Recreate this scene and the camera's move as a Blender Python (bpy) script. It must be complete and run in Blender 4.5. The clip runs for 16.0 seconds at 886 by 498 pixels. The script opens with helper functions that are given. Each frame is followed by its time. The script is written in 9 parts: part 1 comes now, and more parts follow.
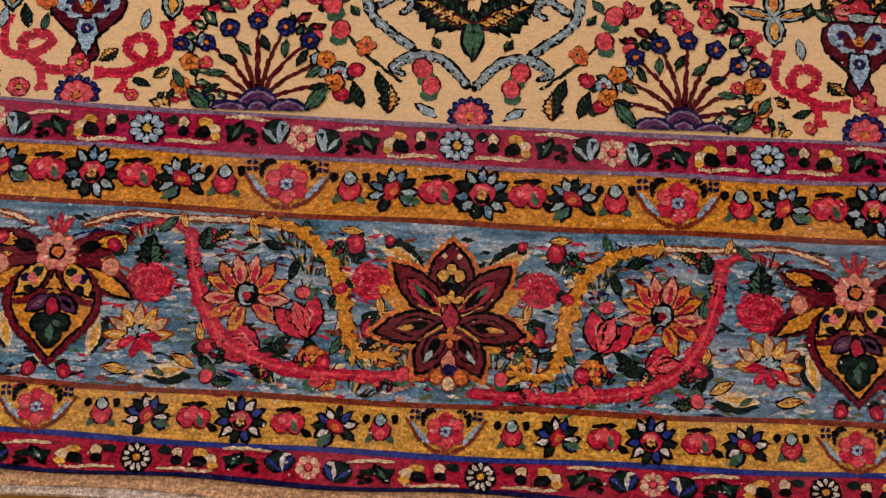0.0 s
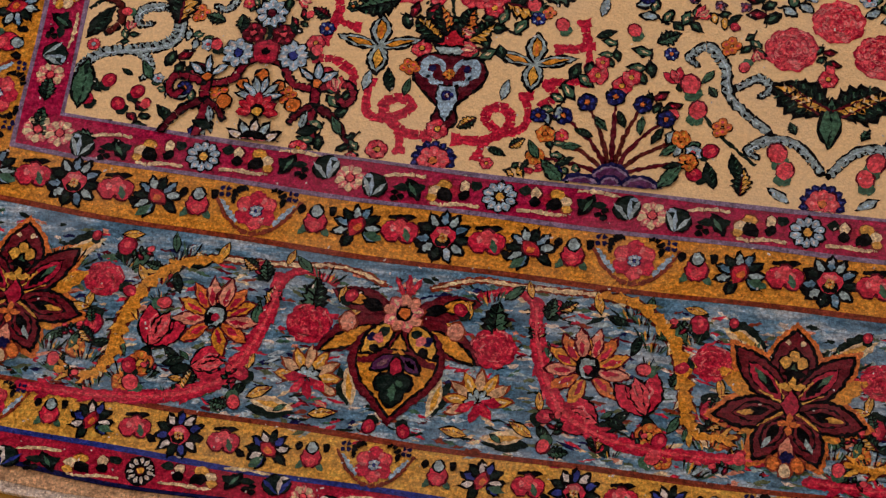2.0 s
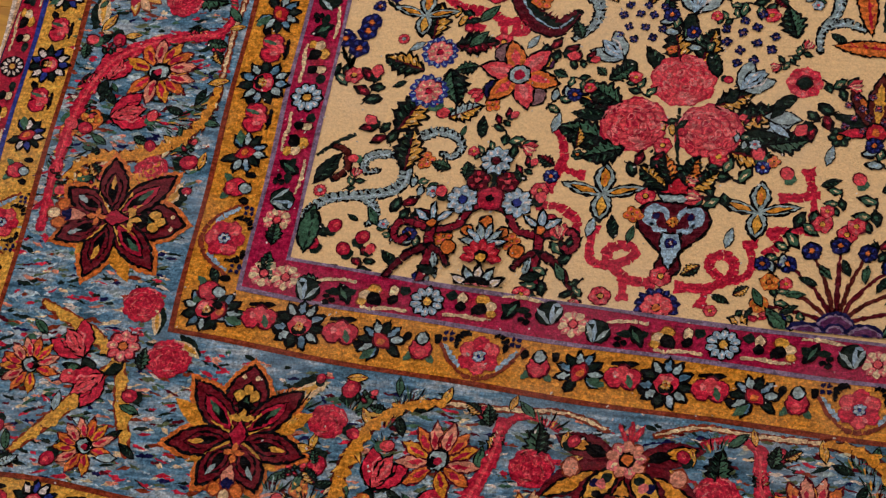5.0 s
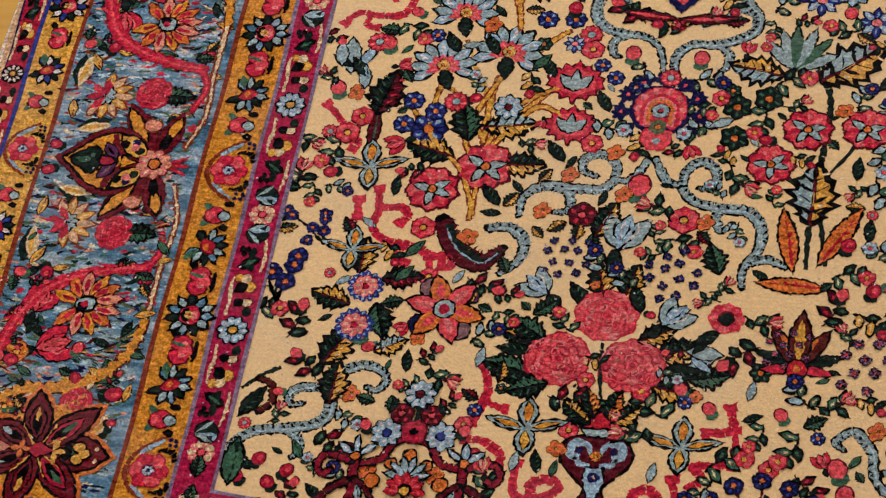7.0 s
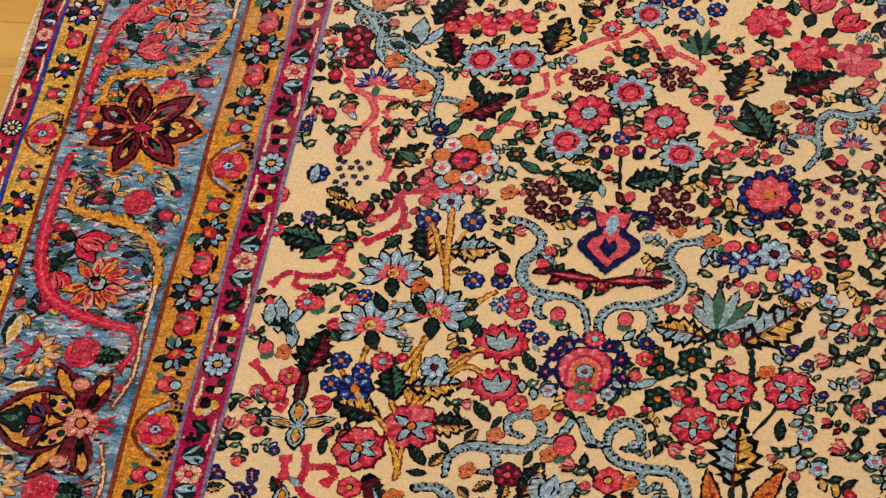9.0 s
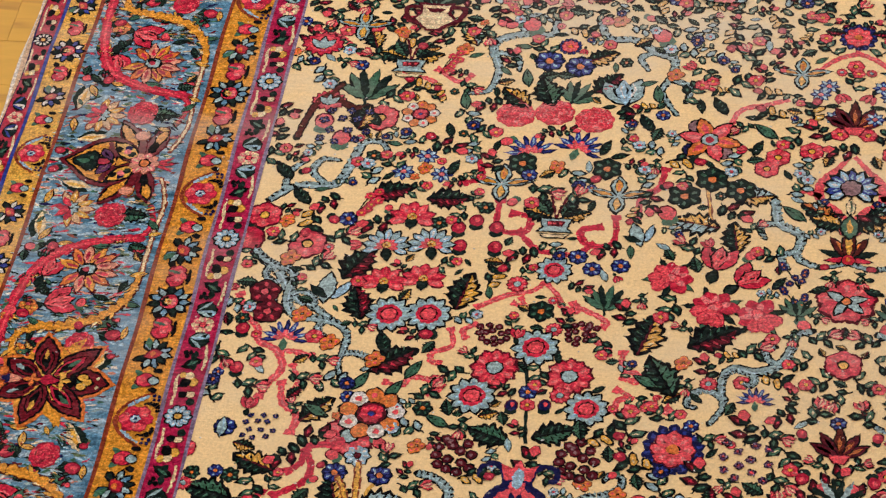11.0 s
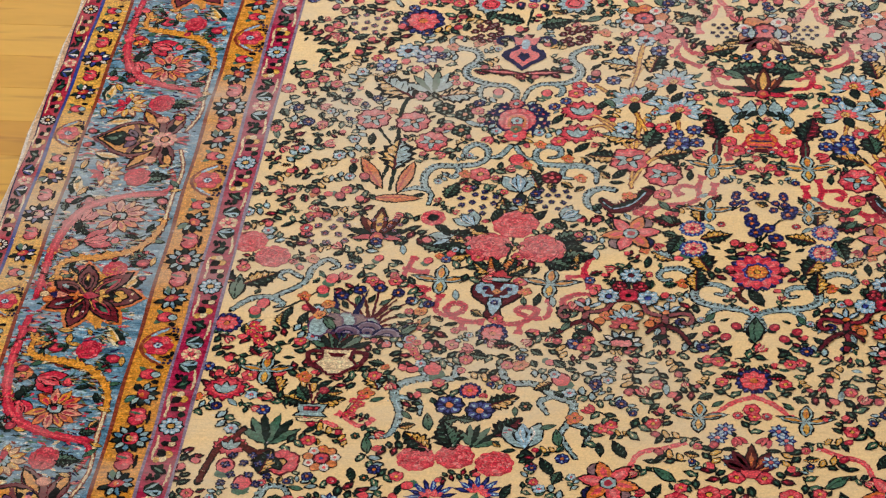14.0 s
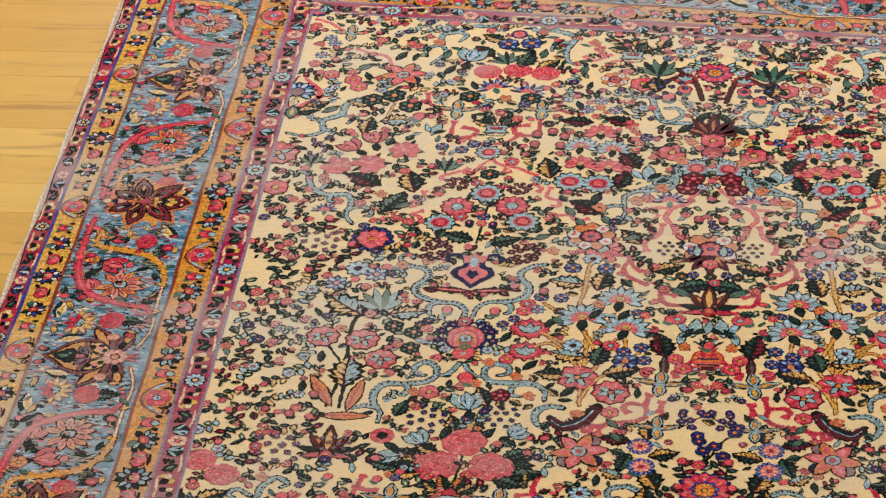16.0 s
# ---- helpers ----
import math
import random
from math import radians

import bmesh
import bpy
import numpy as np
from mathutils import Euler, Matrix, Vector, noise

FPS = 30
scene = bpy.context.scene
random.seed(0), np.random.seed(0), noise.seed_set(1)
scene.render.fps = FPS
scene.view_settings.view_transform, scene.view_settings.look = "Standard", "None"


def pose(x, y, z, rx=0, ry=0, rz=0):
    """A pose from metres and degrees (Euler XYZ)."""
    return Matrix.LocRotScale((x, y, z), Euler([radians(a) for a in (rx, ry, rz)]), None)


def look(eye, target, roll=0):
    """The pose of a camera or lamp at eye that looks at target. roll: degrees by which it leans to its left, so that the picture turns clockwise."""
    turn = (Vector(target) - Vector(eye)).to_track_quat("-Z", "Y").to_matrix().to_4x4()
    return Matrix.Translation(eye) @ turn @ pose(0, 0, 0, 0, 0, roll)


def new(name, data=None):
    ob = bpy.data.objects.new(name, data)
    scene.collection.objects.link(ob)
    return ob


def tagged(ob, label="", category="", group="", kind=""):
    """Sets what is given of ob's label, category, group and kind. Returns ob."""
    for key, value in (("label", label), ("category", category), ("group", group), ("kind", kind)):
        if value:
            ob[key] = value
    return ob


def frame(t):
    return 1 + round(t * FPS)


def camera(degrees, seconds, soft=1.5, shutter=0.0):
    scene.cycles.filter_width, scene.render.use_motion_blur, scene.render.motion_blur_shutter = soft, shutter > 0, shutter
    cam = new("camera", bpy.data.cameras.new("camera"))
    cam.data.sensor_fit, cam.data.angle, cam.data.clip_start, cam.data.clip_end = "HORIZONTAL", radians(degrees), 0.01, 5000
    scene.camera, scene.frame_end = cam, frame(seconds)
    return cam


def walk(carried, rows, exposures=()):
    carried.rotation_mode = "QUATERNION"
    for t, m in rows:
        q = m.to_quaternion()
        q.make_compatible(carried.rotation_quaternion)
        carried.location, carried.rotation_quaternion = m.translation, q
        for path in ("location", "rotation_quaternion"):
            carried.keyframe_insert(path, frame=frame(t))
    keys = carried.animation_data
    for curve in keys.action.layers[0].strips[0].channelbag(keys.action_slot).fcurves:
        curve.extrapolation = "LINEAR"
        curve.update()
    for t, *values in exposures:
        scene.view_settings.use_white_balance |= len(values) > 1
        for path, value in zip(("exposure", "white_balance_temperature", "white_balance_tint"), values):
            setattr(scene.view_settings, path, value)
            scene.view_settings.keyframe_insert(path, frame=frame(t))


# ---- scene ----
K = 0.55            # metres per unit of the rug's own drawing scale
FIELD_W, FIELD_L, AXIS = 1.93, 3.96, 0.965
BOT, RUG_TOP = 0.0015, 0.0085   # underside and pile of the rug, in metres

# ---- camera ----
cam = camera(18.94, 16.0, soft=1.3)
PATH = [
    (0.0, 0.9550, -1.4877, 2.9258, 23.567, -0.469, 1.867),
    (0.5, 0.9542, -1.4871, 2.9235, 23.825, 0.638, 3.153),
    (1.0, 0.9509, -1.4876, 2.9290, 24.339, 1.816, 4.723),
    (1.5, 0.9455, -1.4891, 2.9359, 24.869, 3.154, 6.526),
    (2.0, 0.9424, -1.4912, 2.9409, 25.354, 4.627, 8.100),
    (2.5, 0.9440, -1.4926, 2.9440, 25.940, 6.078, 9.352),
    (3.0, 0.9473, -1.4954, 2.9426, 26.551, 7.430, 10.145),
    (3.2, 0.9458, -1.4978, 2.9408, 26.779, 8.027, 10.072),
    (5.3, 0.9153, -1.5294, 2.9370, 29.932, 8.088, 10.677),
    (5.5, 0.9162, -1.5305, 2.9385, 30.370, 7.945, 10.591),
    (6.0, 0.9224, -1.5287, 2.9439, 31.584, 7.588, 10.398),
    (6.5, 0.9279, -1.5254, 2.9511, 32.909, 7.173, 10.234),
    (7.0, 0.9312, -1.5248, 2.9573, 34.109, 6.770, 10.123),
    (7.5, 0.9336, -1.5236, 2.9643, 35.317, 6.456, 10.046),
    (8.0, 0.9357, -1.5231, 2.9753, 36.576, 6.136, 9.838),
    (8.5, 0.9358, -1.5215, 2.9867, 37.894, 5.768, 9.542),
    (9.0, 0.9349, -1.5222, 2.9981, 39.222, 5.407, 9.272),
    (9.5, 0.9309, -1.5249, 3.0097, 40.562, 4.915, 8.899),
    (10.0, 0.9239, -1.5282, 3.0202, 41.892, 4.308, 8.540),
    (10.2, 0.9223, -1.5293, 3.0225, 42.435, 4.121, 8.387),
    (12.3, 0.9397, -1.5443, 3.0313, 47.654, 3.196, 7.505),
    (12.5, 0.9406, -1.5454, 3.0339, 48.178, 3.127, 7.382),
    (13.0, 0.9426, -1.5460, 3.0426, 49.283, 2.905, 7.027),
    (13.5, 0.9459, -1.5446, 3.0543, 50.338, 2.698, 6.695),
    (14.0, 0.9488, -1.5415, 3.0665, 51.479, 2.496, 6.419),
    (14.5, 0.9501, -1.5401, 3.0774, 52.590, 2.324, 6.161),
    (15.0, 0.9512, -1.5392, 3.0874, 53.671, 2.142, 5.925),
    (15.5, 0.9540, -1.5431, 3.0986, 54.798, 1.990, 5.730),
    (16.0, 0.9522, -1.5486, 3.1087, 55.812, 1.824, 5.556),
]
walk(cam, [(t, pose(x * K, y * K, z * K + RUG_TOP, a, b, c)) for t, x, y, z, a, b, c in PATH],
     exposures=[(0, -0.26, 6200, 36), (1, -0.48, 6200, 37), (3, -0.58, 6150, 36), (6, -0.36, 5900, 28), (10, -0.04, 5850, 22), (12.5, -0.16, 5750, 19), (16, -0.26, 5750, 14)])

# ---- light ----
world = bpy.data.worlds.new("sky")
scene.world = world
world.use_nodes = True
wn = world.node_tree.nodes
sky = wn.new("ShaderNodeTexSky")
sky.sky_type, sky.sun_disc, sky.sun_elevation, sky.sun_rotation = "NISHITA", False, radians(40), radians(20)
world.node_tree.links.new(sky.outputs[0], wn["Background"].inputs[0])
wn["Background"].inputs[1].default_value = 0.1


def window_light(name, m, width, height, power, colour):
    data = bpy.data.lights.new(name, "AREA")
    data.shape, data.size, data.size_y, data.energy, data.color = "RECTANGLE", width, height, power, colour
    ob = new(name, data)
    ob.matrix_world = m
    return ob


window_light("window_daylight", look((0.5, 4.88, 1.45), (0.5, 0.0, 1.1)), 2.6, 1.7, 115, (1.0, 0.97, 0.93))
# added lamp at an unseen, assumed side window; brightens the left floor
window_light("assumed_side_window", look((-2.88, 0.9, 1.45), (0.5, 0.9, 0.6)), 2.2, 1.7, 46, (1.0, 0.97, 0.93))


# ---- materials ----
def lin(h):
    c = [int(h[i:i + 2], 16) / 255 for i in (0, 2, 4)]
    return [v / 12.92 if v < 0.04045 else ((v + 0.055) / 1.055) ** 2.4 for v in c]


def node(nt, kind, **inputs):
    n = nt.nodes.new(kind)
    for key, v in inputs.items():
        n.inputs[key.replace("_", " ")].default_value = v
    return n


def mixed(nt, blend, fac, a, b):
    n = nt.nodes.new("ShaderNodeMix")
    n.data_type, n.blend_type = "RGBA", blend
    for slot, v in ((0, fac), (6, a), (7, b)):
        if hasattr(v, "node"):
            nt.links.new(v, n.inputs[slot])
        else:
            n.inputs[slot].default_value = v
    return n.outputs[2]


def ramp(nt, value, stops):
    n = nt.nodes.new("ShaderNodeValToRGB")
    el = n.color_ramp.elements
    while len(el) < len(stops):
        el.new(0.5)
    for e, (p, c) in zip(el, stops):
        e.position, e.color = p, (c, c, c, 1) if not isinstance(c, (tuple, list)) else (*c, 1)
    nt.links.new(value, n.inputs[0])
    return n.outputs[0]


def coords(nt, sx, sy, sz):
    g = nt.nodes.new("ShaderNodeNewGeometry")
    m = nt.nodes.new("ShaderNodeMapping")
    m.inputs["Scale"].default_value = (sx, sy, sz)
    nt.links.new(g.outputs["Position"], m.inputs["Vector"])
    return m.outputs[0]


def wool(name, hexcolour, fade=0.25, streak=0.35, second=None, mottle=0.8):
    """Hand-knotted wool: knots of about 1.5 mm, streaks along the weft, patches paled by fading and painted sheen."""
    m = bpy.data.materials.new(name)
    m.use_nodes = True
    nt = m.node_tree
    L = nt.links.new
    b = nt.nodes["Principled BSDF"]
    c = lin(hexcolour)
    base = (*c, 1)
    if not second and mottle > 0.5:
        # each dye drifts from a deep to a pale tone within a few knots
        light = [min(0.9, v * 1.35 + 0.02) for v in c]
        drift = node(nt, "ShaderNodeTexNoise", Scale=1.0, Detail=4.0, Roughness=0.75)
        L(coords(nt, 110, 190, 1), drift.inputs["Vector"])
        base = ramp(nt, drift.outputs[0], [(0.34, [v * 0.58 for v in c]), (0.48, c), (0.66, light)])
    if second:
        drift = node(nt, "ShaderNodeTexNoise", Scale=1.0, Detail=5.0, Roughness=0.7)
        L(coords(nt, 22, 75, 1), drift.inputs["Vector"])
        base = ramp(nt, drift.outputs[0], [(0.36, lin(second[0])), (0.5, c), (0.66, lin(second[1]))])
    knots = node(nt, "ShaderNodeTexVoronoi", Scale=1.0)
    L(coords(nt, 820, 720, 1), knots.inputs["Vector"])
    weft = node(nt, "ShaderNodeTexNoise", Scale=1.0, Detail=3.0)
    L(coords(nt, 45, 330, 1), weft.inputs["Vector"])
    patch = node(nt, "ShaderNodeTexNoise", Scale=1.0, Detail=4.0, Roughness=0.6)
    L(coords(nt, 7, 11, 1), patch.inputs["Vector"])
    tuft = node(nt, "ShaderNodeTexNoise", Scale=1.0, Detail=2.0)
    L(coords(nt, 330, 420, 1), tuft.inputs["Vector"])
    grain = ramp(nt, knots.outputs["Color"], [(0.08, 0.42), (0.92, 1.4)])
    col = mixed(nt, "MULTIPLY", mottle * 0.85, base, grain)
    lines = ramp(nt, weft.outputs[0], [(0.3, 0.6), (0.7, 1.35)])
    col = mixed(nt, "MULTIPLY", streak, col, lines)
    blot = ramp(nt, tuft.outputs[0], [(0.3, 0.55), (0.7, 1.35)])
    col = mixed(nt, "MULTIPLY", mottle, col, blot)
    lum = 0.3 * c[0] + 0.59 * c[1] + 0.11 * c[2]
    # pale tone of faded pile and of sheen painted into the wool
    worn_sheen = [min(0.8, 0.55 * v + 0.30 * (lum + 0.35)) for v in c]
    amount = ramp(nt, patch.outputs[0], [(0.48, 0.0), (0.75, fade)])
    col = mixed(nt, "MIX", amount, col, (*worn_sheen, 1))
    wear_sheen = node(nt, "ShaderNodeTexNoise", Scale=1.0, Detail=6.0, Roughness=0.65)
    L(coords(nt, 2.6, 5.2, 1), wear_sheen.inputs["Vector"])
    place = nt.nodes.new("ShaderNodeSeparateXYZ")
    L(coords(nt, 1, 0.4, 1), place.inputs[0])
    far = ramp(nt, place.outputs[1], [(0.18, 0.0), (0.38, 0.5), (0.62, 1.0)])      # the far half is paled more: window sheen and wear, both put into the colour
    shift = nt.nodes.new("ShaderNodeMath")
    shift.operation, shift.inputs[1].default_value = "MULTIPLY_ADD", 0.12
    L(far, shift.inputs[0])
    L(wear_sheen.outputs[0], shift.inputs[2])
    rubbed_sheen = ramp(nt, shift.outputs[0], [(0.53, 0.0), (0.76, min(0.85, fade * 2.2))])
    rubbed_sheen = mixed(nt, "MULTIPLY", 1.0, rubbed_sheen, ramp(nt, place.outputs[1], [(0.18, 0.12), (0.36, 1.0)]))
    col = mixed(nt, "MIX", rubbed_sheen, col, (*[0.5 * v + 0.5 * w for v, w in zip(worn_sheen, (0.6, 0.6, 0.52))], 1))
    L(col, b.inputs["Base Color"])
    b.inputs["Roughness"].default_value = 0.7
    b.inputs["Specular IOR Level"].default_value = 0.02
    b.inputs["Sheen Weight"].default_value = 0.0
    b.inputs["Sheen Roughness"].default_value = 0.45
    bump = node(nt, "ShaderNodeBump", Strength=0.5, Distance=0.0007)
    add = nt.nodes.new("ShaderNodeMath")
    add.operation = "ADD"
    L(knots.outputs["Distance"], add.inputs[0])
    L(tuft.outputs[0], add.inputs[1])
    L(add.outputs[0], bump.inputs["Height"])
    L(bump.outputs[0], b.inputs["Normal"])
    return m


COLOURS = dict(ivory="f9dea2", gold="e29a2a", crimson="b41f3c", guard="b01a4a", coral="ee545c", pink="f0807f", rose="d02a44",
               red="c02434", maroon="5c1220", brown="5a201a", navy="16184c", blue="659ab8", lblue="9cc4da", grey="9dbcbe",
               dark="14261f", green="3f6e54", orange="e07c30", cream="ecd4a4", black="040405", white="e2e0d4",
               yellow="e8b042", lavender="8a7a98", rust="8a3a1e", garnet="701421", wine="8c1a30", salmon="e79a7c", purple="5a2a58", royal="2a3c94", sand="dcb688", bone="e8dfca", sage="93b2b4", sky="b0d0de", moss="5d6f4a", mauve="8d6c70")
WOOL = {}
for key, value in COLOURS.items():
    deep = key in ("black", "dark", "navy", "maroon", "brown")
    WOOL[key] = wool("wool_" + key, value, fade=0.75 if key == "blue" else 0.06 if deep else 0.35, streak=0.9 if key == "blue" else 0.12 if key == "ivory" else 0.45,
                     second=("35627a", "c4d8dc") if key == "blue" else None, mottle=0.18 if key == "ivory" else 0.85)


def plain_paint(name, colour, rough=0.7):
    m = bpy.data.materials.new(name)
    m.use_nodes = True
    nt = m.node_tree
    b = nt.nodes["Principled BSDF"]
    n = node(nt, "ShaderNodeTexNoise", Scale=6.0, Detail=5.0)
    nt.links.new(mixed(nt, "MULTIPLY", 0.15, (*colour, 1), ramp(nt, n.outputs[0], [(0.3, 0.75), (0.7, 1.1)])), b.inputs["Base Color"])
    b.inputs["Roughness"].default_value = rough
    return m


def maple():
    """Honey-coloured lacquered strip wood, its grain along x, each strip of another tone."""
    m = bpy.data.materials.new("maple_lacquer")
    m.use_nodes = True
    nt = m.node_tree
    L = nt.links.new
    b = nt.nodes["Principled BSDF"]
    info = nt.nodes.new("ShaderNodeObjectInfo")
    shift = nt.nodes.new("ShaderNodeVectorMath")
    shift.operation = "ADD"
    comb = nt.nodes.new("ShaderNodeCombineXYZ")
    mul = nt.nodes.new("ShaderNodeMath")
    mul.operation, mul.inputs[1].default_value = "MULTIPLY", 37.0
    L(info.outputs["Random"], mul.inputs[0])
    L(mul.outputs[0], comb.inputs[0])
    L(mul.outputs[0], comb.inputs[2])
    L(coords(nt, 6, 45, 1), shift.inputs[0])
    L(comb.outputs[0], shift.inputs[1])
    grain = node(nt, "ShaderNodeTexNoise", Scale=1.0, Detail=6.0, Roughness=0.62, Distortion=0.6)
    L(shift.outputs[0], grain.inputs["Vector"])
    fleck = node(nt, "ShaderNodeTexNoise", Scale=0.6, Detail=3.0, Distortion=1.5)
    L(shift.outputs[0], fleck.inputs["Vector"])
    tone = ramp(nt, info.outputs["Random"], [(0.0, (0.58, 0.31, 0.04)), (0.35, (0.76, 0.47, 0.075)), (0.7, (0.66, 0.38, 0.05)), (1.0, (0.8, 0.52, 0.1))])
    col = mixed(nt, "MULTIPLY", 0.32, tone, ramp(nt, grain.outputs[0], [(0.3, 0.66), (0.55, 1.0), (0.8, 1.12)]))
    col = mixed(nt, "MIX", ramp(nt, fleck.outputs[0], [(0.58, 0.0), (0.68, 0.45)]), col, (0.30, 0.13, 0.035, 1))
    L(col, b.inputs["Base Color"])
    b.inputs["Roughness"].default_value = 0.5
    b.inputs["Specular IOR Level"].default_value = 0.25
    bump = node(nt, "ShaderNodeBump", Strength=0.12, Distance=0.0006)
    L(grain.outputs[0], bump.inputs["Height"])
    L(bump.outputs[0], b.inputs["Normal"])
    return m


WOOD, PAINT = maple(), plain_paint("wall_paint", (0.78, 0.74, 0.66))
GAP = plain_paint("joint_shadow_gap", (0.6, 0.36, 0.09), 0.9)
WHITE = plain_paint("ceiling_white", (0.82, 0.8, 0.76))
FRAME = plain_paint("window_frame_white", (0.8, 0.79, 0.76), 0.4)


# ---- mesh helpers ----
def mesh_object(name, verts, faces, material, parent=None):
    me = bpy.data.meshes.new(name)
    me.from_pydata(verts, [], faces)
    for mat in (material if isinstance(material, list) else [material]):
        me.materials.append(mat)
    ob = new(name, me)
    ob.parent = parent
    return ob


def box_data(x0, y0, z0, x1, y1, z1, bevel=0.0):
    e = bevel
    v = [(x0, y0, z0), (x1, y0, z0), (x1, y1, z0), (x0, y1, z0), (x0, y0, z1 - e), (x1, y0, z1 - e), (x1, y1, z1 - e), (x0, y1, z1 - e)]
    f = [(3, 2, 1, 0), (0, 1, 5, 4), (1, 2, 6, 5), (2, 3, 7, 6), (3, 0, 4, 7)]
    if e:
        v += [(x0 + e, y0 + e, z1), (x1 - e, y0 + e, z1), (x1 - e, y1 - e, z1), (x0 + e, y1 - e, z1)]
        f += [(4, 5, 9, 8), (5, 6, 10, 9), (6, 7, 11, 10), (7, 4, 8, 11), (8, 9, 10, 11)]
    else:
        f.append((4, 5, 6, 7))
    return v, f


def boxes(name, specs, material, parent=None):
    verts, faces = [], []
    for s in specs:
        v, f = box_data(*s)
        faces += [tuple(i + len(verts) for i in q) for q in f]
        verts += v
    return mesh_object(name, verts, faces, material, parent)


# ---- room ----
X0, X1, Y0, Y1, TOP = -2.9, 4.0, -2.9, 4.9, 2.6
tagged(boxes("ceiling", [(X0 - 0.2, Y0 - 0.2, TOP, X1 + 0.2, Y1 + 0.2, TOP + 0.2)], WHITE), "plain white painted ceiling of the room", "ceiling", kind="structure")
tagged(boxes("wall_south", [(X0 - 0.2, Y0 - 0.2, 0, X1 + 0.2, Y0, TOP)], PAINT), "plain warm white painted wall", "wall", kind="structure")
tagged(boxes("wall_east", [(X1, Y0, 0, X1 + 0.2, Y1, TOP)], PAINT), "plain warm white painted wall", "wall", kind="structure")
tagged(boxes("wall_north", [(X0 - 0.2, Y1, 0, -0.8, Y1 + 0.2, TOP), (1.8, Y1, 0, X1 + 0.2, Y1 + 0.2, TOP), (-0.8, Y1, 0, 1.8, Y1 + 0.2, 0.6), (-0.8, Y1, 2.3, 1.8, Y1 + 0.2, TOP)], PAINT),
       "plain warm white painted wall with an assumed window", "wall", kind="structure")
# the opening in this wall is assumed, to go with the side lamp
tagged(boxes("wall_west", [(X0 - 0.2, Y0, 0, X0, -0.2, TOP), (X0 - 0.2, 2.0, 0, X0, Y1, TOP), (X0 - 0.2, -0.2, 0, X0, 2.0, 0.6), (X0 - 0.2, -0.2, 2.3, X0, 2.0, TOP)], PAINT),
       "plain warm white painted wall with an assumed window", "wall", kind="structure")

# ---- rug: drawing tools (in the rug's own units) ----
def warp(x, y):
    """The rug lies a little skewed: its ends are not quite square to its sides."""
    if y < 0.5:
        dip = 0.055 * (1 - math.exp(-x / 0.6)) if x > 0 else 0.09 * max(x, -0.25)
        y -= dip * min(1.0, 1 - y / 0.5)
    if y > 3.2:
        y += (0.035 - 0.09 * x) * min(1.0, (y - 3.2) / 0.76)
    return x, y


rnd = random.Random(5)


def arc(cx, cy, rx, ry, n=16, turn=0.0, a0=0.0, a1=360.0):
    out = []
    full = abs(a1 - a0) >= 360
    for i in range(n):
        a = radians(a0 + (a1 - a0) * i / (n if full else n - 1))
        x, y = rx * math.cos(a), ry * math.sin(a)
        c, s = math.cos(radians(turn)), math.sin(radians(turn))
        out.append((cx + c * x - s * y, cy + s * x + c * y))
    return out


def petal(x, y, length, width, turn, tip=0.5, n=6):
    """A petal from its foot at x, y, pointing up at turn 0; tip 0 is sharp, 1 blunt."""
    side = []
    for i in range(1, n):
        t = i / n
        w = math.sin(math.pi * t ** (0.8 + 0.5 * tip)) ** (1.05 - 0.45 * tip)
        side.append((w * width / 2, t * length))
    pts = [(0, 0)] + side + [(0, length)] + [(-a, b) for a, b in reversed(side)]
    return placed(pts, x, y, turn)


def placed(pts, x, y, turn, s=1.0):
    c, d = math.cos(radians(turn)) * s, math.sin(radians(turn)) * s
    return [(x + c * a - d * b, y + d * a + c * b) for a, b in pts]


def smooth(pts, n=6):
    """A gliding curve through the points."""
    if len(pts) < 3:
        return pts
    out = []
    q = [pts[0]] + list(pts) + [pts[-1]]
    for i in range(1, len(q) - 2):
        p0, p1, p2, p3 = q[i - 1:i + 3]
        for k in range(n):
            t = k / n
            out.append(tuple(0.5 * (2 * b + (c - a) * t + (2 * a - 5 * b + 4 * c - d) * t * t + (3 * b - a - 3 * c + d) * t ** 3)
                             for a, b, c, d in zip(p0, p1, p2, p3)))
    out.append(tuple(pts[-1]))
    return out


def band(path, w0, w1=None, wmid=None, teeth=0.0):
    """A ribbon along a path, its width going from w0 over wmid to w1; teeth make one edge serrated."""
    w1 = w0 if w1 is None else w1
    wmid = (w0 + w1) / 2 if wmid is None else wmid
    left, right = [], []
    n = len(path)
    for i, (x, y) in enumerate(path):
        a, b = path[max(0, i - 1)], path[min(n - 1, i + 1)]
        dx, dy = b[0] - a[0], b[1] - a[1]
        d = math.hypot(dx, dy) or 1
        t = i / (n - 1)
        w = (w0 + (wmid - w0) * 2 * t if t < 0.5 else wmid + (w1 - wmid) * (2 * t - 1)) / 2
        e = w * (1 + (teeth if i % 2 else -teeth * 0.3))
        left.append((x - dy / d * e, y + dx / d * e))
        right.append((x + dy / d * w, y - dx / d * w))
    return left + right[::-1]


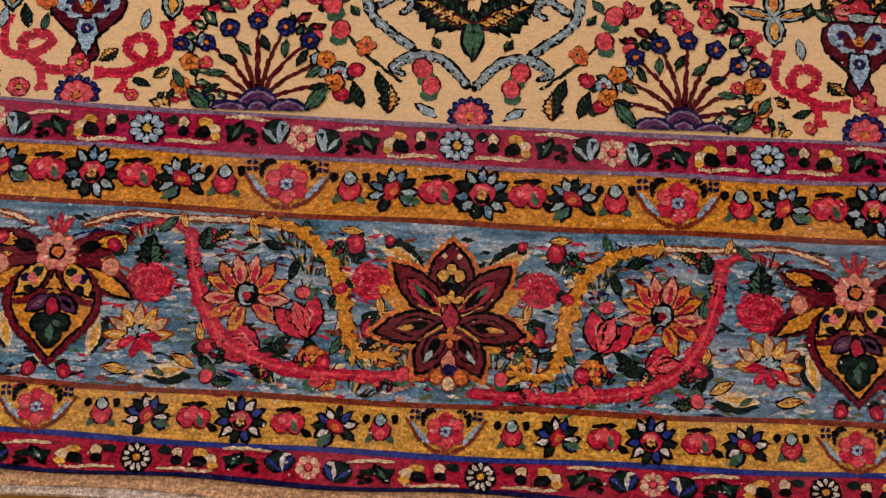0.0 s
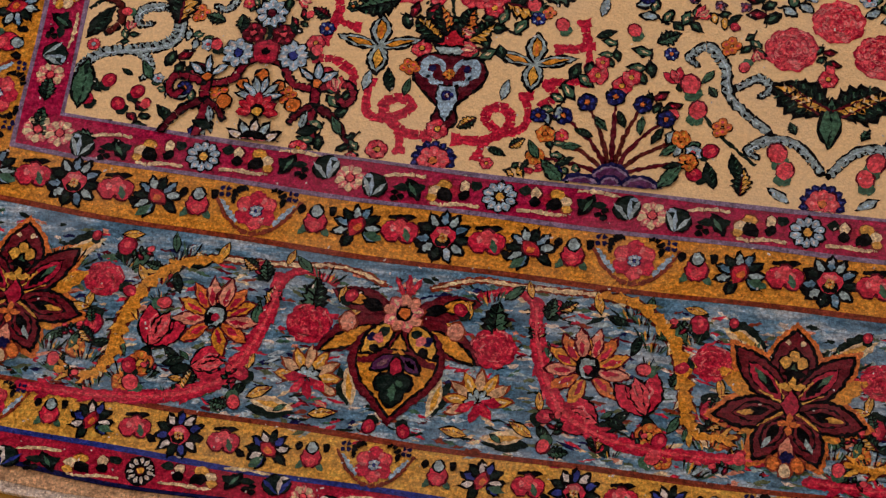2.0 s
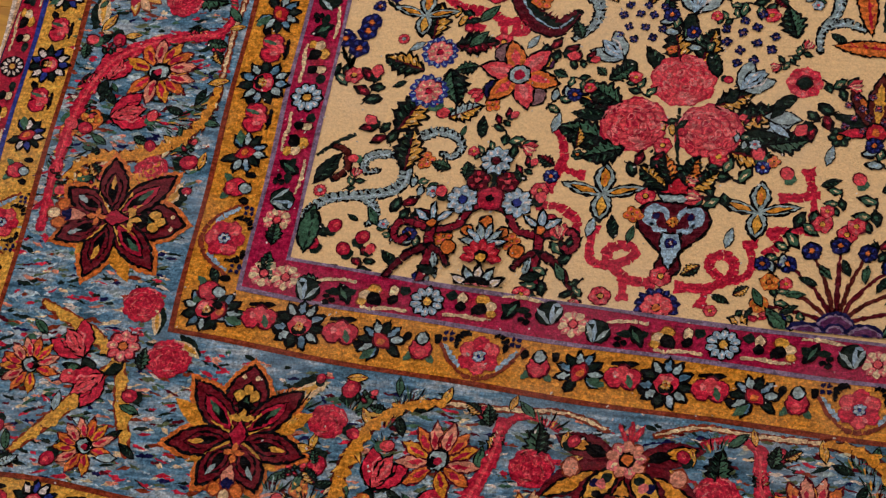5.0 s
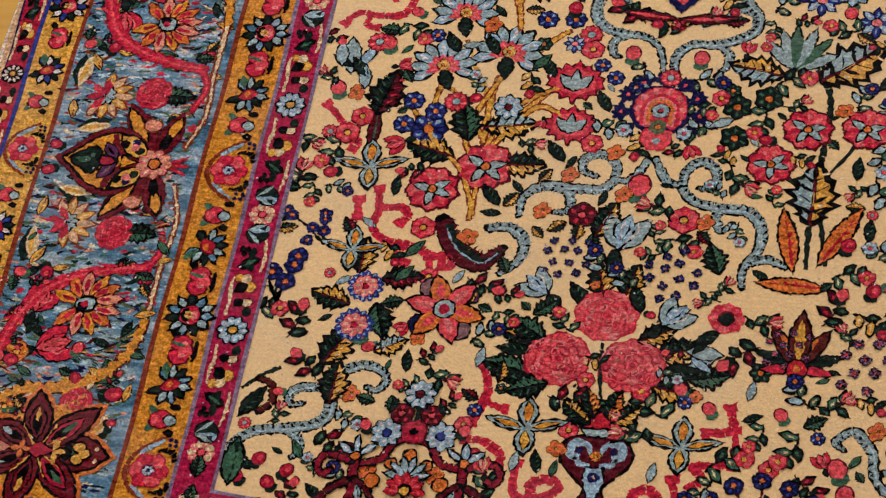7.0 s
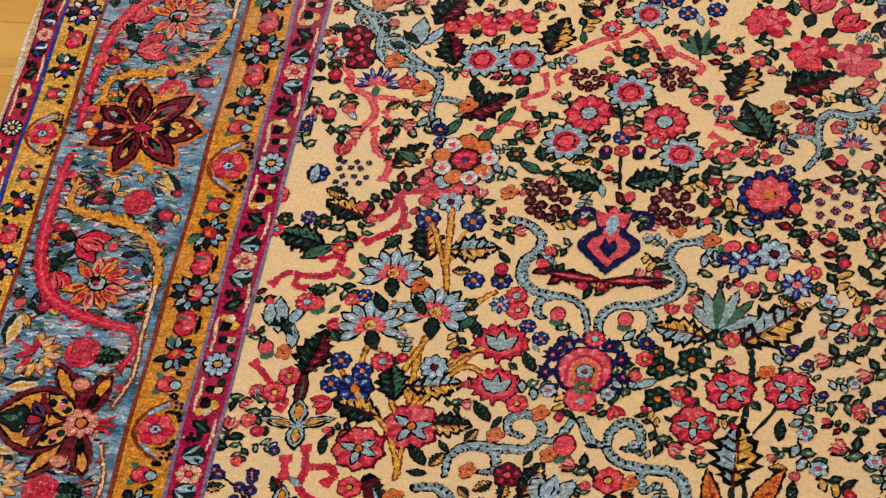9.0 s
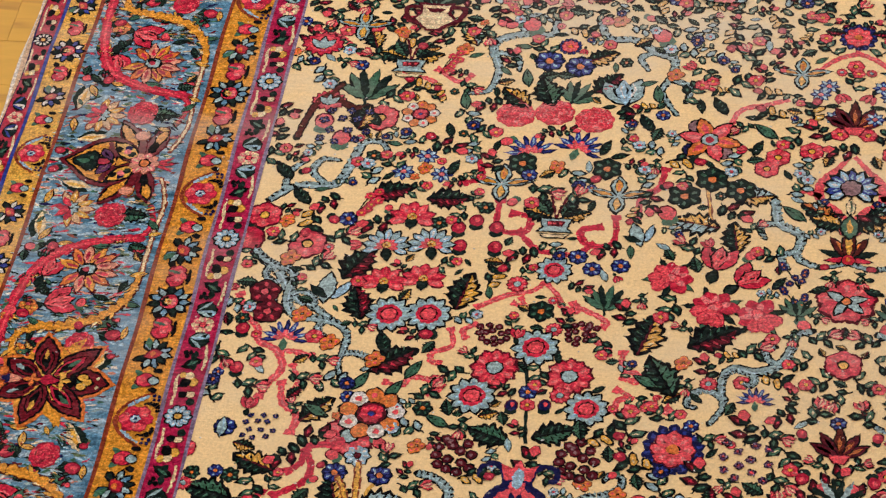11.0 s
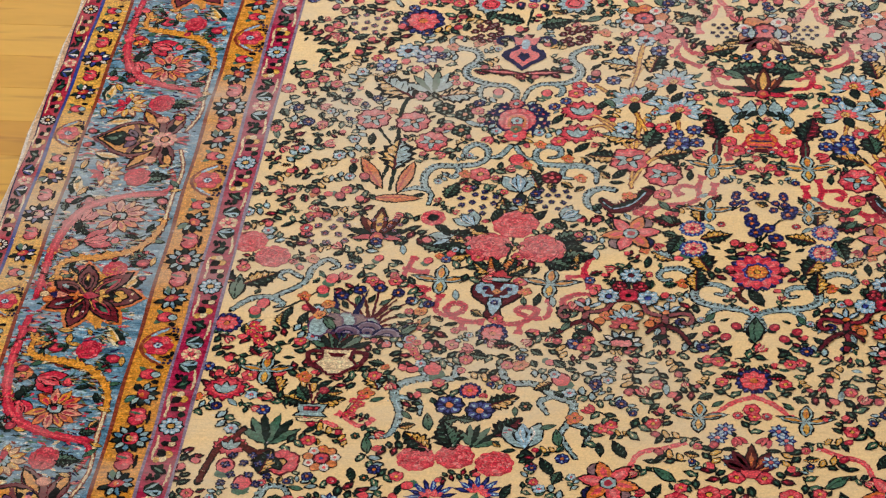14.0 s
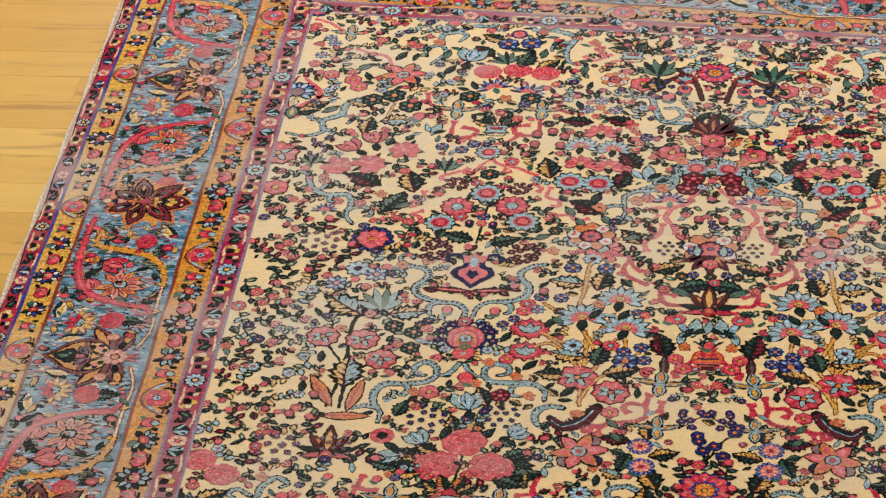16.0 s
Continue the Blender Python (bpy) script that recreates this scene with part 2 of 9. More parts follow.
def chunks(path, w0, w1=None, wmid=None, teeth=0.0, more=0.0, step=4):
    """The same ribbon in short overlapping pieces, each a simple patch; more widens it on both sides."""
    w1 = w0 if w1 is None else w1
    wmid = (w0 + w1) / 2 if wmid is None else wmid
    whole = band(path, w0 + 2 * more, w1 + 2 * more, wmid + 2 * more, teeth * w0 / (w0 + 2 * more) if more else teeth)
    n = len(path)
    left, right = whole[:n], whole[n:][::-1]
    out = []
    for i in range(0, n - 1, step):
        j = min(n, i + step + 1)
        out.append(left[i:j] + right[i:j][::-1])
    if more:
        for x, y in (path[0], path[-1]):
            r = more + (w0 if (x, y) == path[0] else w1) / 2
            out.append(arc(x, y, r, r, 8))
    return out


def area(p):
    return sum(p[i - 1][0] * p[i][1] - p[i][0] * p[i - 1][1] for i in range(len(p))) / 2


def grown(p, w):
    """The outline, w further out."""
    if area(p) < 0:
        p = p[::-1]
    n, out = len(p), []
    for i in range(n):
        (ax, ay), (bx, by), (cx, cy) = p[i - 1], p[i], p[(i + 1) % n]
        ux, uy, vx, vy = bx - ax, by - ay, cx - bx, cy - by
        lu, lv = math.hypot(ux, uy) or 1e-9, math.hypot(vx, vy) or 1e-9
        nx, ny = uy / lu + vy / lv, -ux / lu - vx / lv
        d = math.hypot(nx, ny) or 1e-9
        g = w * min(1.6, 2 / d) if d > 1e-6 else w
        out.append((bx + nx / d * g, by + ny / d * g))
    return out


class Drawing:
    """Patches of coloured pile, each lying on the ones before."""

    def __init__(self):
        self.items = []
        self.top = 0
        self.pieces = []        # (name, first, past the last) of items that are parts of their own

    def piece(self, name, first):
        self.pieces.append((name, first, len(self.items)))
        return self

    def add(self, pts, colour, up=True):
        if area(pts) < 0:
            pts = pts[::-1]
        if up:
            self.top += 1
        self.items.append((pts, colour, self.top))
        return self

    def lined(self, pts, colour, line="black", w=0.08):
        self.add(grown(pts, w), line)
        return self.add(pts, colour)

    def group(self, shapes, colour, line=None, w=0.08):
        """Patches side by side at one height, their outlines below them all."""
        if line:
            self.top += 1
            for i, p in enumerate(shapes):
                self.items.append((grown(p, w), line, self.top + i * 0.12))
            self.top += len(shapes) * 0.12
        self.top += 1
        for i, p in enumerate(shapes):
            self.items.append((p if area(p) > 0 else p[::-1], colour if isinstance(colour, str) else colour[i % len(colour)], self.top + i * 0.12))
        self.top += len(shapes) * 0.12
        return self

    def put(self, other, x, y, turn=0, s=1.0, sx=1.0, name=""):
        first = len(self.items)
        for pts, colour, h in other.items:
            q = placed([(a * sx, b) for a, b in pts], x, y, turn, s)
            self.items.append((q if area(q) > 0 else q[::-1], colour, self.top + h))
        self.top += other.top
        return self.piece(name, first) if name else self

    def reach(self):
        return max(math.hypot(a, b) for p, _, _ in self.items for a, b in p)


LAYER = 0.000010


def clipped(p, axis, limit, keep_above):
    out = []
    n = len(p)
    for i in range(n):
        a, b = p[i - 1], p[i]
        ia, ib = (a[axis] >= limit) == keep_above, (b[axis] >= limit) == keep_above
        if ia != ib:
            t = (limit - a[axis]) / (b[axis] - a[axis])
            out.append((a[0] + (b[0] - a[0]) * t, a[1] + (b[1] - a[1]) * t))
        if ib:
            out.append(b)
    return out


def knotted(pts, step, rough):
    """The outline as knots draw it: short uneven steps."""
    out = []
    n = len(pts)
    for i in range(n):
        (ax, ay), (bx, by) = pts[i], pts[(i + 1) % n]
        k = max(1, min(12, int(math.hypot(bx - ax, by - ay) / step)))
        for j in range(k):
            t = j / k
            out.append((ax + (bx - ax) * t + rnd.uniform(-rough, rough), ay + (by - ay) * t + rnd.uniform(-rough, rough)))
    return out


def pile_mesh(name, items, s=1.0, skirts=True):
    """Thin patches of pile with sides; the outline wanders a little, as knots make it."""
    verts, faces, mats = [], [], []
    slots = []
    for pts, colour, h in items:
        if len(pts) < 3:
            continue
        pts = knotted(pts, 0.0034 / s, min(0.0015 / s, 0.055))
        if area(pts) < 0:
            pts = pts[::-1]
        n = len(pts)
        sides = skirts and h <= 2.2
        if colour not in slots:
            slots.append(colour)
        k = slots.index(colour)
        i0 = len(verts)
        z = h * LAYER
        q = pts
        verts += [(x, y, z) for x, y in q]
        faces.append(tuple(range(i0, i0 + n)))
        mats.append(k)
        if sides:
            verts += [(x, y, z - 0.0006) for x, y in q]
        for i in range(n if sides else 0):
            j = (i + 1) % n
            faces.append((i0 + j, i0 + i, i0 + n + i, i0 + n + j))
            mats.append(k)
    me = bpy.data.meshes.new(name)
    me.from_pydata(verts, [], faces)
    me.polygons.foreach_set("material_index", mats)
    for c in slots:
        me.materials.append(WOOL[c])
    return me


rug = tagged(new("rug"), "large Persian wool rug with ivory floral field and blue border", "rug")
STACK = [0]
MESHES = {}
FLAT = (0, FIELD_W, 0, FIELD_L)


def lay(name, key, drawing, x, y, turn=0.0, s=1.0, flip=1.0, limits=None, base=0.0, rough=None):
    """Lay one motif on the rug at x, y; limits cut it off at the edges of its panel."""
    STACK[0] += 1
    wx, wy = warp(x, y)
    z = RUG_TOP + base * 0.4 + 0.00014 + (STACK[0] % 260) * 0.0000009
    r = drawing.reach() * s
    cut = limits and (x - r < limits[0] or x + r > limits[1] or y - r < limits[2] or y + r > limits[3])
    if cut:
        items = []
        for pts, colour, h in drawing.items:
            q = placed([(a * flip, b) for a, b in pts], x, y, turn, s)
            for axis, lim, above in ((0, limits[0], True), (0, limits[1], False), (1, limits[2], True), (1, limits[3], False)):
                q = clipped(q, axis, lim, above) if len(q) > 2 else []
            if len(q) > 2 and abs(area(q)) > 1e-7:
                q = [(a - x, b - y) for a, b in q]
                items.append((q if area(q) > 0 else q[::-1], colour, h))
        if not items:
            return None
        me = pile_mesh(name, items)
        ob = new(name, me)
        ob.scale = (K, K, 1)
        ob.location = (wx * K, wy * K, z)
    else:
        tag = (name, key, flip)
        if tag not in MESHES:
            items = []
            for pts, colour, h in drawing.items:
                q = [(a * flip, b) for a, b in pts]
                items.append((q if area(q) > 0 else q[::-1], colour, h))
            inside = {i for _, a, b in drawing.pieces for i in range(a, b)}
            MESHES[tag] = [pile_mesh(name, [p for i, p in enumerate(items) if i not in inside], s)]
            MESHES[tag] += [pile_mesh(nm, items[a:b], s) for nm, a, b in drawing.pieces]
        ob = new(name, MESHES[tag][0])
        for me in MESHES[tag][1:]:
            new(me.name.split(".")[0], me).parent = ob
        ob.scale = (K * s, K * s, 1)
        ob.rotation_euler = (0, 0, radians(turn))
        ob.location = (wx * K, wy * K, z)
    ob.parent = rug
    return ob


# ---- rug: ground, stripes ----
def frame_band(name, d0, d1, colour, z, side_scale=1.0, label=""):
    """A stripe round the field between the distances d0 and d1 from its edge."""
    verts, faces = [], []

    def ring(d, z):
        e = min(d, 0.43) + min(max(0.0, d - 0.43), 0.041) * 0.9 + max(0.0, d - 0.471) * side_scale
        x0, x1, y0, y1 = -e, FIELD_W + e, -d, FIELD_L + d
        pts = []
        for (ax, ay), (bx, by), n in (((x0, y0), (x1, y0), 60), ((x1, y0), (x1, y1), 80), ((x1, y1), (x0, y1), 60), ((x0, y1), (x0, y0), 80)):
            for i in range(n):
                t = i / n
                x, y = warp(ax + (bx - ax) * t, ay + (by - ay) * t)
                wob = 0.0014 if 0.001 < d < 0.47 else 0.003
                x += wob * math.sin(y * 23 + d * 90) * (d > 0.001)
                y += wob * math.sin(x * 19 + d * 70) * (d > 0.001)
                pts.append((x * K, y * K, z))
        return pts

    a, b, c, dd = ring(d0, z), ring(d1, z), ring(d0, BOT), ring(d1, BOT)
    n = len(a)
    verts = a + b + c + dd
    for i in range(n):
        j = (i + 1) % n
        faces += [(i, n + i, n + j, j), (n + i, 3 * n + i, 3 * n + j, n + j), (2 * n + i, i, j, 2 * n + j)]
    ob = mesh_object(name, verts, faces, WOOL[colour], rug)
    if label:
        ob["label"] = label
    return ob


def field_ground():
    nx, ny = 40, 70
    verts, faces = [], []
    for j in range(ny + 1):
        for i in range(nx + 1):
            x, y = warp(FIELD_W * i / nx, FIELD_L * j / ny)
            verts.append((x * K, y * K, RUG_TOP))
    for j in range(ny):
        for i in range(nx):
            a = j * (nx + 1) + i
            faces.append((a, a + 1, a + nx + 2, a + nx + 1))
    n = len(verts)
    ob = mesh_object("field_ground", verts, faces, WOOL["ivory"], rug)
    ob["label"] = "ivory knotted wool ground"


BAND_LABELS = {"inner_guard_band": "magenta guard stripe", "inner_gold_band": "golden wool stripe", "main_border_ground": "streaked blue wool ground", "outer_gold_band": "yellow wool stripe",
               "outer_guard_band": "crimson guard stripe", "woven_end": "flat-woven sand-coloured end", "selvage": "bone-white overcast edge"}
field_ground()
for nm, d0, d1, col, dz in (
        ("inner_stripe", 0.0, 0.0055, "lavender", 0.0004), ("inner_guard_band", 0.0055, 0.054, "guard", 0.0002), ("inner_stripe", 0.054, 0.060, "lavender", 0.0004),
        ("inner_gold_band", 0.060, 0.130, "gold", 0.0001), ("rust_stripe", 0.130, 0.137, "rust", 0.0003), ("main_border_ground", 0.137, 0.365, "blue", 0.0001),
        ("rust_stripe", 0.365, 0.372, "rust", 0.0003), ("outer_gold_band", 0.372, 0.428, "yellow", 0.0001), ("blue_stripe", 0.428, 0.435, "royal", 0.0004),
        ("outer_guard_band", 0.435, 0.471, "crimson", 0.0002), ("navy_stripe", 0.471, 0.476, "navy", 0.0004), ("woven_end", 0.476, 0.494, "sand", -0.0012), ("selvage", 0.494, 0.506, "bone", -0.002)):
    frame_band(nm, d0, d1, col, RUG_TOP + dz, side_scale=0.4, label=BAND_LABELS.get(nm, ""))

# ---- rug: motifs, each about one unit in half height ----
LIGHTER = {"lblue": "white", "grey": "lblue", "coral": "pink", "rose": "coral", "navy": "royal", "orange": "yellow", "yellow": "cream", "royal": "lblue",
           "maroon": "rose", "pink": "cream", "red": "coral", "crimson": "rose", "dark": "green", "purple": "lavender", "white": "cream"}


def flower(n, petals, line="black", heart="orange", r0=0.25, wide=1.0, tip=0.8, ring=None, w=0.1, a0=0.0, a1=360.0, heart_r=0.26):
    d = Drawing()
    full = a1 - a0 >= 360
    step = (a1 - a0) / (n if full else n - 1)
    width = 2 * math.pi * 0.72 * wide * (a1 - a0) / 360 / n
    d.group([petal(r0 * -math.sin(radians(a0 + i * step)), r0 * math.cos(radians(a0 + i * step)), 1 - r0, width, a0 + i * step, tip) for i in range(n)], petals, line, w)
    tone = [LIGHTER.get(c, c) for c in ([petals] if isinstance(petals, str) else petals)]
    r1 = r0 + (1 - r0) * 0.3
    d.group([petal(r1 * -math.sin(radians(a0 + i * step)), r1 * math.cos(radians(a0 + i * step)), (1 - r0) * 0.5, width * 0.3, a0 + i * step, tip) for i in range(n)], tone)
    if ring:
        d.add(arc(0, 0, heart_r * 1.7, heart_r * 1.7, 12), ring)
    if heart:
        d.lined(arc(0, 0, heart_r, heart_r, 9), heart, "black" if line else "maroon", w * 0.7)
    return d


def leaf(c1, c2=None, mid="maroon", line="black", n=5, width=0.62):
    """A leaf with a toothed edge, its halves of two colours."""
    d = Drawing()
    right = [(0, -1)]
    for i in range(n):
        t = (i + 0.5) / n
        w = math.sin(math.pi * t ** 0.85) * width
        right.append((w * 1.06, -1 + 2 * t + 0.04))
        right.append((w * 0.68, -1 + 2 * t + 0.12))
    right.append((0.06, 1.05))
    left = [(-a, b) for a, b in right]
    d.add(grown(right + left[::-1][1:-1], 0.15), line)
    d.group([right, left], [c1, c2 or c1])
    d.add(band([(0, -1.1), (0.04, 0), (0, 0.85)], 0.13, 0.03), mid)
    d.top += 1
    for i in range(4):
        y = -0.68 + 0.38 * i
        d.add(band([(0.04, y), (0.42, y + 0.26)], 0.1, 0.03), line, up=False)
        d.add(band([(-0.04, y), (-0.42, y + 0.26)], 0.1, 0.03), line, up=False)
        d.add(band([(0.2, y + 0.22), (0.4, y + 0.36)], 0.07, 0.03), LIGHTER.get(c1, c1), up=False)
        d.add(band([(-0.2, y + 0.22), (-0.4, y + 0.36)], 0.07, 0.03), LIGHTER.get(c2 or c1, c1), up=False)
    return d


def slim_leaf(c1, c2="dark", line="black"):
    d = Drawing()
    d.lined(petal(0, -1, 2, 0.75, 0, 0.3), c1, line, 0.1)
    d.add(band(smooth([(0, -0.9), (0.08, 0), (0, 0.8)]), 0.1, 0.24, 0.02), c2)
    d.group([band([(0.03, y), (0.22, y + 0.2)], 0.08, 0.03) for y in (-0.5, -0.1, 0.3)], LIGHTER.get(c1, "green"))
    return d


def rose(dark, mid, light):
    """A full-blown round rose: curled petals in paler rims, divided by deep lines."""
    d = Drawing()
    lobes = [(1.0 * (1 + 0.04 * math.sin(a * 9)) * math.cos(a), 0.92 * (1 + 0.04 * math.sin(a * 9)) * math.sin(a)) for a in [i * math.tau / 45 for i in range(45)]]
    d.lined(lobes, mid, dark, 0.05)
    q = random.Random(7)
    for r, n, half, deep in ((0.8, 12, 0.2, 0.12), (0.55, 9, 0.19, 0.12), (0.31, 6, 0.16, 0.1)):
        turns = [math.tau * (i + q.uniform(-0.25, 0.25)) / n for i in range(n)]
        rings = [(r * q.uniform(0.92, 1.06), a, half * q.uniform(0.8, 1.1), math.degrees(a) + 90 + q.uniform(-35, 35)) for a in turns]
        d.group([arc(k * math.cos(a), k * math.sin(a), h * 1.12, deep * 1.2, 9, t) for k, a, h, t in rings], dark)
        d.group([arc(k * math.cos(a), k * math.sin(a), h, deep, 9, t) for k, a, h, t in rings], [light, mid, light, mid, mid])
        d.group([arc(k * 0.95 * math.cos(a), k * 0.95 * math.sin(a), h * 0.6, deep * 0.45, 7, t) for k, a, h, t in rings], [mid, light, dark])
    d.group([band(smooth([((r + 0.09 * k) * math.cos(a + 0.42 * k), (r + 0.03 * k) * math.sin(a + 0.42 * k)) for k in range(3)], 3), 0.03, 0.03, 0.07)
             for r, a in ((0.64, 0.2), (0.64, 1.6), (0.66, 3.1), (0.6, 4.5), (0.4, 0.9), (0.4, 2.6), (0.38, 4.2), (0.85, 2.2), (0.85, 5.2), (0.86, 0.7))], [dark, "pink"])
    d.add(arc(0.03, 0.02, 0.13, 0.1, 7), dark)
    return d


def tulip(c1, c2, line="black", calyx="dark"):
    d = Drawing()
    d.lined(petal(0, -0.9, 0.9, 0.5, 180, 0.5), calyx, line, 0.08)
    d.group([petal(0, -0.85, 1.75, 0.85, 28, 0.4), petal(0, -0.85, 1.75, 0.85, -28, 0.4)], c1, line, 0.08)
    d.lined(petal(0, -0.85, 1.6, 0.7, 0, 0.5), c2, line, 0.06)
    d.group([band([(x * 0.3, -0.5), (x, 0.1), (x * 0.8, 0.5)], 0.03, 0.03, 0.09) for x in (-0.5, -0.12, 0.15, 0.5)], [line, LIGHTER.get(c2, c2)])
    return d


def bud(c1="crimson", calyx="dark"):
    d = Drawing()
    d.add(grown(arc(0, 0.25, 0.62, 0.75, 10), 0.12), "maroon")
    d.add(petal(0, -1.1, 1.1, 0.8, 25, 0.6), calyx)
    d.add(petal(0, -1.0, 1.0, 0.8, -30, 0.6), calyx)
    d.add(arc(0, 0.25, 0.62, 0.75, 10), c1)
    d.add(arc(0.08, 0.4, 0.25, 0.35, 7), "coral")
    return d


def dots(pts, r, c1, c2=None, n=8):
    d = Drawing()
    d.group([arc(x, y, r, r, n) for x, y in pts], c1, "black" if c2 else None, 0.05)
    if c2:
        d.group([arc(x, y, r * 0.4, r * 0.4, 6) for x, y in pts], c2)
    return d


def cluster(n, spread, r, c1, c2=None, seed=1):
    q = random.Random(seed)
    pts = []
    while len(pts) < n:
        p = (q.uniform(-1, 1) * spread, q.uniform(-1, 1))
        if math.hypot(p[0] / spread, p[1]) < 1 and all(math.hypot(p[0] - a, p[1] - b) > r * 2 for a, b in pts):
            pts.append(p)
        elif q.random() < 0.01:
            pts.append(p)
    return dots(pts, r, c1, c2)


def scattered(c1, c2, seed):
    """Small cross-shaped blossoms strewn apart, three and three."""
    q = random.Random(seed)
    d = Drawing()
    for j in range(4):
        for i in range(3):
            d.put(flower(4, c1, "black", c2, 0.1, 0.75, 0.9, w=0.12), (i - 1) * 0.72 + (j % 2) * 0.3 + q.uniform(-0.12, 0.12), (j - 1.5) * 0.56 + q.uniform(-0.1, 0.1), q.uniform(0, 90), 0.19)
            d.top -= 2.5
    d.top += 3
    return d


def blossom_sprig(c1, c2, n=7, seed=3):
    """A loose sprig of small five-petalled blossoms."""
    q = random.Random(seed)
    d = Drawing()
    for i in range(n):
        x, y = q.uniform(-1, 1), -0.7 + 1.6 * i / n
        d.add(band([(0, -1), (x * 0.5, y * 0.4 - 0.3), (x, y)], 0.06, 0.03), "dark", up=False)
    d.top += 1
    q = random.Random(seed)
    for i in range(n):
        x, y = q.uniform(-1, 1), -0.7 + 1.6 * i / n
        d.put(flower(5, c1, None, c2, 0.1, 1.2, 1.0), x, y, i * 31, 0.24)
        d.top -= 2
    d.top += 2
    return d


def blue_vase():
    """A heart-shaped vase with blue scrolls on a maroon body, standing on a narrow foot."""
    d = Drawing()
    side = smooth([(0.1, -1.15), (0.28, -0.95), (0.2, -0.55), (0.42, -0.3), (0.82, 0.15), (0.86, 0.55), (0.62, 0.85), (0.25, 0.88)], 4)
    body = side + [(-a, b) for a, b in reversed(side)]
    d.lined(body, "maroon", "black", 0.07)
    for s in (1, -1):
        d.add(band([(s * a, b) for a, b in smooth([(0.1, 0.35), (0.28, 0.7), (0.6, 0.66), (0.62, 0.35), (0.4, 0.3)])], 0.1, 0.2, 0.24), "lblue")
        d.add(band([(s * a, b) for a, b in smooth([(0.12, 0.1), (0.4, 0.12), (0.55, 0.3)])], 0.1, 0.04, 0.16), "lblue", up=False)
        d.add(arc(s * 0.42, 0.5, 0.1, 0.1, 8), "navy")
    d.lined([(-0.2, 0.0), (0.2, 0.0), (0.25, -0.35), (0.12, -0.75), (0, -0.95), (-0.12, -0.75), (-0.25, -0.35)], "lblue", "black", 0.05)
    d.put(flower(5, "navy", None, "white", 0.1, 1.2), 0, -0.25, 0, 0.16)
    d.put(flower(4, "orange", "black", "yellow", 0.1), 0, 0.35, 0, 0.15)
    d.lined([(-0.3, 0.92), (0.3, 0.92), (0.42, 1.12), (-0.42, 1.12)], "grey", "black", 0.06)
    d.lined([(-0.42, 1.16), (0.42, 1.16), (0.6, 1.42), (0.2, 1.38), (0, 1.6), (-0.2, 1.38), (-0.6, 1.42)], "red", "black", 0.06)
    for s in (1, -1):
        d.put(leaf("yellow", "dark", "black"), s * 0.62, 1.55, -s * 50, 0.42)
        d.put(leaf("orange", "dark", "black"), s * 0.3, 1.85, -s * 18, 0.38)
    return d


def amphora():
    """A navy two-handled amphora with a pink heart on crossed maroon leaves."""
    d = Drawing()
    for s in (1, -1):
        d.lined(petal(0, -1.0, 1.25, 0.24, -s * 84, 0.4), "maroon", "black", 0.04)
        d.add(petal(s * 0.15, -0.98, 0.95, 0.1, -s * 84, 0.4), "coral")
    side = smooth([(0.0, -0.85), (0.35, -0.45), (0.68, -0.1), (0.6, 0.25), (0.35, 0.42), (0.28, 0.75)], 4)
    d.add(side + [(-a, b) for a, b in reversed(side[1:])], "navy")
    side2 = [(a * 0.68, b * 0.68 - 0.02) for a, b in side]
    d.add(side2 + [(-a, b) for a, b in reversed(side2[1:])], "coral")
    d.add([(0, -0.35), (0.2, -0.1), (0.12, 0.2), (0, 0.05), (-0.12, 0.2), (-0.2, -0.1)], "navy")
    for s in (1, -1):
        d.add(band([(s * a, b) for a, b in smooth([(0.26, 0.3), (0.3, 0.75), (0.55, 1.0), (0.85, 0.88), (0.84, 0.62), (0.68, 0.56)])], 0.18, 0.12), "navy")
    d.add([(-0.3, 0.55), (0.3, 0.55), (0.42, 1.0), (0.15, 0.9), (0, 1.15), (-0.15, 0.9), (-0.42, 1.0)], "coral")
    d.add(arc(0, 0.6, 0.14, 0.3, 8), "lblue")
    d.put(flower(4, "maroon", None, "coral"), 0, -1.15, 45, 0.18)
    return d


def urn():
    """A small handled urn with dark spear leaves and a grey mound of blossom."""
    d = Drawing()
    for i, a in enumerate((-58, -38, -20, -7, 7, 20, 38, 58)):
        d.lined(petal(0, -0.45, 0.8, 0.15, a, 0.3), "dark" if i % 2 else "green", "black", 0.03)
    for a in (-35, -12, 12, 35):
        d.add(petal(0, -0.1, 1.9, 0.14, a, 0.2), "maroon" if abs(a) > 20 else "navy")
    for k in range(5):
        d.lined(arc(-0.55 + 0.27 * k, 0.45 + 0.12 * math.cos((k - 2) * 0.9), 0.22, 0.32, 10), "mauve" if k % 2 else "grey", "purple", 0.04)
    for s in (1, -1):
        d.add(band([(s * a, b) for a, b in smooth([(0.3, -0.4), (0.62, -0.45), (0.5, -0.85), (0.25, -0.95)])], 0.12), "maroon")
    d.lined([(-0.3, -0.35), (0.3, -0.35), (0.26, -0.6), (0.4, -0.8), (0.12, -1.1), (-0.12, -1.1), (-0.4, -0.8), (-0.26, -0.6)], "cream", "maroon", 0.07)
    d.add([(-0.2, -0.45), (0.2, -0.45), (0.12, -0.58), (-0.12, -0.58)], "maroon")
    return d


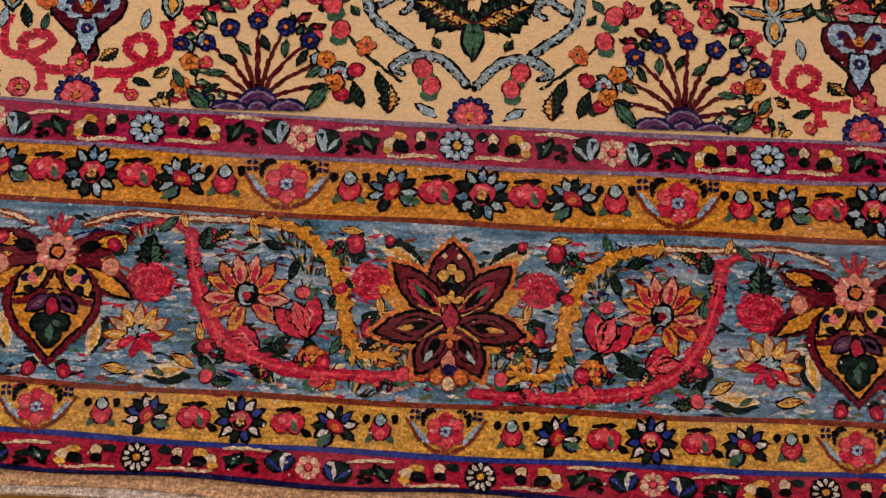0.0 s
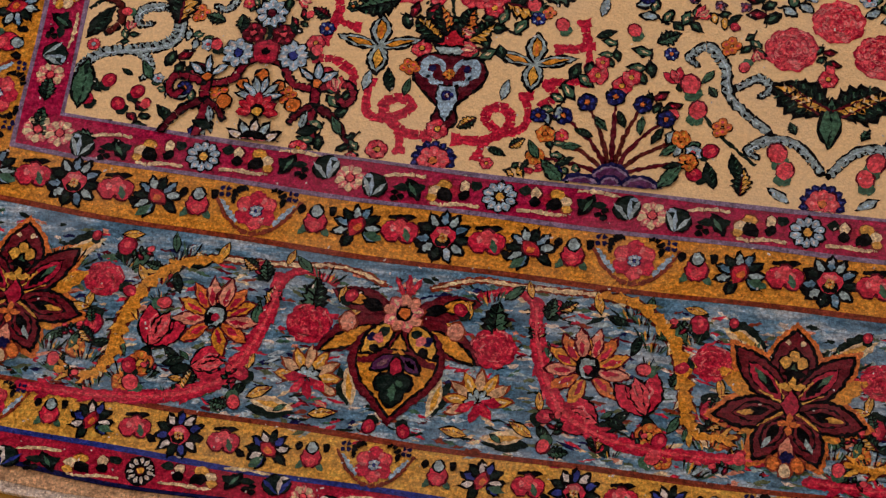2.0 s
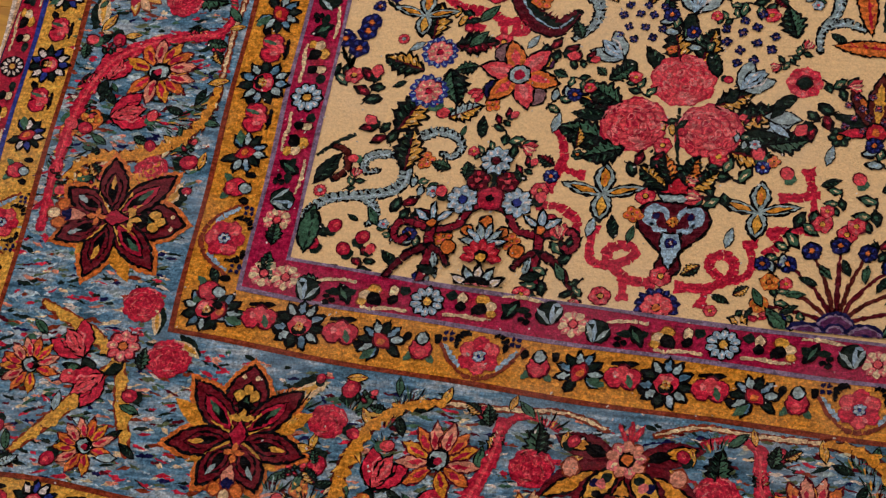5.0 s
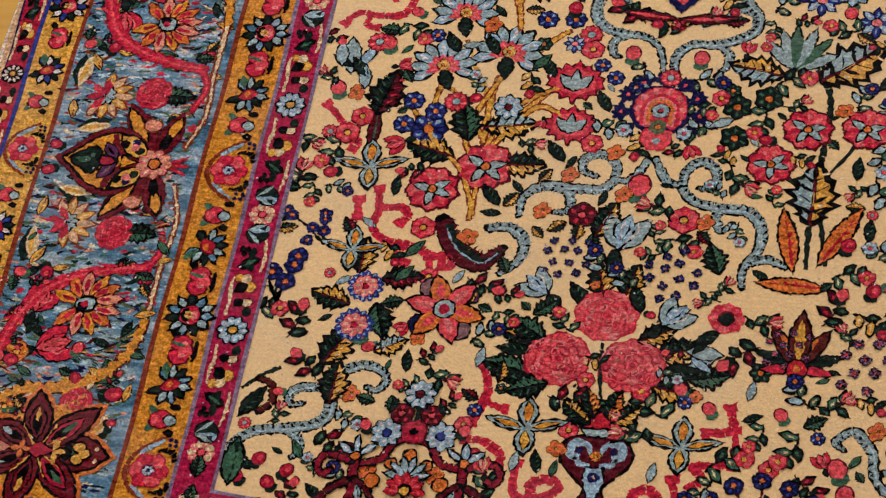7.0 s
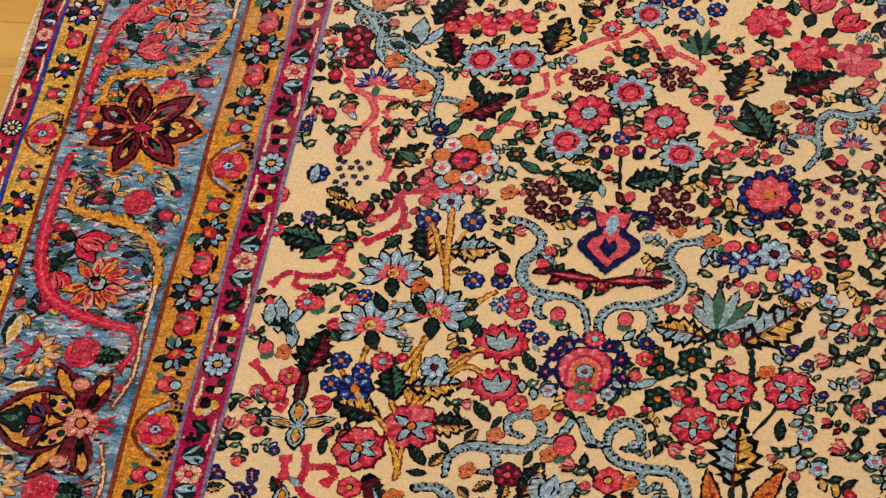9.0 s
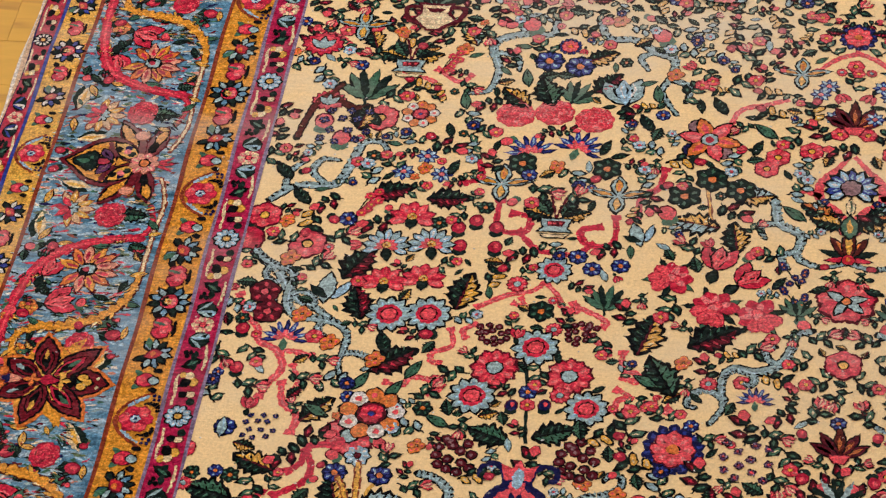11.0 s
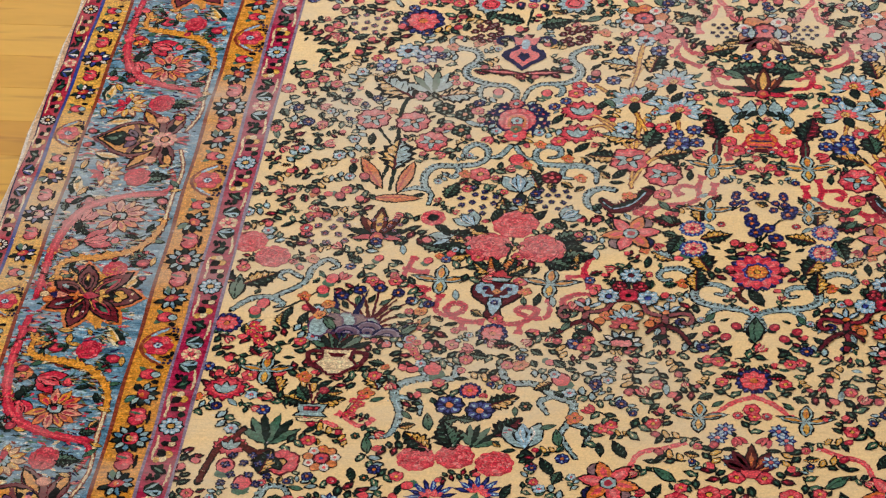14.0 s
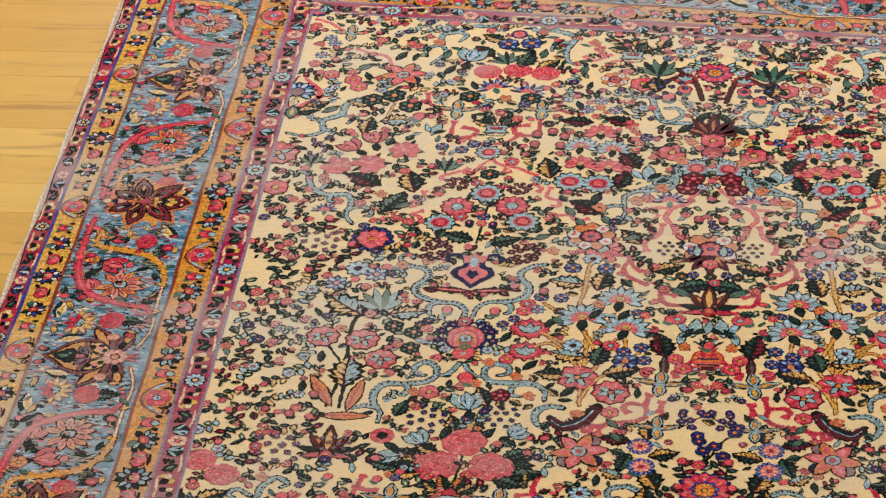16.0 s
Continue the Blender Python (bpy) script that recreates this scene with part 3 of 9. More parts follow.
def bush():
    """Stems that fan out of a mound of purple arches, with small flowers at their ends."""
    d = Drawing()
    q = random.Random(4)
    for i in range(9):
        a = -75 + i * 18.75
        r = 1.55 - 0.2 * abs(i - 4) / 4
        x, y = r * math.sin(radians(a)), -0.7 + r * math.cos(radians(a))
        d.add(band(smooth([(0, -0.7), (x * 0.4, -0.7 + (y + 0.7) * 0.55), (x, y)]), 0.11, 0.05), "maroon" if i % 2 == 0 else "brown", up=False)
    d.top += 1
    for i in range(9):
        a = -75 + i * 18.75
        r = 1.55 - 0.2 * abs(i - 4) / 4
        x, y = r * math.sin(radians(a)), -0.7 + r * math.cos(radians(a))
        d.put(flower(5, "navy" if 1 < i < 7 else "orange", "black", "orange", 0.15, 1.1), x, y, q.uniform(0, 60), 0.17)
        d.put(slim_leaf("green" if i % 2 else "dark"), x * 0.72 + 0.12, -0.7 + (y + 0.7) * 0.72, -a * 1.3 + 20, 0.17)
        d.top -= 5
    d.top += 5
    for r, k in ((0.52, "navy"), (0.46, "lavender"), (0.42, "purple"), (0.3, "navy"), (0.25, "lavender"), (0.21, "purple"), (0.1, "navy")):
        d.add(arc(0, -0.95, r * 0.8, r, 13, 0, 0, 180), k)
    for x in (-0.5, 0.5):
        for r, k in ((0.33, "navy"), (0.27, "lavender"), (0.23, "purple"), (0.13, "navy"), (0.08, "lavender")):
            d.add(arc(x, -0.97, r * 1.2, r, 9, 0, 0, 180), k)
    for a in (-1, 1):
        d.put(slim_leaf("green"), a * 1.0, -0.65, -a * 40, 0.28)
    return d


def quatrefoil():
    """A gold cross-shaped blossom edged in grey blue, its side petals long and narrow."""
    d = Drawing()
    spec = ((0, 0.05, 1.05, 0.56, 0.3), (76, 0.02, 1.3, 0.32, 0.2), (-76, 0.02, 1.3, 0.32, 0.2), (180, 0.12, 1.0, 0.56, 0.6))
    d.group([petal(0, y, l, w, a, t) for a, y, l, w, t in spec], "grey", "black", 0.07)
    for a, y, l, w, t in spec:
        x, dy = -0.2 * math.sin(radians(a)), 0.2 * math.cos(radians(a))
        d.lined(petal(x, y + dy, l * 0.66, w * 0.5, a, t), "gold" if abs(a) < 90 else "yellow", "black", 0.035)
    d.add(petal(0, 0.32, 0.4, 0.1, 0, 0.4), "orange")
    return d


def lily():
    """A six-petalled coral palmette with dark lobes behind it."""
    d = Drawing()
    d.group([arc(0.75 * math.cos(a), 0.75 * math.sin(a), 0.3, 0.3, 9) for a in (0.75, 3.9, 2.2, 5.4)], ["purple", "navy", "mauve", "mauve"], "black", 0.05)
    d.put(flower(5, "yellow", "black", "orange"), 0.55, 0.52, 0, 0.24)
    d.group([petal(0, 0, 1.05, 0.5, 20 + 60 * i, 0.4) for i in range(6)], ["orange", "coral"], "black", 0.06)
    d.group([petal(-0.2 * math.sin(radians(20 + 60 * i)), 0.2 * math.cos(radians(20 + 60 * i)), 0.62, 0.22, 20 + 60 * i, 0.4) for i in range(6)], ["coral", "pink"])
    d.lined(arc(0, 0, 0.27, 0.27, 10), "grey", "black", 0.05)
    d.add(arc(0, 0, 0.15, 0.15, 8), "crimson")
    return d


def sun_flower():
    """A pink horseshoe of scallops ringed by small navy stars, with an orange arch at its heart."""
    d = Drawing()
    d.add(arc(0, 0.02, 0.72, 0.72, 20), "navy")
    turns = [radians(-128 + i * 32) for i in range(9)]
    stars = []
    for a in turns:
        cx, cy = 0.84 * math.sin(a), 0.84 * math.cos(a)
        for k in (-75, 0, 75, 35, -35):
            stars.append(petal(cx, cy, 0.32, 0.15, -math.degrees(a) + k, 0.4))
        stars.append(arc(cx, cy, 0.15, 0.15, 8))
    d.group(stars, "navy")
    d.group([arc(0.9 * math.sin(a), 0.9 * math.cos(a), 0.05, 0.05, 6) for a in turns], "coral")
    d.group([arc(0.5 * math.sin(a), 0.05 + 0.52 * math.cos(a), 0.1, 0.1, 8) for a in [radians(-144 + 18 * i) for i in range(17)]], ["coral", "pink"], "rose", 0.025)
    for r, c, y in ((0.45, "rose", -0.42), (0.36, "pink", -0.42), (0.3, "orange", -0.36), (0.2, "rose", -0.34)):
        d.add([(-r, y), (r, y)] + arc(0, 0.03, r, r, 12, 0, 0, 180), c)
    d.put(flower(5, "grey", "black", "crimson", 0.1, 1.2, 0.9), 0, 0.0, 0, 0.2)
    d.group([petal(0, -0.78, 0.36, 0.3, a, 0.8) for a in (-105, 105, -60, 60, 150, -150)], "coral", "rose", 0.03)
    d.put(flower(6, "moss", None, "orange", 0.1, 1.2), 0, -0.46, 0, 0.22)
    d.add(arc(0, -0.86, 0.1, 0.09, 8), "grey")
    return d


def round_flower(outer="navy", mid="coral", inner="orange"):
    d = flower(14, outer, None, None, 0.5, 1.25, 0.9)
    d.put(flower(8, mid, "maroon", inner, 0.15, 1.15, 0.9, w=0.04), 0, 0, 0, 0.72)
    return d


def great_red():
    """A large round red blossom with a blue-rimmed golden heart."""
    d = flower(18, "navy", None, None, 0.5, 1.3, 0.9)
    d.put(flower(14, ["coral", "rose"], None, None, 0.2, 1.3, 0.9), 0, 0, 0, 0.92)
    d.put(flower(9, "royal", None, None, 0.2, 1.3, 0.9), 0, 0, 0, 0.52)
    d.put(flower(8, "orange", "maroon", "yellow", 0.15, 1.2, 0.9), 0, 0, 0, 0.38)
    return d


def trellis():
    """Thin maroon stems that branch and curl, carrying blue and orange blossoms round a red fan."""
    d = Drawing()
    for s in (1, -1):
        def stem(w0, w1, *pts, c="wine"):
            d.group(chunks(smooth([(s * a, b) for a, b in pts], 5), w0, w1, (w0 + w1) / 2, 0.25, 0.028), "black")
            d.group(chunks(smooth([(s * a, b) for a, b in pts], 5), w0, w1, (w0 + w1) / 2, 0.25), c)
        stem(0.10, 0.08, (0.03, 0.5), (0.28, 0.36), (0.42, 0.1), (0.6, 0.02), (0.8, 0.0))
        stem(0.12, 0.09, (0.8, 0.12), (0.8, -0.2), (0.78, -0.5), (0.84, -0.86))
        stem(0.09, 0.07, (0.86, 0.02), (1.1, 0.1), (1.28, 0.08), (1.34, -0.1), (1.24, -0.22), (1.14, -0.14))
        stem(0.09, 0.06, (0.86, -0.3), (1.06, -0.42), (1.22, -0.6), (1.36, -0.84), c="maroon")
        stem(0.08, 0.05, (0.76, -0.28), (0.58, -0.4), (0.48, -0.56), c="maroon")
        d.put(flower(3, "lblue", "black", "orange", 0.1, 0.62, 0.5, a0=-52, a1=52, w=0.08, heart_r=0.2), s * 0.8, 0.1, 0, 0.34, name="blossom")
        d.lined(arc(s * 0.5, -0.28, 0.1, 0.11, 9), "orange", "black", 0.03)
        d.lined(arc(s * 0.26, 0.02, 0.08, 0.08, 8), "orange", "black", 0.03)
        d.lined(petal(s * 0.62, -0.72, 0.3, 0.13, -s * 70, 0.3), "dark", "black", 0.02)
        d.put(slim_leaf("grey"), s * 0.68, -0.5, -s * 10, 0.14)
        d.put(flower(8, "lblue", "black", "royal", 0.2, 1.0, 0.8, w=0.09), s * 0.4, 0.52, s * 8, 0.24, name="daisy")
        d.put(flower(5, "maroon", "black", "coral", 0.2, 1.1), s * 0.22, 0.86, 0, 0.17, name="blossom")
        d.put(slim_leaf("dark"), s * 0.36, 0.98, s * 20, 0.13)
        d.put(bud("coral"), s * 0.72, 0.6, -s * 20, 0.13)
    d.add(band([(0, 0.62), (0.02, 0.9), (0, 1.12)], 0.08, 0.06), "dark")
    d.put(flower(9, "lblue", "black", "maroon", 0.2, 0.9, 0.8, w=0.1), 0, 1.2, 0, 0.24, name="daisy")
    d.put(flower(4, "crimson", "maroon", "black", 0.1, 1.0, 0.8), 0, 0.56, 45, 0.2, name="blossom")
    d.lined(arc(0, 0.16, 0.09, 0.1, 8), "orange", "black", 0.03)
    d.put(flower(6, ["lblue", "grey"], "black", None, 0.15, 0.8, 0.6, a0=-80, a1=80, w=0.08), 0, -0.2, 0, 0.34, name="blossom")
    d.put(flower(7, "red", "maroon", None, 0.1, 1.2, 0.95, a0=-95, a1=95, w=0.05), 0, -0.42, 0, 0.3, name="blossom")
    d.lined(arc(0, -0.42, 0.08, 0.08, 7), "yellow", "black", 0.03)
    d.put(flower(7, ["grey", "white"], "black", None, 0.3, 0.8, 0.5, a0=-85, a1=85, w=0.09), 0, -0.98, 0, 0.42, name="blossom")
    d.add(arc(0, -0.98, 0.26, 0.26, 9, 0, 0, 180), "black")
    d.group([arc(0.12 * (i - 1), -0.95, 0.09, 0.1, 7) for i in range(3)], "pink")
    return d


def ogee_fan():
    """A fan palmette of blue petals inside a pink pointed frame."""
    d = Drawing()
    for s in (1, -1):
        d.add(band([(s * a, b) for a, b in smooth([(0.02, -1.15), (0.35, -0.75), (0.75, -0.4), (0.72, 0.15), (0.4, 0.6), (0.05, 1.1)])], 0.12, 0.1, 0.26), "coral")
        d.add(band([(s * a, b) for a, b in smooth([(0.7, -0.35), (1.05, -0.2), (1.3, -0.28)])], 0.2, 0.06), "coral", up=False)
        d.put(leaf("orange", "dark", "maroon"), s * 0.75, -0.85, -s * 62, 0.42)
        d.put(leaf("yellow", "dark", "black"), s * 0.5, -1.2, -s * 75, 0.4)
    d.put(flower(11, ["lblue", "royal"], "black", None, 0.2, 1.1, 0.8, a0=-130, a1=130), 0, 0.0, 0, 0.62)
    d.lined(arc(0, 0, 0.24, 0.26, 12), "mauve", "black", 0.04)
    d.put(slim_leaf("cream", "green"), 0, -0.65, 0, 0.28)
    d.lined(petal(0, -0.95, 0.75, 0.4, 180, 0.6), "green", "black", 0.05)
    d.add(petal(0, -1.05, 0.5, 0.13, 180, 0.6), "yellow")
    return d


def dark_palmette():
    d = Drawing()
    for s in (1, -1):
        d.lined(petal(0, -0.55, 1.15, 0.3, -s * 72, 0.3), "dark", "black", 0.04)
        d.lined(petal(0, -0.6, 0.9, 0.26, -s * 98, 0.3), "rose", "black", 0.04)
        d.lined(petal(0, -0.6, 1.35, 0.36, -s * 32, 0.4), "brown", "black", 0.05)
        d.add(petal(s * 0.1, -0.3, 0.75, 0.14, -s * 30, 0.4), "orange")
    d.lined(petal(0, -0.7, 1.75, 0.5, 0, 0.4), "brown", "black", 0.06)
    d.add(petal(0, -0.4, 1.2, 0.26, 0, 0.4), "yellow")
    d.lined(arc(0, -0.65, 0.24, 0.26, 10), "red", "black", 0.05)
    d.add(arc(0, -0.62, 0.1, 0.12, 7), "orange")
    return d


def peach_flower():
    """A flat flower with rows of peach petals above and below a blue and red heart."""
    d = flower(9, ["orange", "white"], "black", None, 0.35, 1.05, 0.95, w=0.05)
    d.group([arc(0.72 * math.sin(math.tau * i / 9), 0.72 * math.cos(math.tau * i / 9), 0.11, 0.11, 7) for i in range(9)], ["coral", "orange"])
    d.lined(arc(0, 0, 0.44, 0.42, 14), "maroon", "black", 0.05)
    d.put(flower(7, "rose", None, "royal", 0.15, 1.2), 0, 0, 0, 0.38)
    return d


def carnation():
    """A frilled coral carnation with grey leaves at its heart."""
    d = Drawing()
    pts = []
    for i in range(28):
        a = math.tau * i / 28
        r = (1.0 if i % 2 else 0.8) * (1.0 if i % 7 else 1.12)
        pts.append((r * math.cos(a), 0.8 * r * math.sin(a)))
    d.lined(pts, "rose", "maroon", 0.07)
    d.add(arc(0, 0, 0.7, 0.55, 14), "coral")
    d.group([petal(0, -0.35, 0.85, 0.34, a, 0.3) for a in (-42, 0, 42)], "grey", "black", 0.06)
    return d


def leafy_red():
    """A coral blossom with four grey leaves laid over its heart."""
    d = flower(9, ["coral", "rose"], "maroon", None, 0.15, 1.25, 0.9)
    d.group([petal(0.0, 0.0, 0.75, 0.3, a, 0.3) for a in (-130, -75, 60, 150)], "grey", "black", 0.06)
    d.lined(arc(0, 0, 0.16, 0.16, 8), "orange", "black", 0.05)
    return d


def aster_fan(c1="lblue", inner="coral"):
    """A half-open aster: a fan of pale petals over a coral crown and a dark calyx."""
    d = flower(9, [c1, "grey"], "black", None, 0.3, 0.95, 0.6, a0=-112, a1=112, w=0.06)
    d.put(flower(7, inner, None, None, 0.1, 1.2, 0.9, a0=-100, a1=100), 0, -0.05, 0, 0.52)
    d.lined(petal(0, -0.1, 0.75, 0.36, 190, 0.4), "dark", "black", 0.05)
    d.put(flower(4, "yellow", "maroon", "orange", 0.1), 0, 0.05, 0, 0.2)
    return d


def red_fan():
    d = flower(7, ["coral", "rose"], "maroon", None, 0.15, 1.15, 0.8, a0=-105, a1=105, w=0.04)
    d.lined(petal(0, 0.1, 0.7, 0.45, 180, 0.4), "dark", "black", 0.05)
    d.put(flower(4, "yellow", "black", "orange", 0.1), 0, 0.1, 0, 0.2)
    return d


def navy_fan():
    d = flower(9, ["navy", "royal"], None, None, 0.2, 0.8, 0.5, a0=-95, a1=95)
    d.put(flower(5, "coral", None, None, 0.1, 1.1, 0.8, a0=-80, a1=80), 0, 0, 0, 0.5)
    d.add(petal(0, 0.05, 0.7, 0.35, 180, 0.4), "green")
    return d


def peony():
    """A loose pink peony: fanned petals with deep folds between them and dark leaf tips behind."""
    d = Drawing()
    d.group([petal(0, 0, 1.25, 0.3, a, 0.3) for a in (25, 100, 170, 235, 320)], ["dark", "green"], "black", 0.04)
    d.group([petal(0, -0.1, 1.0, 0.62, a, 0.9) for a in (-140, 130, -85, 85, -40, 42, 0)], ["rose", "coral"], "crimson", 0.05)
    d.group([petal(0, 0.0, 0.82, 0.3, a, 0.8) for a in (-125, 118, -70, 70, -25, 28)], ["pink", "coral"])
    d.group([band([(0.12 * -math.sin(radians(a)), 0.12 * math.cos(radians(a))), (0.72 * -math.sin(radians(a)), 0.72 * math.cos(radians(a)))], 0.03, 0.03, 0.08) for a in (-105, -60, -18, 18, 60, 105, 150)], ["crimson", "rose"])
    d.group([petal(0, -0.25, 0.5, 0.4, a, 0.9) for a in (-50, 0, 50)], ["coral", "pink", "coral"], "crimson", 0.04)
    return d


def grey_tuft(c1="grey", c2="green"):
    """A spray of grey lance-shaped leaves."""
    d = Drawing()
    d.group([petal(0, -0.9, 1.5 + 0.25 * math.cos(a * 2), 0.36, math.degrees(a), 0.4) for a in (-0.9, 0.9, -0.5, 0.5, -0.15, 0.2)], [c1, c1, c2], "black", 0.05)
    d.add(band([(0, -1.3), (0, -0.8)], 0.14), "dark")
    return d


def spear(c1, c2):
    d = Drawing()
    d.lined(petal(0, -1.1, 2.2, 0.5, 0, 0.3), c1, "black", 0.07)
    d.add(band([(0.02, -0.9), (0.05, 0), (0, 0.85)], 0.1, 0.03), c2)
    for i in range(4):
        d.add(band([(0.0, -0.6 + 0.35 * i), (0.17, -0.42 + 0.35 * i)], 0.05, 0.02), c2, up=False)
    return d


def flower_pot():
    """A small bowl with dark leaves and blue fans rising from it."""
    d = Drawing()
    for s in (1, -1):
        d.put(leaf("yellow", "dark", "black"), s * 0.7, 0.35, -s * 70, 0.5)
        d.put(leaf("dark", "green", "black"), s * 0.45, 0.75, -s * 30, 0.45)
        d.add(band([(0, 0.1), (s * 0.15, 0.8), (s * 0.3, 1.3)], 0.09), "maroon")
    d.lined([(-0.55, 0.1), (0.55, 0.1), (0.42, -0.35), (0.6, -0.55), (-0.6, -0.55), (-0.42, -0.35)], "grey", "black", 0.07)
    d.add([(-0.36, 0.0), (0.36, 0.0), (0.28, -0.28), (-0.28, -0.28)], "maroon")
    d.group([arc(x, -0.13, 0.08, 0.08, 6) for x in (-0.2, 0, 0.2)], "coral")
    d.lined([(-0.5, -0.7), (0.5, -0.7), (0.4, -0.85), (-0.4, -0.85)], "cream", "black", 0.05)
    return d


def ewer():
    """A footed orange and red jar banded in navy."""
    d = Drawing()
    d.lined(arc(0, 0, 0.8, 0.7, 18), "orange", "red", 0.1)
    for y, c in ((0.3, "coral"), (0.05, "navy"), (-0.25, "coral"), (-0.45, "navy")):
        d.add([(-0.6, y), (0.6, y), (0.55, y - 0.14), (-0.55, y - 0.14)], c)
    d.lined([(-0.3, 0.7), (0.3, 0.7), (0.5, 1.0), (-0.5, 1.0)], "coral", "maroon", 0.05)
    d.lined([(-0.25, -0.7), (0.25, -0.7), (0.5, -1.0), (-0.5, -1.0)], "maroon", "black", 0.05)
    for a in (-50, -28, -9, 9, 28, 50):
        d.add(petal(0, 0.9, 1.1, 0.2, a, 0.3), "dark" if abs(a) != 28 else "grey")
    return d


def brown_palm():
    d = Drawing()
    for a in (-60, -32, 0, 32, 60):
        d.lined(petal(0, -0.7, 1.6 - 0.3 * abs(a) / 60, 0.42, a, 0.4), "maroon" if a else "brown", "black", 0.05)
        d.add(petal(-0.3 * math.sin(radians(a)), -0.7 + 0.3 * math.cos(radians(a)), 0.8, 0.16, a, 0.4), "orange", up=False)
    d.lined([(-0.4, -0.6), (0.4, -0.6), (0.2, -1.0), (-0.2, -1.0)], "coral", "maroon", 0.06)
    return d


def grey_bird():
    """A folded grey-blue leaf form with a dark wing."""
    d = Drawing()
    d.lined(petal(-0.3, -0.8, 1.8, 0.75, -12, 0.4), "grey", "black", 0.08)
    d.lined(petal(0.1, -0.6, 1.3, 0.4, -45, 0.3), "lblue", "black", 0.07)
    d.lined(petal(-0.2, -0.5, 1.0, 0.4, 40, 0.3), "dark", "black", 0.06)
    return d


def leaf_sprig(c1, c2, head, seed):
    """A curved dark stem with small outlined leaves and a flower head."""
    q = random.Random(seed)
    d = Drawing()
    bend = q.uniform(-0.4, 0.4)
    path = smooth([(-bend, -1), (bend * 0.6, -0.2), (0, 0.6)], 5)
    d.add(band(path, 0.12, 0.06), "black")
    for i, (t, side) in enumerate(((2, 1), (4, -1), (6, 1), (8, -1))):
        x, y = path[min(t, len(path) - 1)]
        a = -side * q.uniform(40, 75)
        d.lined(petal(x, y, q.uniform(0.55, 0.8), 0.36, a, 0.35), (c1, c2)[i % 2], "black", 0.09)
        d.add(petal(x - 0.15 * math.sin(radians(a)), y + 0.15 * math.cos(radians(a)), 0.35, 0.12, a, 0.3), LIGHTER.get((c1, c2)[i % 2], "cream"))
    return d.put(head, 0, 0.72, q.uniform(-25, 25), 0.42, name="bloom")


def grass_tuft():
    """A tuft of thin dark and golden blades."""
    d = Drawing()
    d.group([petal(x, -1, 1.4 + 0.4 * math.cos(x * 9), 0.17, -x * 55, 0.2) for x in (-0.6, -0.4, -0.22, -0.05, 0.12, 0.3, 0.48, 0.65)], ["dark", "green", "yellow", "black", "grey", "brown"])
    return d


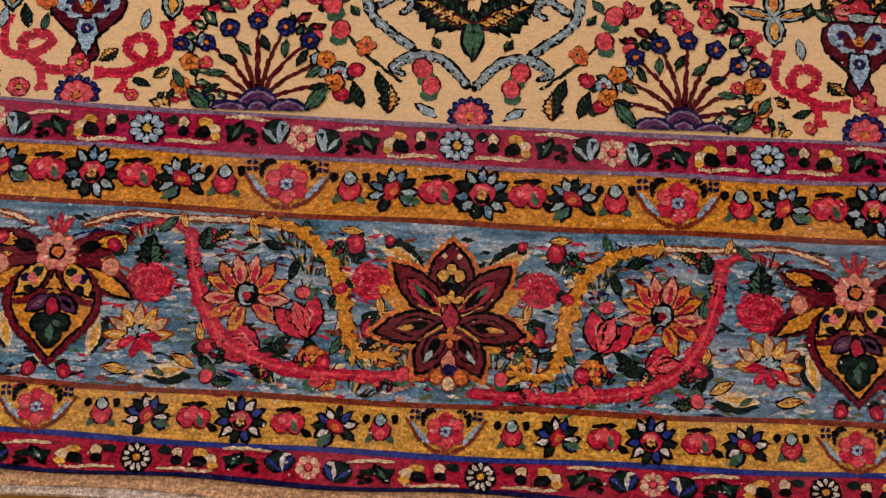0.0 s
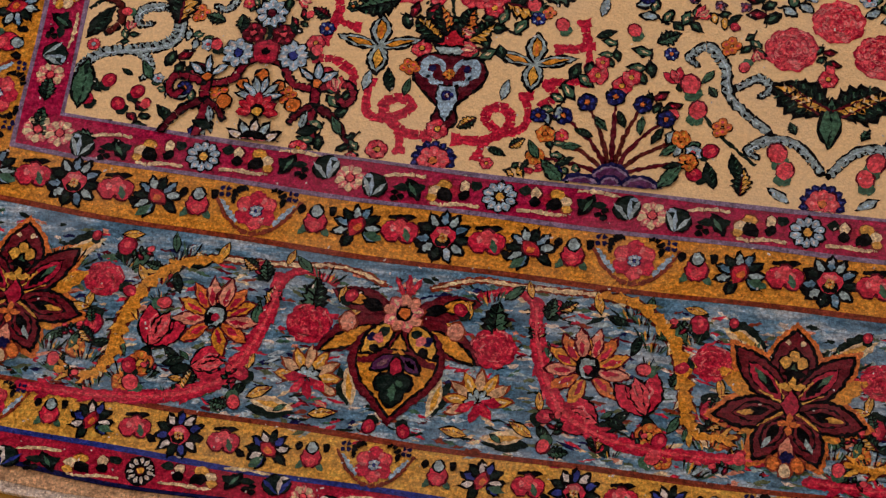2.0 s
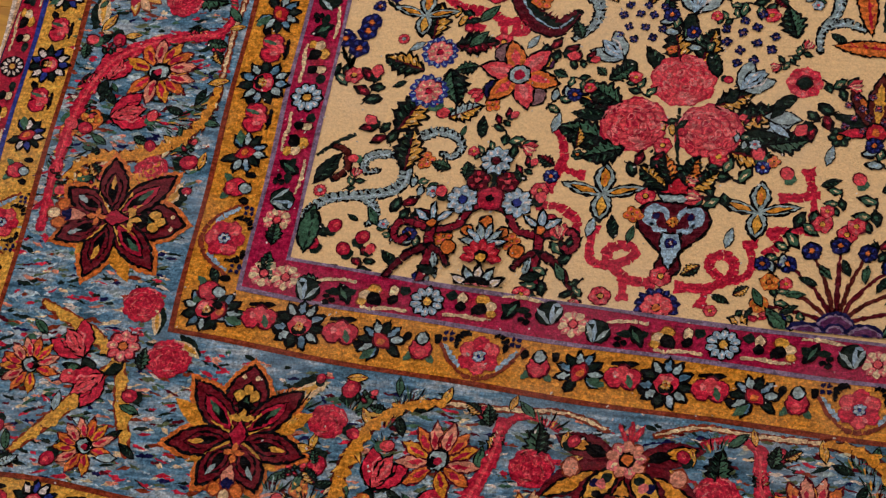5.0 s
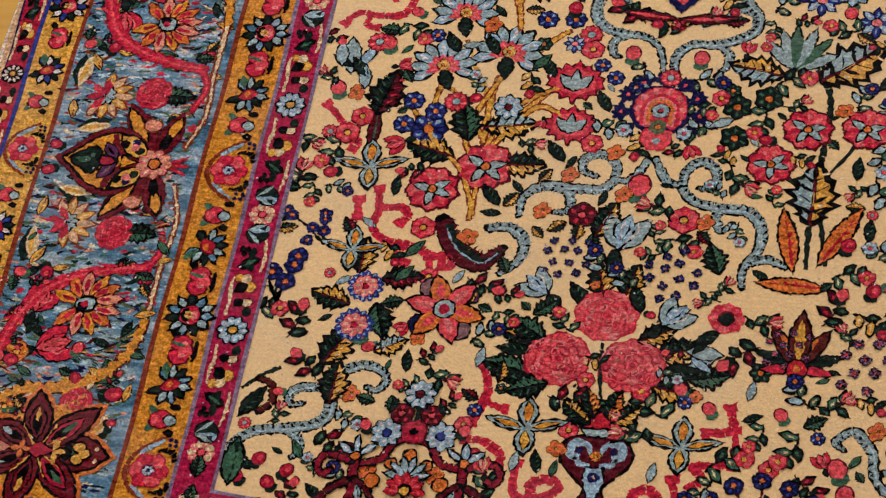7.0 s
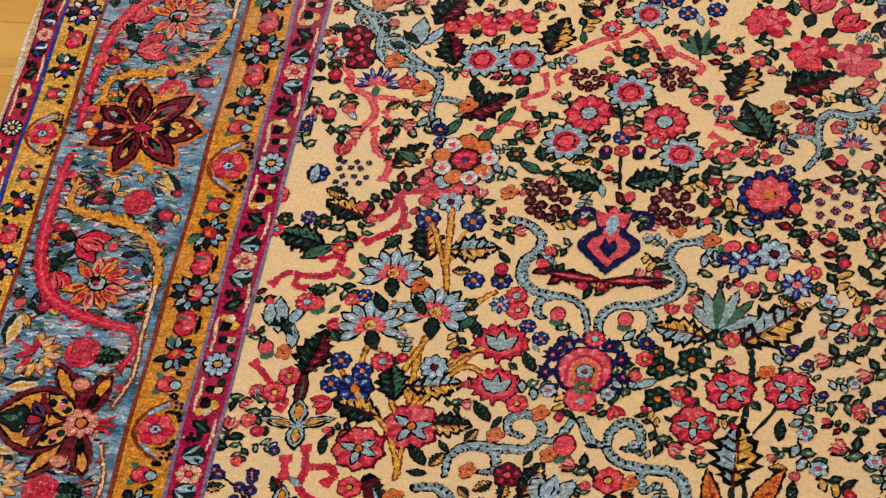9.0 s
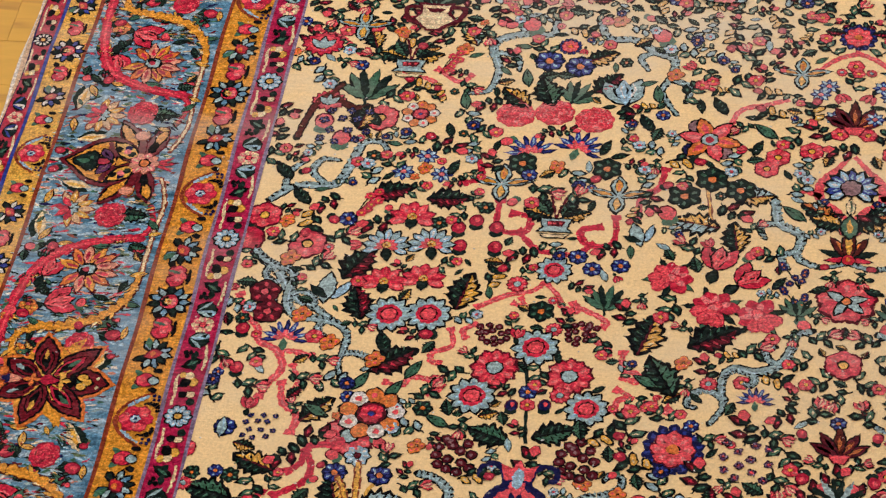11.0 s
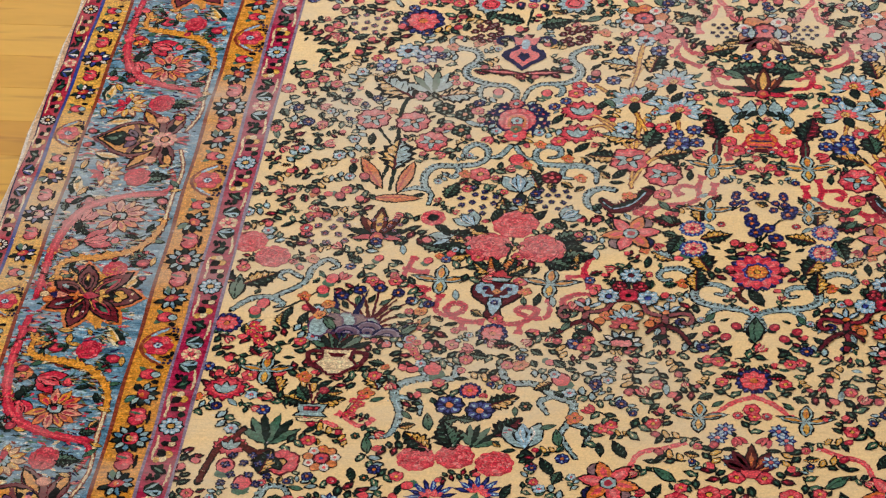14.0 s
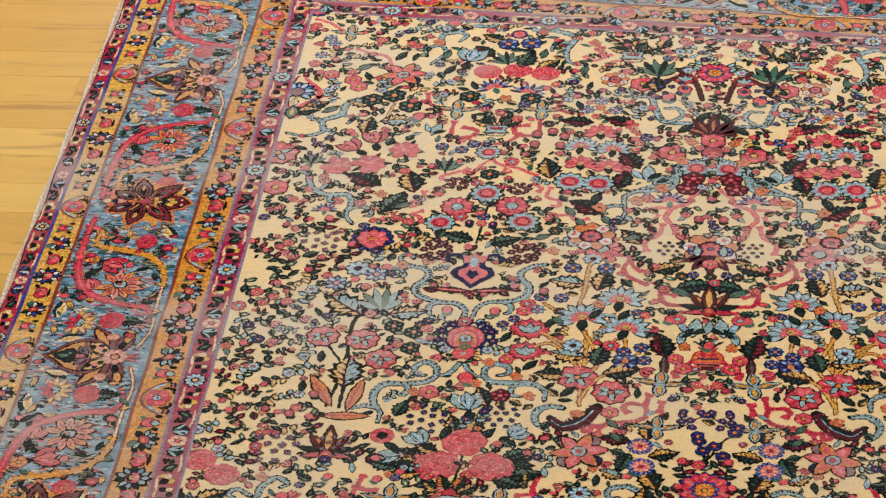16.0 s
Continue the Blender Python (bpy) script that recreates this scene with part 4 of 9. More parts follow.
MOTIF = {
    "sprig_red": leaf_sprig("green", "dark", flower(6, ["rose", "coral"], "maroon", "yellow", 0.15, 1.15, 0.9), 1),
    "sprig_pink": leaf_sprig("dark", "green", tulip("coral", "pink", "maroon"), 2), "sprig_navy": leaf_sprig("green", "grey", flower(7, "navy", "black", "orange", 0.2, 1.2, 0.9), 3),
    "sprig_gold": leaf_sprig("yellow", "dark", bud("crimson"), 4), "sprig_bud": leaf_sprig("dark", "maroon", bud("coral", "dark"), 5), "sprig_grey": leaf_sprig("grey", "green", flower(6, "lblue", "black", "coral", 0.2), 6),
    "grass_tuft": grass_tuft(),
    "rose": rose("rose", "coral", "pink"), "rose_deep": rose("crimson", "coral", "pink"), "small_rose": rose("crimson", "rose", "coral"),
    "vase": blue_vase(), "amphora": amphora(), "urn": urn(), "bush": bush(), "quatrefoil": quatrefoil(), "lily": lily(), "sun_flower": sun_flower(),
    "round_flower": round_flower(), "great_red_flower": great_red(), "trellis": trellis(), "ogee_palmette": ogee_fan(), "dark_palmette": dark_palmette(),
    "peach_flower": peach_flower(), "carnation": carnation(), "leafy_flower": leafy_red(), "aster": aster_fan(), "red_fan": red_fan(), "navy_fan": navy_fan(),
    "peony": peony(), "grey_tuft": grey_tuft(), "green_tuft": grey_tuft("green", "dark"), "orange_spear": spear("orange", "red"), "red_spear": spear("maroon", "green"),
    "flower_pot": flower_pot(), "ewer": ewer(), "brown_palm": brown_palm(), "grey_bird": grey_bird(),
    "navy_flower": flower(8, ["navy", "royal"], "black", "orange", 0.2, 1.2, 0.9), "blue_flower": flower(8, "lblue", "black", "maroon", 0.2, 1.0, 0.7),
    "white_star": flower(8, ["royal", "lblue"], "navy", "pink", 0.2, 0.7, 0.4), "maroon_flower": flower(5, "maroon", "black", "coral", 0.15, 1.1, 0.8),
    "coral_aster": flower(11, "grey", "black", "coral", 0.3, 1.0, 0.6, ring="rose", heart_r=0.34), "coral_flower": flower(12, ["coral", "rose"], "maroon", "grey", 0.25, 1.2, 0.7, heart_r=0.34),
    "red_flower": flower(6, ["rose", "coral"], "maroon", "yellow", 0.15, 1.15, 0.9), "dark_flower": flower(6, "dark", "black", "orange", 0.15, 1.0, 0.8),
    "pink_ring": flower(8, ["coral", "rose"], None, "dark", 0.35, 1.3, 1.0, heart_r=0.4), "rosette": round_flower("royal", "pink", "crimson"),
    "leaf_gold": leaf("yellow", "dark"), "leaf_orange": leaf("yellow", "grey"), "leaf_maroon": leaf("maroon", "dark", "black"), "leaf_green": leaf("green", "dark", "black"),
    "slim_green": slim_leaf("green"), "slim_dark": slim_leaf("dark", "black"), "slim_grey": slim_leaf("grey", "lblue"), "slim_gold": slim_leaf("yellow", "rust"),
    "tulip_grey": tulip("grey", "lblue"), "tulip_red": tulip("rose", "coral"), "bud": bud(), "pink_bud": bud("coral", "green"), "navy_bud": bud("navy", "dark"),
    "berry_cluster": dots([(0, 0.55), (0.55, 0.1), (-0.5, 0.1), (0.1, -0.45), (-0.4, -0.6)], 0.4, "orange", "coral"),
    "grape_cluster": cluster(16, 0.8, 0.2, "maroon", "mauve", 2), "blossom_cluster": scattered("navy", "mauve", 6), "flower_cluster": scattered("purple", "coral", 8),
    "sprig": blossom_sprig("navy", "orange"), "pink_sprig": blossom_sprig("rose", "yellow", 6, 5),
}

# ---- rug: borders ----
SIDES = (  # foot of the side, its direction, the way inwards, its length, the period of its units
    ((0, 0), (1, 0), (0, 1), FIELD_W), ((0, 0), (0, 1), (1, 0), FIELD_L),
    ((0, FIELD_L), (1, 0), (0, -1), FIELD_W), ((FIELD_W, 0), (0, 1), (-1, 0), FIELD_L))


def on_side(side, s, d):
    (ox, oy), (ax, ay), (ix, iy), _ = side
    return ox + ax * s - ix * d, oy + ay * s - iy * d


def side_turn(side, turn, mirror):
    """The turn and flip of a motif that points inwards on that side."""
    (_, _), (ax, ay), (ix, iy), _ = side
    hand = ax * iy - ay * ix                 # -1 where the side runs the other way round
    f = hand * mirror
    return math.degrees(math.atan2(-ix, iy)) + turn * f, f


def border(name, key, drawing, side, s, d, turn=0.0, size=0.05, mirror=1, lim=None):
    x, y = on_side(side, s, d)
    a, f = side_turn(side, turn, mirror)
    return lay(name, key, drawing, x, y, a, size, f, base=0.0005)


def yellow_palmette():
    """A pointed golden palmette in garnet and black outlines, hung from a salmon star flower."""
    d = Drawing()
    for s in (1, -1):
        first = len(d.items)
        d.lined(petal(s * 0.15, 0.5, 1.15, 0.42, -s * 74, 0.3), "garnet", "maroon", 0.04)
        d.lined(petal(s * 0.62, 0.64, 0.56, 0.2, -s * 72, 0.3), "gold", "black", 0.04)
        d.add(petal(s * 0.28, 0.53, 0.5, 0.22, -s * 74, 0.6), "black")
        d.piece("petal", first)
        first = len(d.items)
        d.lined(petal(s * 0.25, 0.42, 1.35, 0.5, -s * 122, 0.25), "garnet", "maroon", 0.04)
        d.lined(petal(s * 0.5, 0.22, 0.95, 0.24, -s * 123, 0.25), "gold", "black", 0.05)
        d.piece("petal", first)
        d.lined(arc(s * 0.92, 0.26, 0.14, 0.17, 9), "salmon", "rust", 0.03)
    body = smooth([(0, 0.3), (0.5, 0.2), (0.8, -0.28), (0.66, -0.8), (0.28, -1.2), (0, -1.52)], 4)
    d.lined(body + [(-a, b) for a, b in reversed(body[1:-1])], "garnet", "maroon", 0.03)
    inner = [(a * 0.82, b * 0.86 - 0.05) for a, b in body]
    d.lined(inner + [(-a, b) for a, b in reversed(inner[1:-1])], "gold", "black", 0.05)
    for s in (1, -1):
        d.add(band([(s * a, b) for a, b in smooth([(0.02, 0.3), (0.14, -0.12), (0.42, -0.36), (0.66, -0.42)])], 0.12, 0.1, 0.18), "garnet")
        d.add(band([(s * a, b) for a, b in smooth([(0.1, 0.26), (0.22, -0.06), (0.46, -0.26), (0.66, -0.3)])], 0.04, 0.04, 0.05), "black", up=False)
        d.lined(petal(s * 0.12, 0.34, 0.78, 0.36, -s * 142, 0.6), "yellow", "black", 0.05)
        d.group([arc(s * x, y, 0.1, 0.09, 7) for x, y in ((0.28, 0.14), (0.42, -0.18), (0.46, 0.02))], ["dark", "black", "navy"])
        d.add(arc(s * 0.36, 0.02, 0.09, 0.09, 8), "pink")
        d.lined(petal(s * 0.04, -0.28, 0.46, 0.22, -s * 128, 0.5), "purple", "black", 0.04)
        d.add(petal(s * 0.12, -0.34, 0.26, 0.08, -s * 128, 0.5), "mauve", up=False)
    d.lined([(0, 0.12), (0.14, -0.16), (-0.14, -0.16)], "gold", "black", 0.04)
    d.lined(petal(0, -0.3, 0.42, 0.2, 180, 0.7), "crimson", "black", 0.05)
    d.group([arc(-0.14, -0.78, 0.16, 0.16, 9), arc(0.14, -0.78, 0.16, 0.16, 9), petal(0, -0.74, 0.46, 0.36, 180, 0.5)], "dark", "black", 0.05)
    d.group([petal(0, -0.78, 0.34, 0.14, 180, 0.5), arc(0.1, -0.78, 0.06, 0.06, 6)], "green")
    d.put(flower(3, "red", "crimson", None, 0.1, 0.6, 0.8, a0=-26, a1=26, w=0.03), 0, 0.72, 0, 0.5, name="bud")
    d.put(flower(9, ["salmon", "pink"], "rust", None, 0.2, 1.05, 1.0, w=0.05), 0, 0.5, 0, 0.36, name="star_flower")
    d.lined(arc(0, 0.5, 0.1, 0.1, 9), "orange", "black", 0.05)
    return d


def star_palmette():
    """Seven garnet petals with dark hearts and black lines, edged in orange, round a red lozenge."""
    d = Drawing()
    spec = ((0, 1.38, 0.74, 0.6), (44, 1.38, 0.5, 0.45), (-44, 1.38, 0.5, 0.45), (100, 1.22, 0.5, 0.5), (-100, 1.22, 0.5, 0.5), (151, 1.05, 0.48, 0.6), (-151, 1.05, 0.48, 0.6))
    d.group([grown(petal(0, 0.0, l, w, a, t), 0.13) for a, l, w, t in spec], "orange")
    for s in (1, -1):
        d.add(petal(s * 0.35, 0.05, 1.1, 0.34, -s * 58, 0.3), "gold")
        d.add(petal(s * 0.2, -0.1, 0.75, 0.3, -s * 125, 0.3), "gold")
    for a, l, w, t in spec:
        first = len(d.items)
        c, e = -math.sin(radians(a)), math.cos(radians(a))
        d.lined(petal(0, 0.0, l, w, a, t), "garnet", "black", 0.055)
        d.lined(petal(c * 0.22, e * 0.22, (l - 0.22) * 0.72, w * 0.6, a, t), "crimson" if abs(a) == 44 else "garnet", "black", 0.03)
        d.add(petal(c * 0.32, e * 0.32, (l - 0.3) * 0.52, w * 0.36, a, 0.6), "black")
        d.add(petal(c * 0.58, e * 0.58, l * 0.26, w * 0.2, a, 0.4), "green" if abs(a) < 60 else "yellow" if abs(a) < 120 else "grey")
        d.piece("petal", first)
    d.group([arc(x, y, 0.1, 0.11, 8) for x, y in ((-0.13, 0.82), (0.13, 0.82), (0, 0.94))], "yellow", "black", 0.03)
    d.add(arc(0, 0.62, 0.2, 0.08, 8), "black")
    d.group([arc(x, 1.17, 0.05, 0.05, 6) for x in (-0.12, 0.12)], "cream")
    for a in (32, -32, 62, -62, 125, -125):
        d.add(band([(0, 0.02), (-0.62 * math.sin(radians(a)), 0.62 * math.cos(radians(a)))], 0.035, 0.02), "yellow", up=False)
    d.lined([(0, -0.2), (0.16, 0.06), (0, 0.34), (-0.16, 0.06)], "crimson", "black", 0.03)
    d.group([petal(0, 0.34, 0.24, 0.12, a, 0.4) for a in (0, 70, -70)], "yellow")
    d.group([petal(0, -0.28, 0.2, 0.1, a, 0.4) for a in (0, 90, -90, 180)], "orange")
    d.lined(petal(0, -0.5, 0.5, 0.24, 180, 0.6), "salmon", "maroon", 0.03)
    d.add(arc(0, -0.86, 0.13, 0.11, 8), "navy")
    d.group([arc(x, y, 0.11, 0.12, 8) for x, y in ((-0.2, -0.98), (0.2, -0.98), (0, -1.1))], ["orange", "orange", "cream"], "rust", 0.03)
    return d


def flame_flower():
    """Flame-shaped golden petals veined in red round a black-rimmed grey heart, open below."""
    d = Drawing()
    for i, a in enumerate((-158, 158, -122, 122, -92, 92, -62, 62, -36, 36, -11, 11)):
        lean = 14 if a > 0 else -14
        x, y = 0.26 * -math.sin(radians(a)), -0.15 + 0.26 * math.cos(radians(a))
        d.lined(petal(x, y, 0.86, 0.34, a - lean, 0.35), ["orange", "gold", "salmon"][i % 3], "maroon", 0.04)
        d.add(petal(x * 1.5, y * 1.3 + 0.05, 0.5, 0.15, a - lean, 0.35), "crimson" if i % 2 else "rose")
    d.lined(arc(0.02, -0.15, 0.24, 0.28, 9), "grey", "black", 0.07)
    d.add(arc(0.1, -0.24, 0.18, 0.18, 7), "black")
    d.add(arc(0, -0.18, 0.11, 0.12, 7), "crimson")
    return d


def half_sunflower():
    d = flower(8, ["yellow", "sand"], "rust", None, 0.2, 0.9, 0.6, a0=-100, a1=100, w=0.05)
    d.put(flower(5, "grey", "black", None, 0.1, 1.0, 0.6, a0=-80, a1=80), 0, 0, 0, 0.4)
    d.put(flower(4, ["rose", "crimson"], None, None, 0.1, 0.9, 0.6, a0=110, a1=250), 0, 0.05, 0, 0.75)
    return d


def cream_leaf():
    d = Drawing()
    d.add(petal(0.15, -0.95, 2.0, 0.7, -8, 0.4), "dark")
    d.add(petal(0, -1, 2.0, 0.66, 0, 0.4), "cream")
    d.add(petal(0.05, -0.7, 1.4, 0.3, 0, 0.4), "yellow")
    return d


def gold_pink():
    """A mottled pink flower between two dark curled leaves, cupped by a thin arch."""
    d = Drawing()
    d.group(chunks(smooth([(-1.75, 0.55), (-1.2, -0.3), (-0.6, -0.85), (0, -1.0), (0.6, -0.85), (1.2, -0.3), (1.75, 0.55)]), 0.12, 0.12, 0.2, 0.3), "rust")
    for s in (1, -1):
        d.group(chunks([(s * a, b) for a, b in smooth([(1.5, 0.4), (1.15, -0.1), (0.75, -0.55)])], 0.08, 0.18, 0.2, 0.4), "lblue")
        d.group(chunks([(s * a, b) for a, b in smooth([(0.45, 0.95), (0.8, 0.92), (1.0, 0.6), (0.95, 0.2)])], 0.16, 0.1, 0.3, 0.2), "black")
        d.group([arc(s * x, y, 0.11, 0.11, 7) for x, y in ((1.25, 0.62), (1.5, 0.6), (1.27, 0.9), (1.5, 0.88))], "navy")
    d.group([arc(0.5 * math.sin(radians(a)), 0.5 * math.cos(radians(a)), 0.34, 0.34, 9) for a in range(0, 360, 60)], ["rose", "coral"], "crimson", 0.05)
    d.group([petal(0.28 * -math.sin(radians(a)), 0.28 * math.cos(radians(a)), 0.42, 0.16, a, 0.5) for a in range(30, 390, 60)], ["crimson", "pink"])
    d.add(arc(0, 0, 0.34, 0.34, 10), "crimson")
    d.put(flower(6, "lblue", "navy", "royal", 0.1), 0, -0.02, 0, 0.26)
    return d


def leaf_fan(c1, c2):
    """A red seed ringed by separate small blue and pale leaves with dark outlines."""
    d = Drawing()
    turns = (-140, -104, -70, -38, -8, 24, 56, 92, 138)
    d.group([petal(-0.38 * math.sin(radians(a)), -0.1 + 0.34 * math.cos(radians(a)), 0.64, 0.28, a, 0.4) for a in turns], [c1, c2, "dark"], "black", 0.11)
    d.add(petal(0.25, -0.4, 0.9, 0.4, -118, 0.4), "green")
    d.lined(petal(-0.3, -0.42, 0.95, 0.6, -38, 0.5), "red", "maroon", 0.06)
    d.add(arc(0.02, -0.1, 0.2, 0.17, 8, 40), "orange")
    return d


def pink_pair():
    d = Drawing()
    d.add(arc(0.0, 0.75, 0.7, 0.16, 9), "black")
    d.add(petal(0.6, -0.3, 0.9, 0.4, -120, 0.5), "black")
    d.group([arc(0.42, -0.05, 0.42, 0.55, 10, -15), arc(-0.42, -0.05, 0.42, 0.55, 10, 15), arc(0, 0.25, 0.35, 0.4, 9)], ["rose", "rose", "coral"], "maroon", 0.07)
    d.add(arc(0.35, 0.1, 0.16, 0.22, 7), "pink", up=False)
    d.add(arc(-0.35, 0.1, 0.16, 0.22, 7), "pink", up=False)
    d.add(petal(0.2, 0.2, 0.8, 0.3, 200, 0.5), "green")
    return d


def leaf_rosette(c1, c2):
    """A red flower with a dark mouth in a ring of small pointed leaves."""
    d = Drawing()
    d.group([petal(-0.45 * math.sin(radians(a)), 0.45 * math.cos(radians(a)), 0.56, 0.28, a, 0.35) for a in range(0, 360, 33)], [c1, c2, "dark"], "black", 0.11)
    d.lined(arc(0, 0, 0.46, 0.46, 14), "rose", "black", 0.06)
    d.add(arc(0, 0.2, 0.26, 0.14, 9), "pink")
    d.add(arc(0, -0.18, 0.34, 0.24, 9), "black")
    d.put(flower(4, "yellow", None, "orange", 0.1), 0, -0.05, 45, 0.2)
    return d


def small_bell():
    d = Drawing()
    d.add(petal(0.2, -0.2, 0.8, 0.36, -140, 0.5), "green")
    d.add(petal(-0.2, -0.2, 0.8, 0.36, 140, 0.5), "green")
    d.add(arc(-0.75, 0.5, 0.22, 0.3, 8), "black")
    d.add(arc(0.75, 0.5, 0.22, 0.3, 8), "black")
    d.lined(arc(0, -0.1, 0.5, 0.55, 10), "rose", "maroon", 0.08)
    d.add(arc(0, -0.35, 0.3, 0.26, 8), "coral")
    d.lined(arc(0, 0.42, 0.28, 0.3, 9), "grey", "black", 0.08)
    return d


def guard_half(c1, ring):
    """Half a unit of the guard stripe, from its blue rosette to its cream one (1 is the stripe's half width)."""
    d = Drawing()
    d.group(chunks(smooth([(0.9, -0.72), (1.9, -0.66), (2.7, -0.8), (3.3, -0.7)]), 0.14, 0.12, 0.24, 0.4), "cream")
    d.group(chunks(smooth([(3.7, 0.78), (4.6, 0.84), (5.8, 0.66)]), 0.12, 0.12, 0.24, 0.4), "cream")
    first = len(d.items)
    d.add(arc(1.2, 0.55, 0.32, 0.3, 8), "dark")
    d.lined(arc(1.75, 0.42, 0.24, 0.36, 8), "cream", "maroon", 0.06)
    d.add(arc(1.72, -0.1, 0.28, 0.34, 8), "black")
    d.add(arc(2.25, 0.1, 0.28, 0.4, 8), "crimson")
    d.group([arc(2.75, 0.42, 0.34, 0.34, 8), arc(3.2, 0.05, 0.3, 0.34, 8), arc(3.28, -0.4, 0.26, 0.24, 7)], ["yellow", "cream", "yellow"], "rust", 0.05)
    d.piece("bud", first)
    d.group([petal(2.3, -0.55, 1.0, 0.6, -35, 0.6), arc(2.72, -0.15, 0.32, 0.4, 9)], "black")
    d.group([petal(3.85, -0.75, 1.6, 0.72, -28, 0.5), petal(4.5, -0.2, 0.95, 0.6, 60, 0.5), petal(4.4, 0.0, 0.85, 0.5, -85, 0.5)], ["black", "dark", "dark"])
    d.add(petal(4.05, -0.4, 0.9, 0.2, -28, 0.5), "green")
    d.group([arc(4.8, -0.5, 0.2, 0.2, 7), arc(5.12, -0.28, 0.2, 0.2, 7), arc(5.1, -0.66, 0.2, 0.2, 7)], "black")
    first = len(d.items)
    d.lined(arc(6.15, 0.02, 0.58, 0.7, 12, -18), "dark", "black", 0.08)
    d.group([petal(6.3, -0.66, 1.3, 0.24, a, 0.4) for a in (40, 20, 0, -20)], [c1, "dark", ring])
    d.add(arc(6.45, 0.55, 0.2, 0.12, 7), "white" if c1 == "royal" else "lblue")
    d.piece("leaf_fan", first)
    return d


YELLOW, STAR, FLAME, HALF, CREAM = yellow_palmette(), star_palmette(), flame_flower(), half_sunflower(), cream_leaf()
GOLDPINK, FANLEAF, FANROYAL, PAIR = gold_pink(), leaf_fan("blue", "grey"), leaf_fan("royal", "white"), pink_pair()
LEAFROSE, LEAFROYAL, BELL = leaf_rosette("blue", "grey"), leaf_rosette("royal", "white"), small_bell()
GUARD_IN, GUARD_OUT = guard_half("grey", "lblue"), guard_half("royal", "white")
WHEEL_IN, WHEEL_OUT, WHEEL_PINK = flower(10, "lblue", "black", "yellow", 0.35, 1.0, 0.9, w=0.1), flower(11, "white", None, "yellow", 0.45, 0.7, 0.7), flower(10, ["pink", "cream"], None, "coral", 0.3, 1.2, 0.95)
DISC = Drawing().add(arc(0, 0, 1.1, 1.1, 16), "black")
WHEEL_DARK = Drawing().put(DISC, 0, 0).put(WHEEL_OUT, 0, 0)


def vine(side, pts, s0, mirror, k, colour, line, w0, w1, wm, teeth, name):
    """A serrated vine along the main border, given by distance along and depth."""
    path = smooth([(mirror * a * k, -b) for a, b in pts], 6)
    d = Drawing()
    d.group(chunks(path, w0, w1, wm, 0, 0.0026), line)
    if teeth > 0.3:
        q = random.Random(len(path))
        barbs = []
        for i in range(3, len(path) - 3, 3):
            (ax, ay), (bx, by) = path[i - 1], path[i + 1]
            a = math.degrees(math.atan2(-(bx - ax), by - ay))
            for f in (1, -1):
                barbs.append(petal(*path[i], q.uniform(0.014, 0.026) * min(1.0, 0.4 + 2.4 * i / len(path)), 0.0062, a + f * q.uniform(24, 46), 0.3))
        d.group(barbs, [colour, "coral" if colour == "rose" else "cream", "crimson" if colour == "rose" else "yellow"], "crimson" if colour == "rose" else "brown", 0.0012)
    d.group(chunks(path, w0, w1, wm, teeth), colour)
    if colour == "rose":
        d.group(chunks(path[1:-1], w0 * 0.3, w1 * 0.25, wm * 0.35), "coral")
    border(name, (name, len(MESHES)), d, side, s0, 0.0, 0, 1.0, 1)


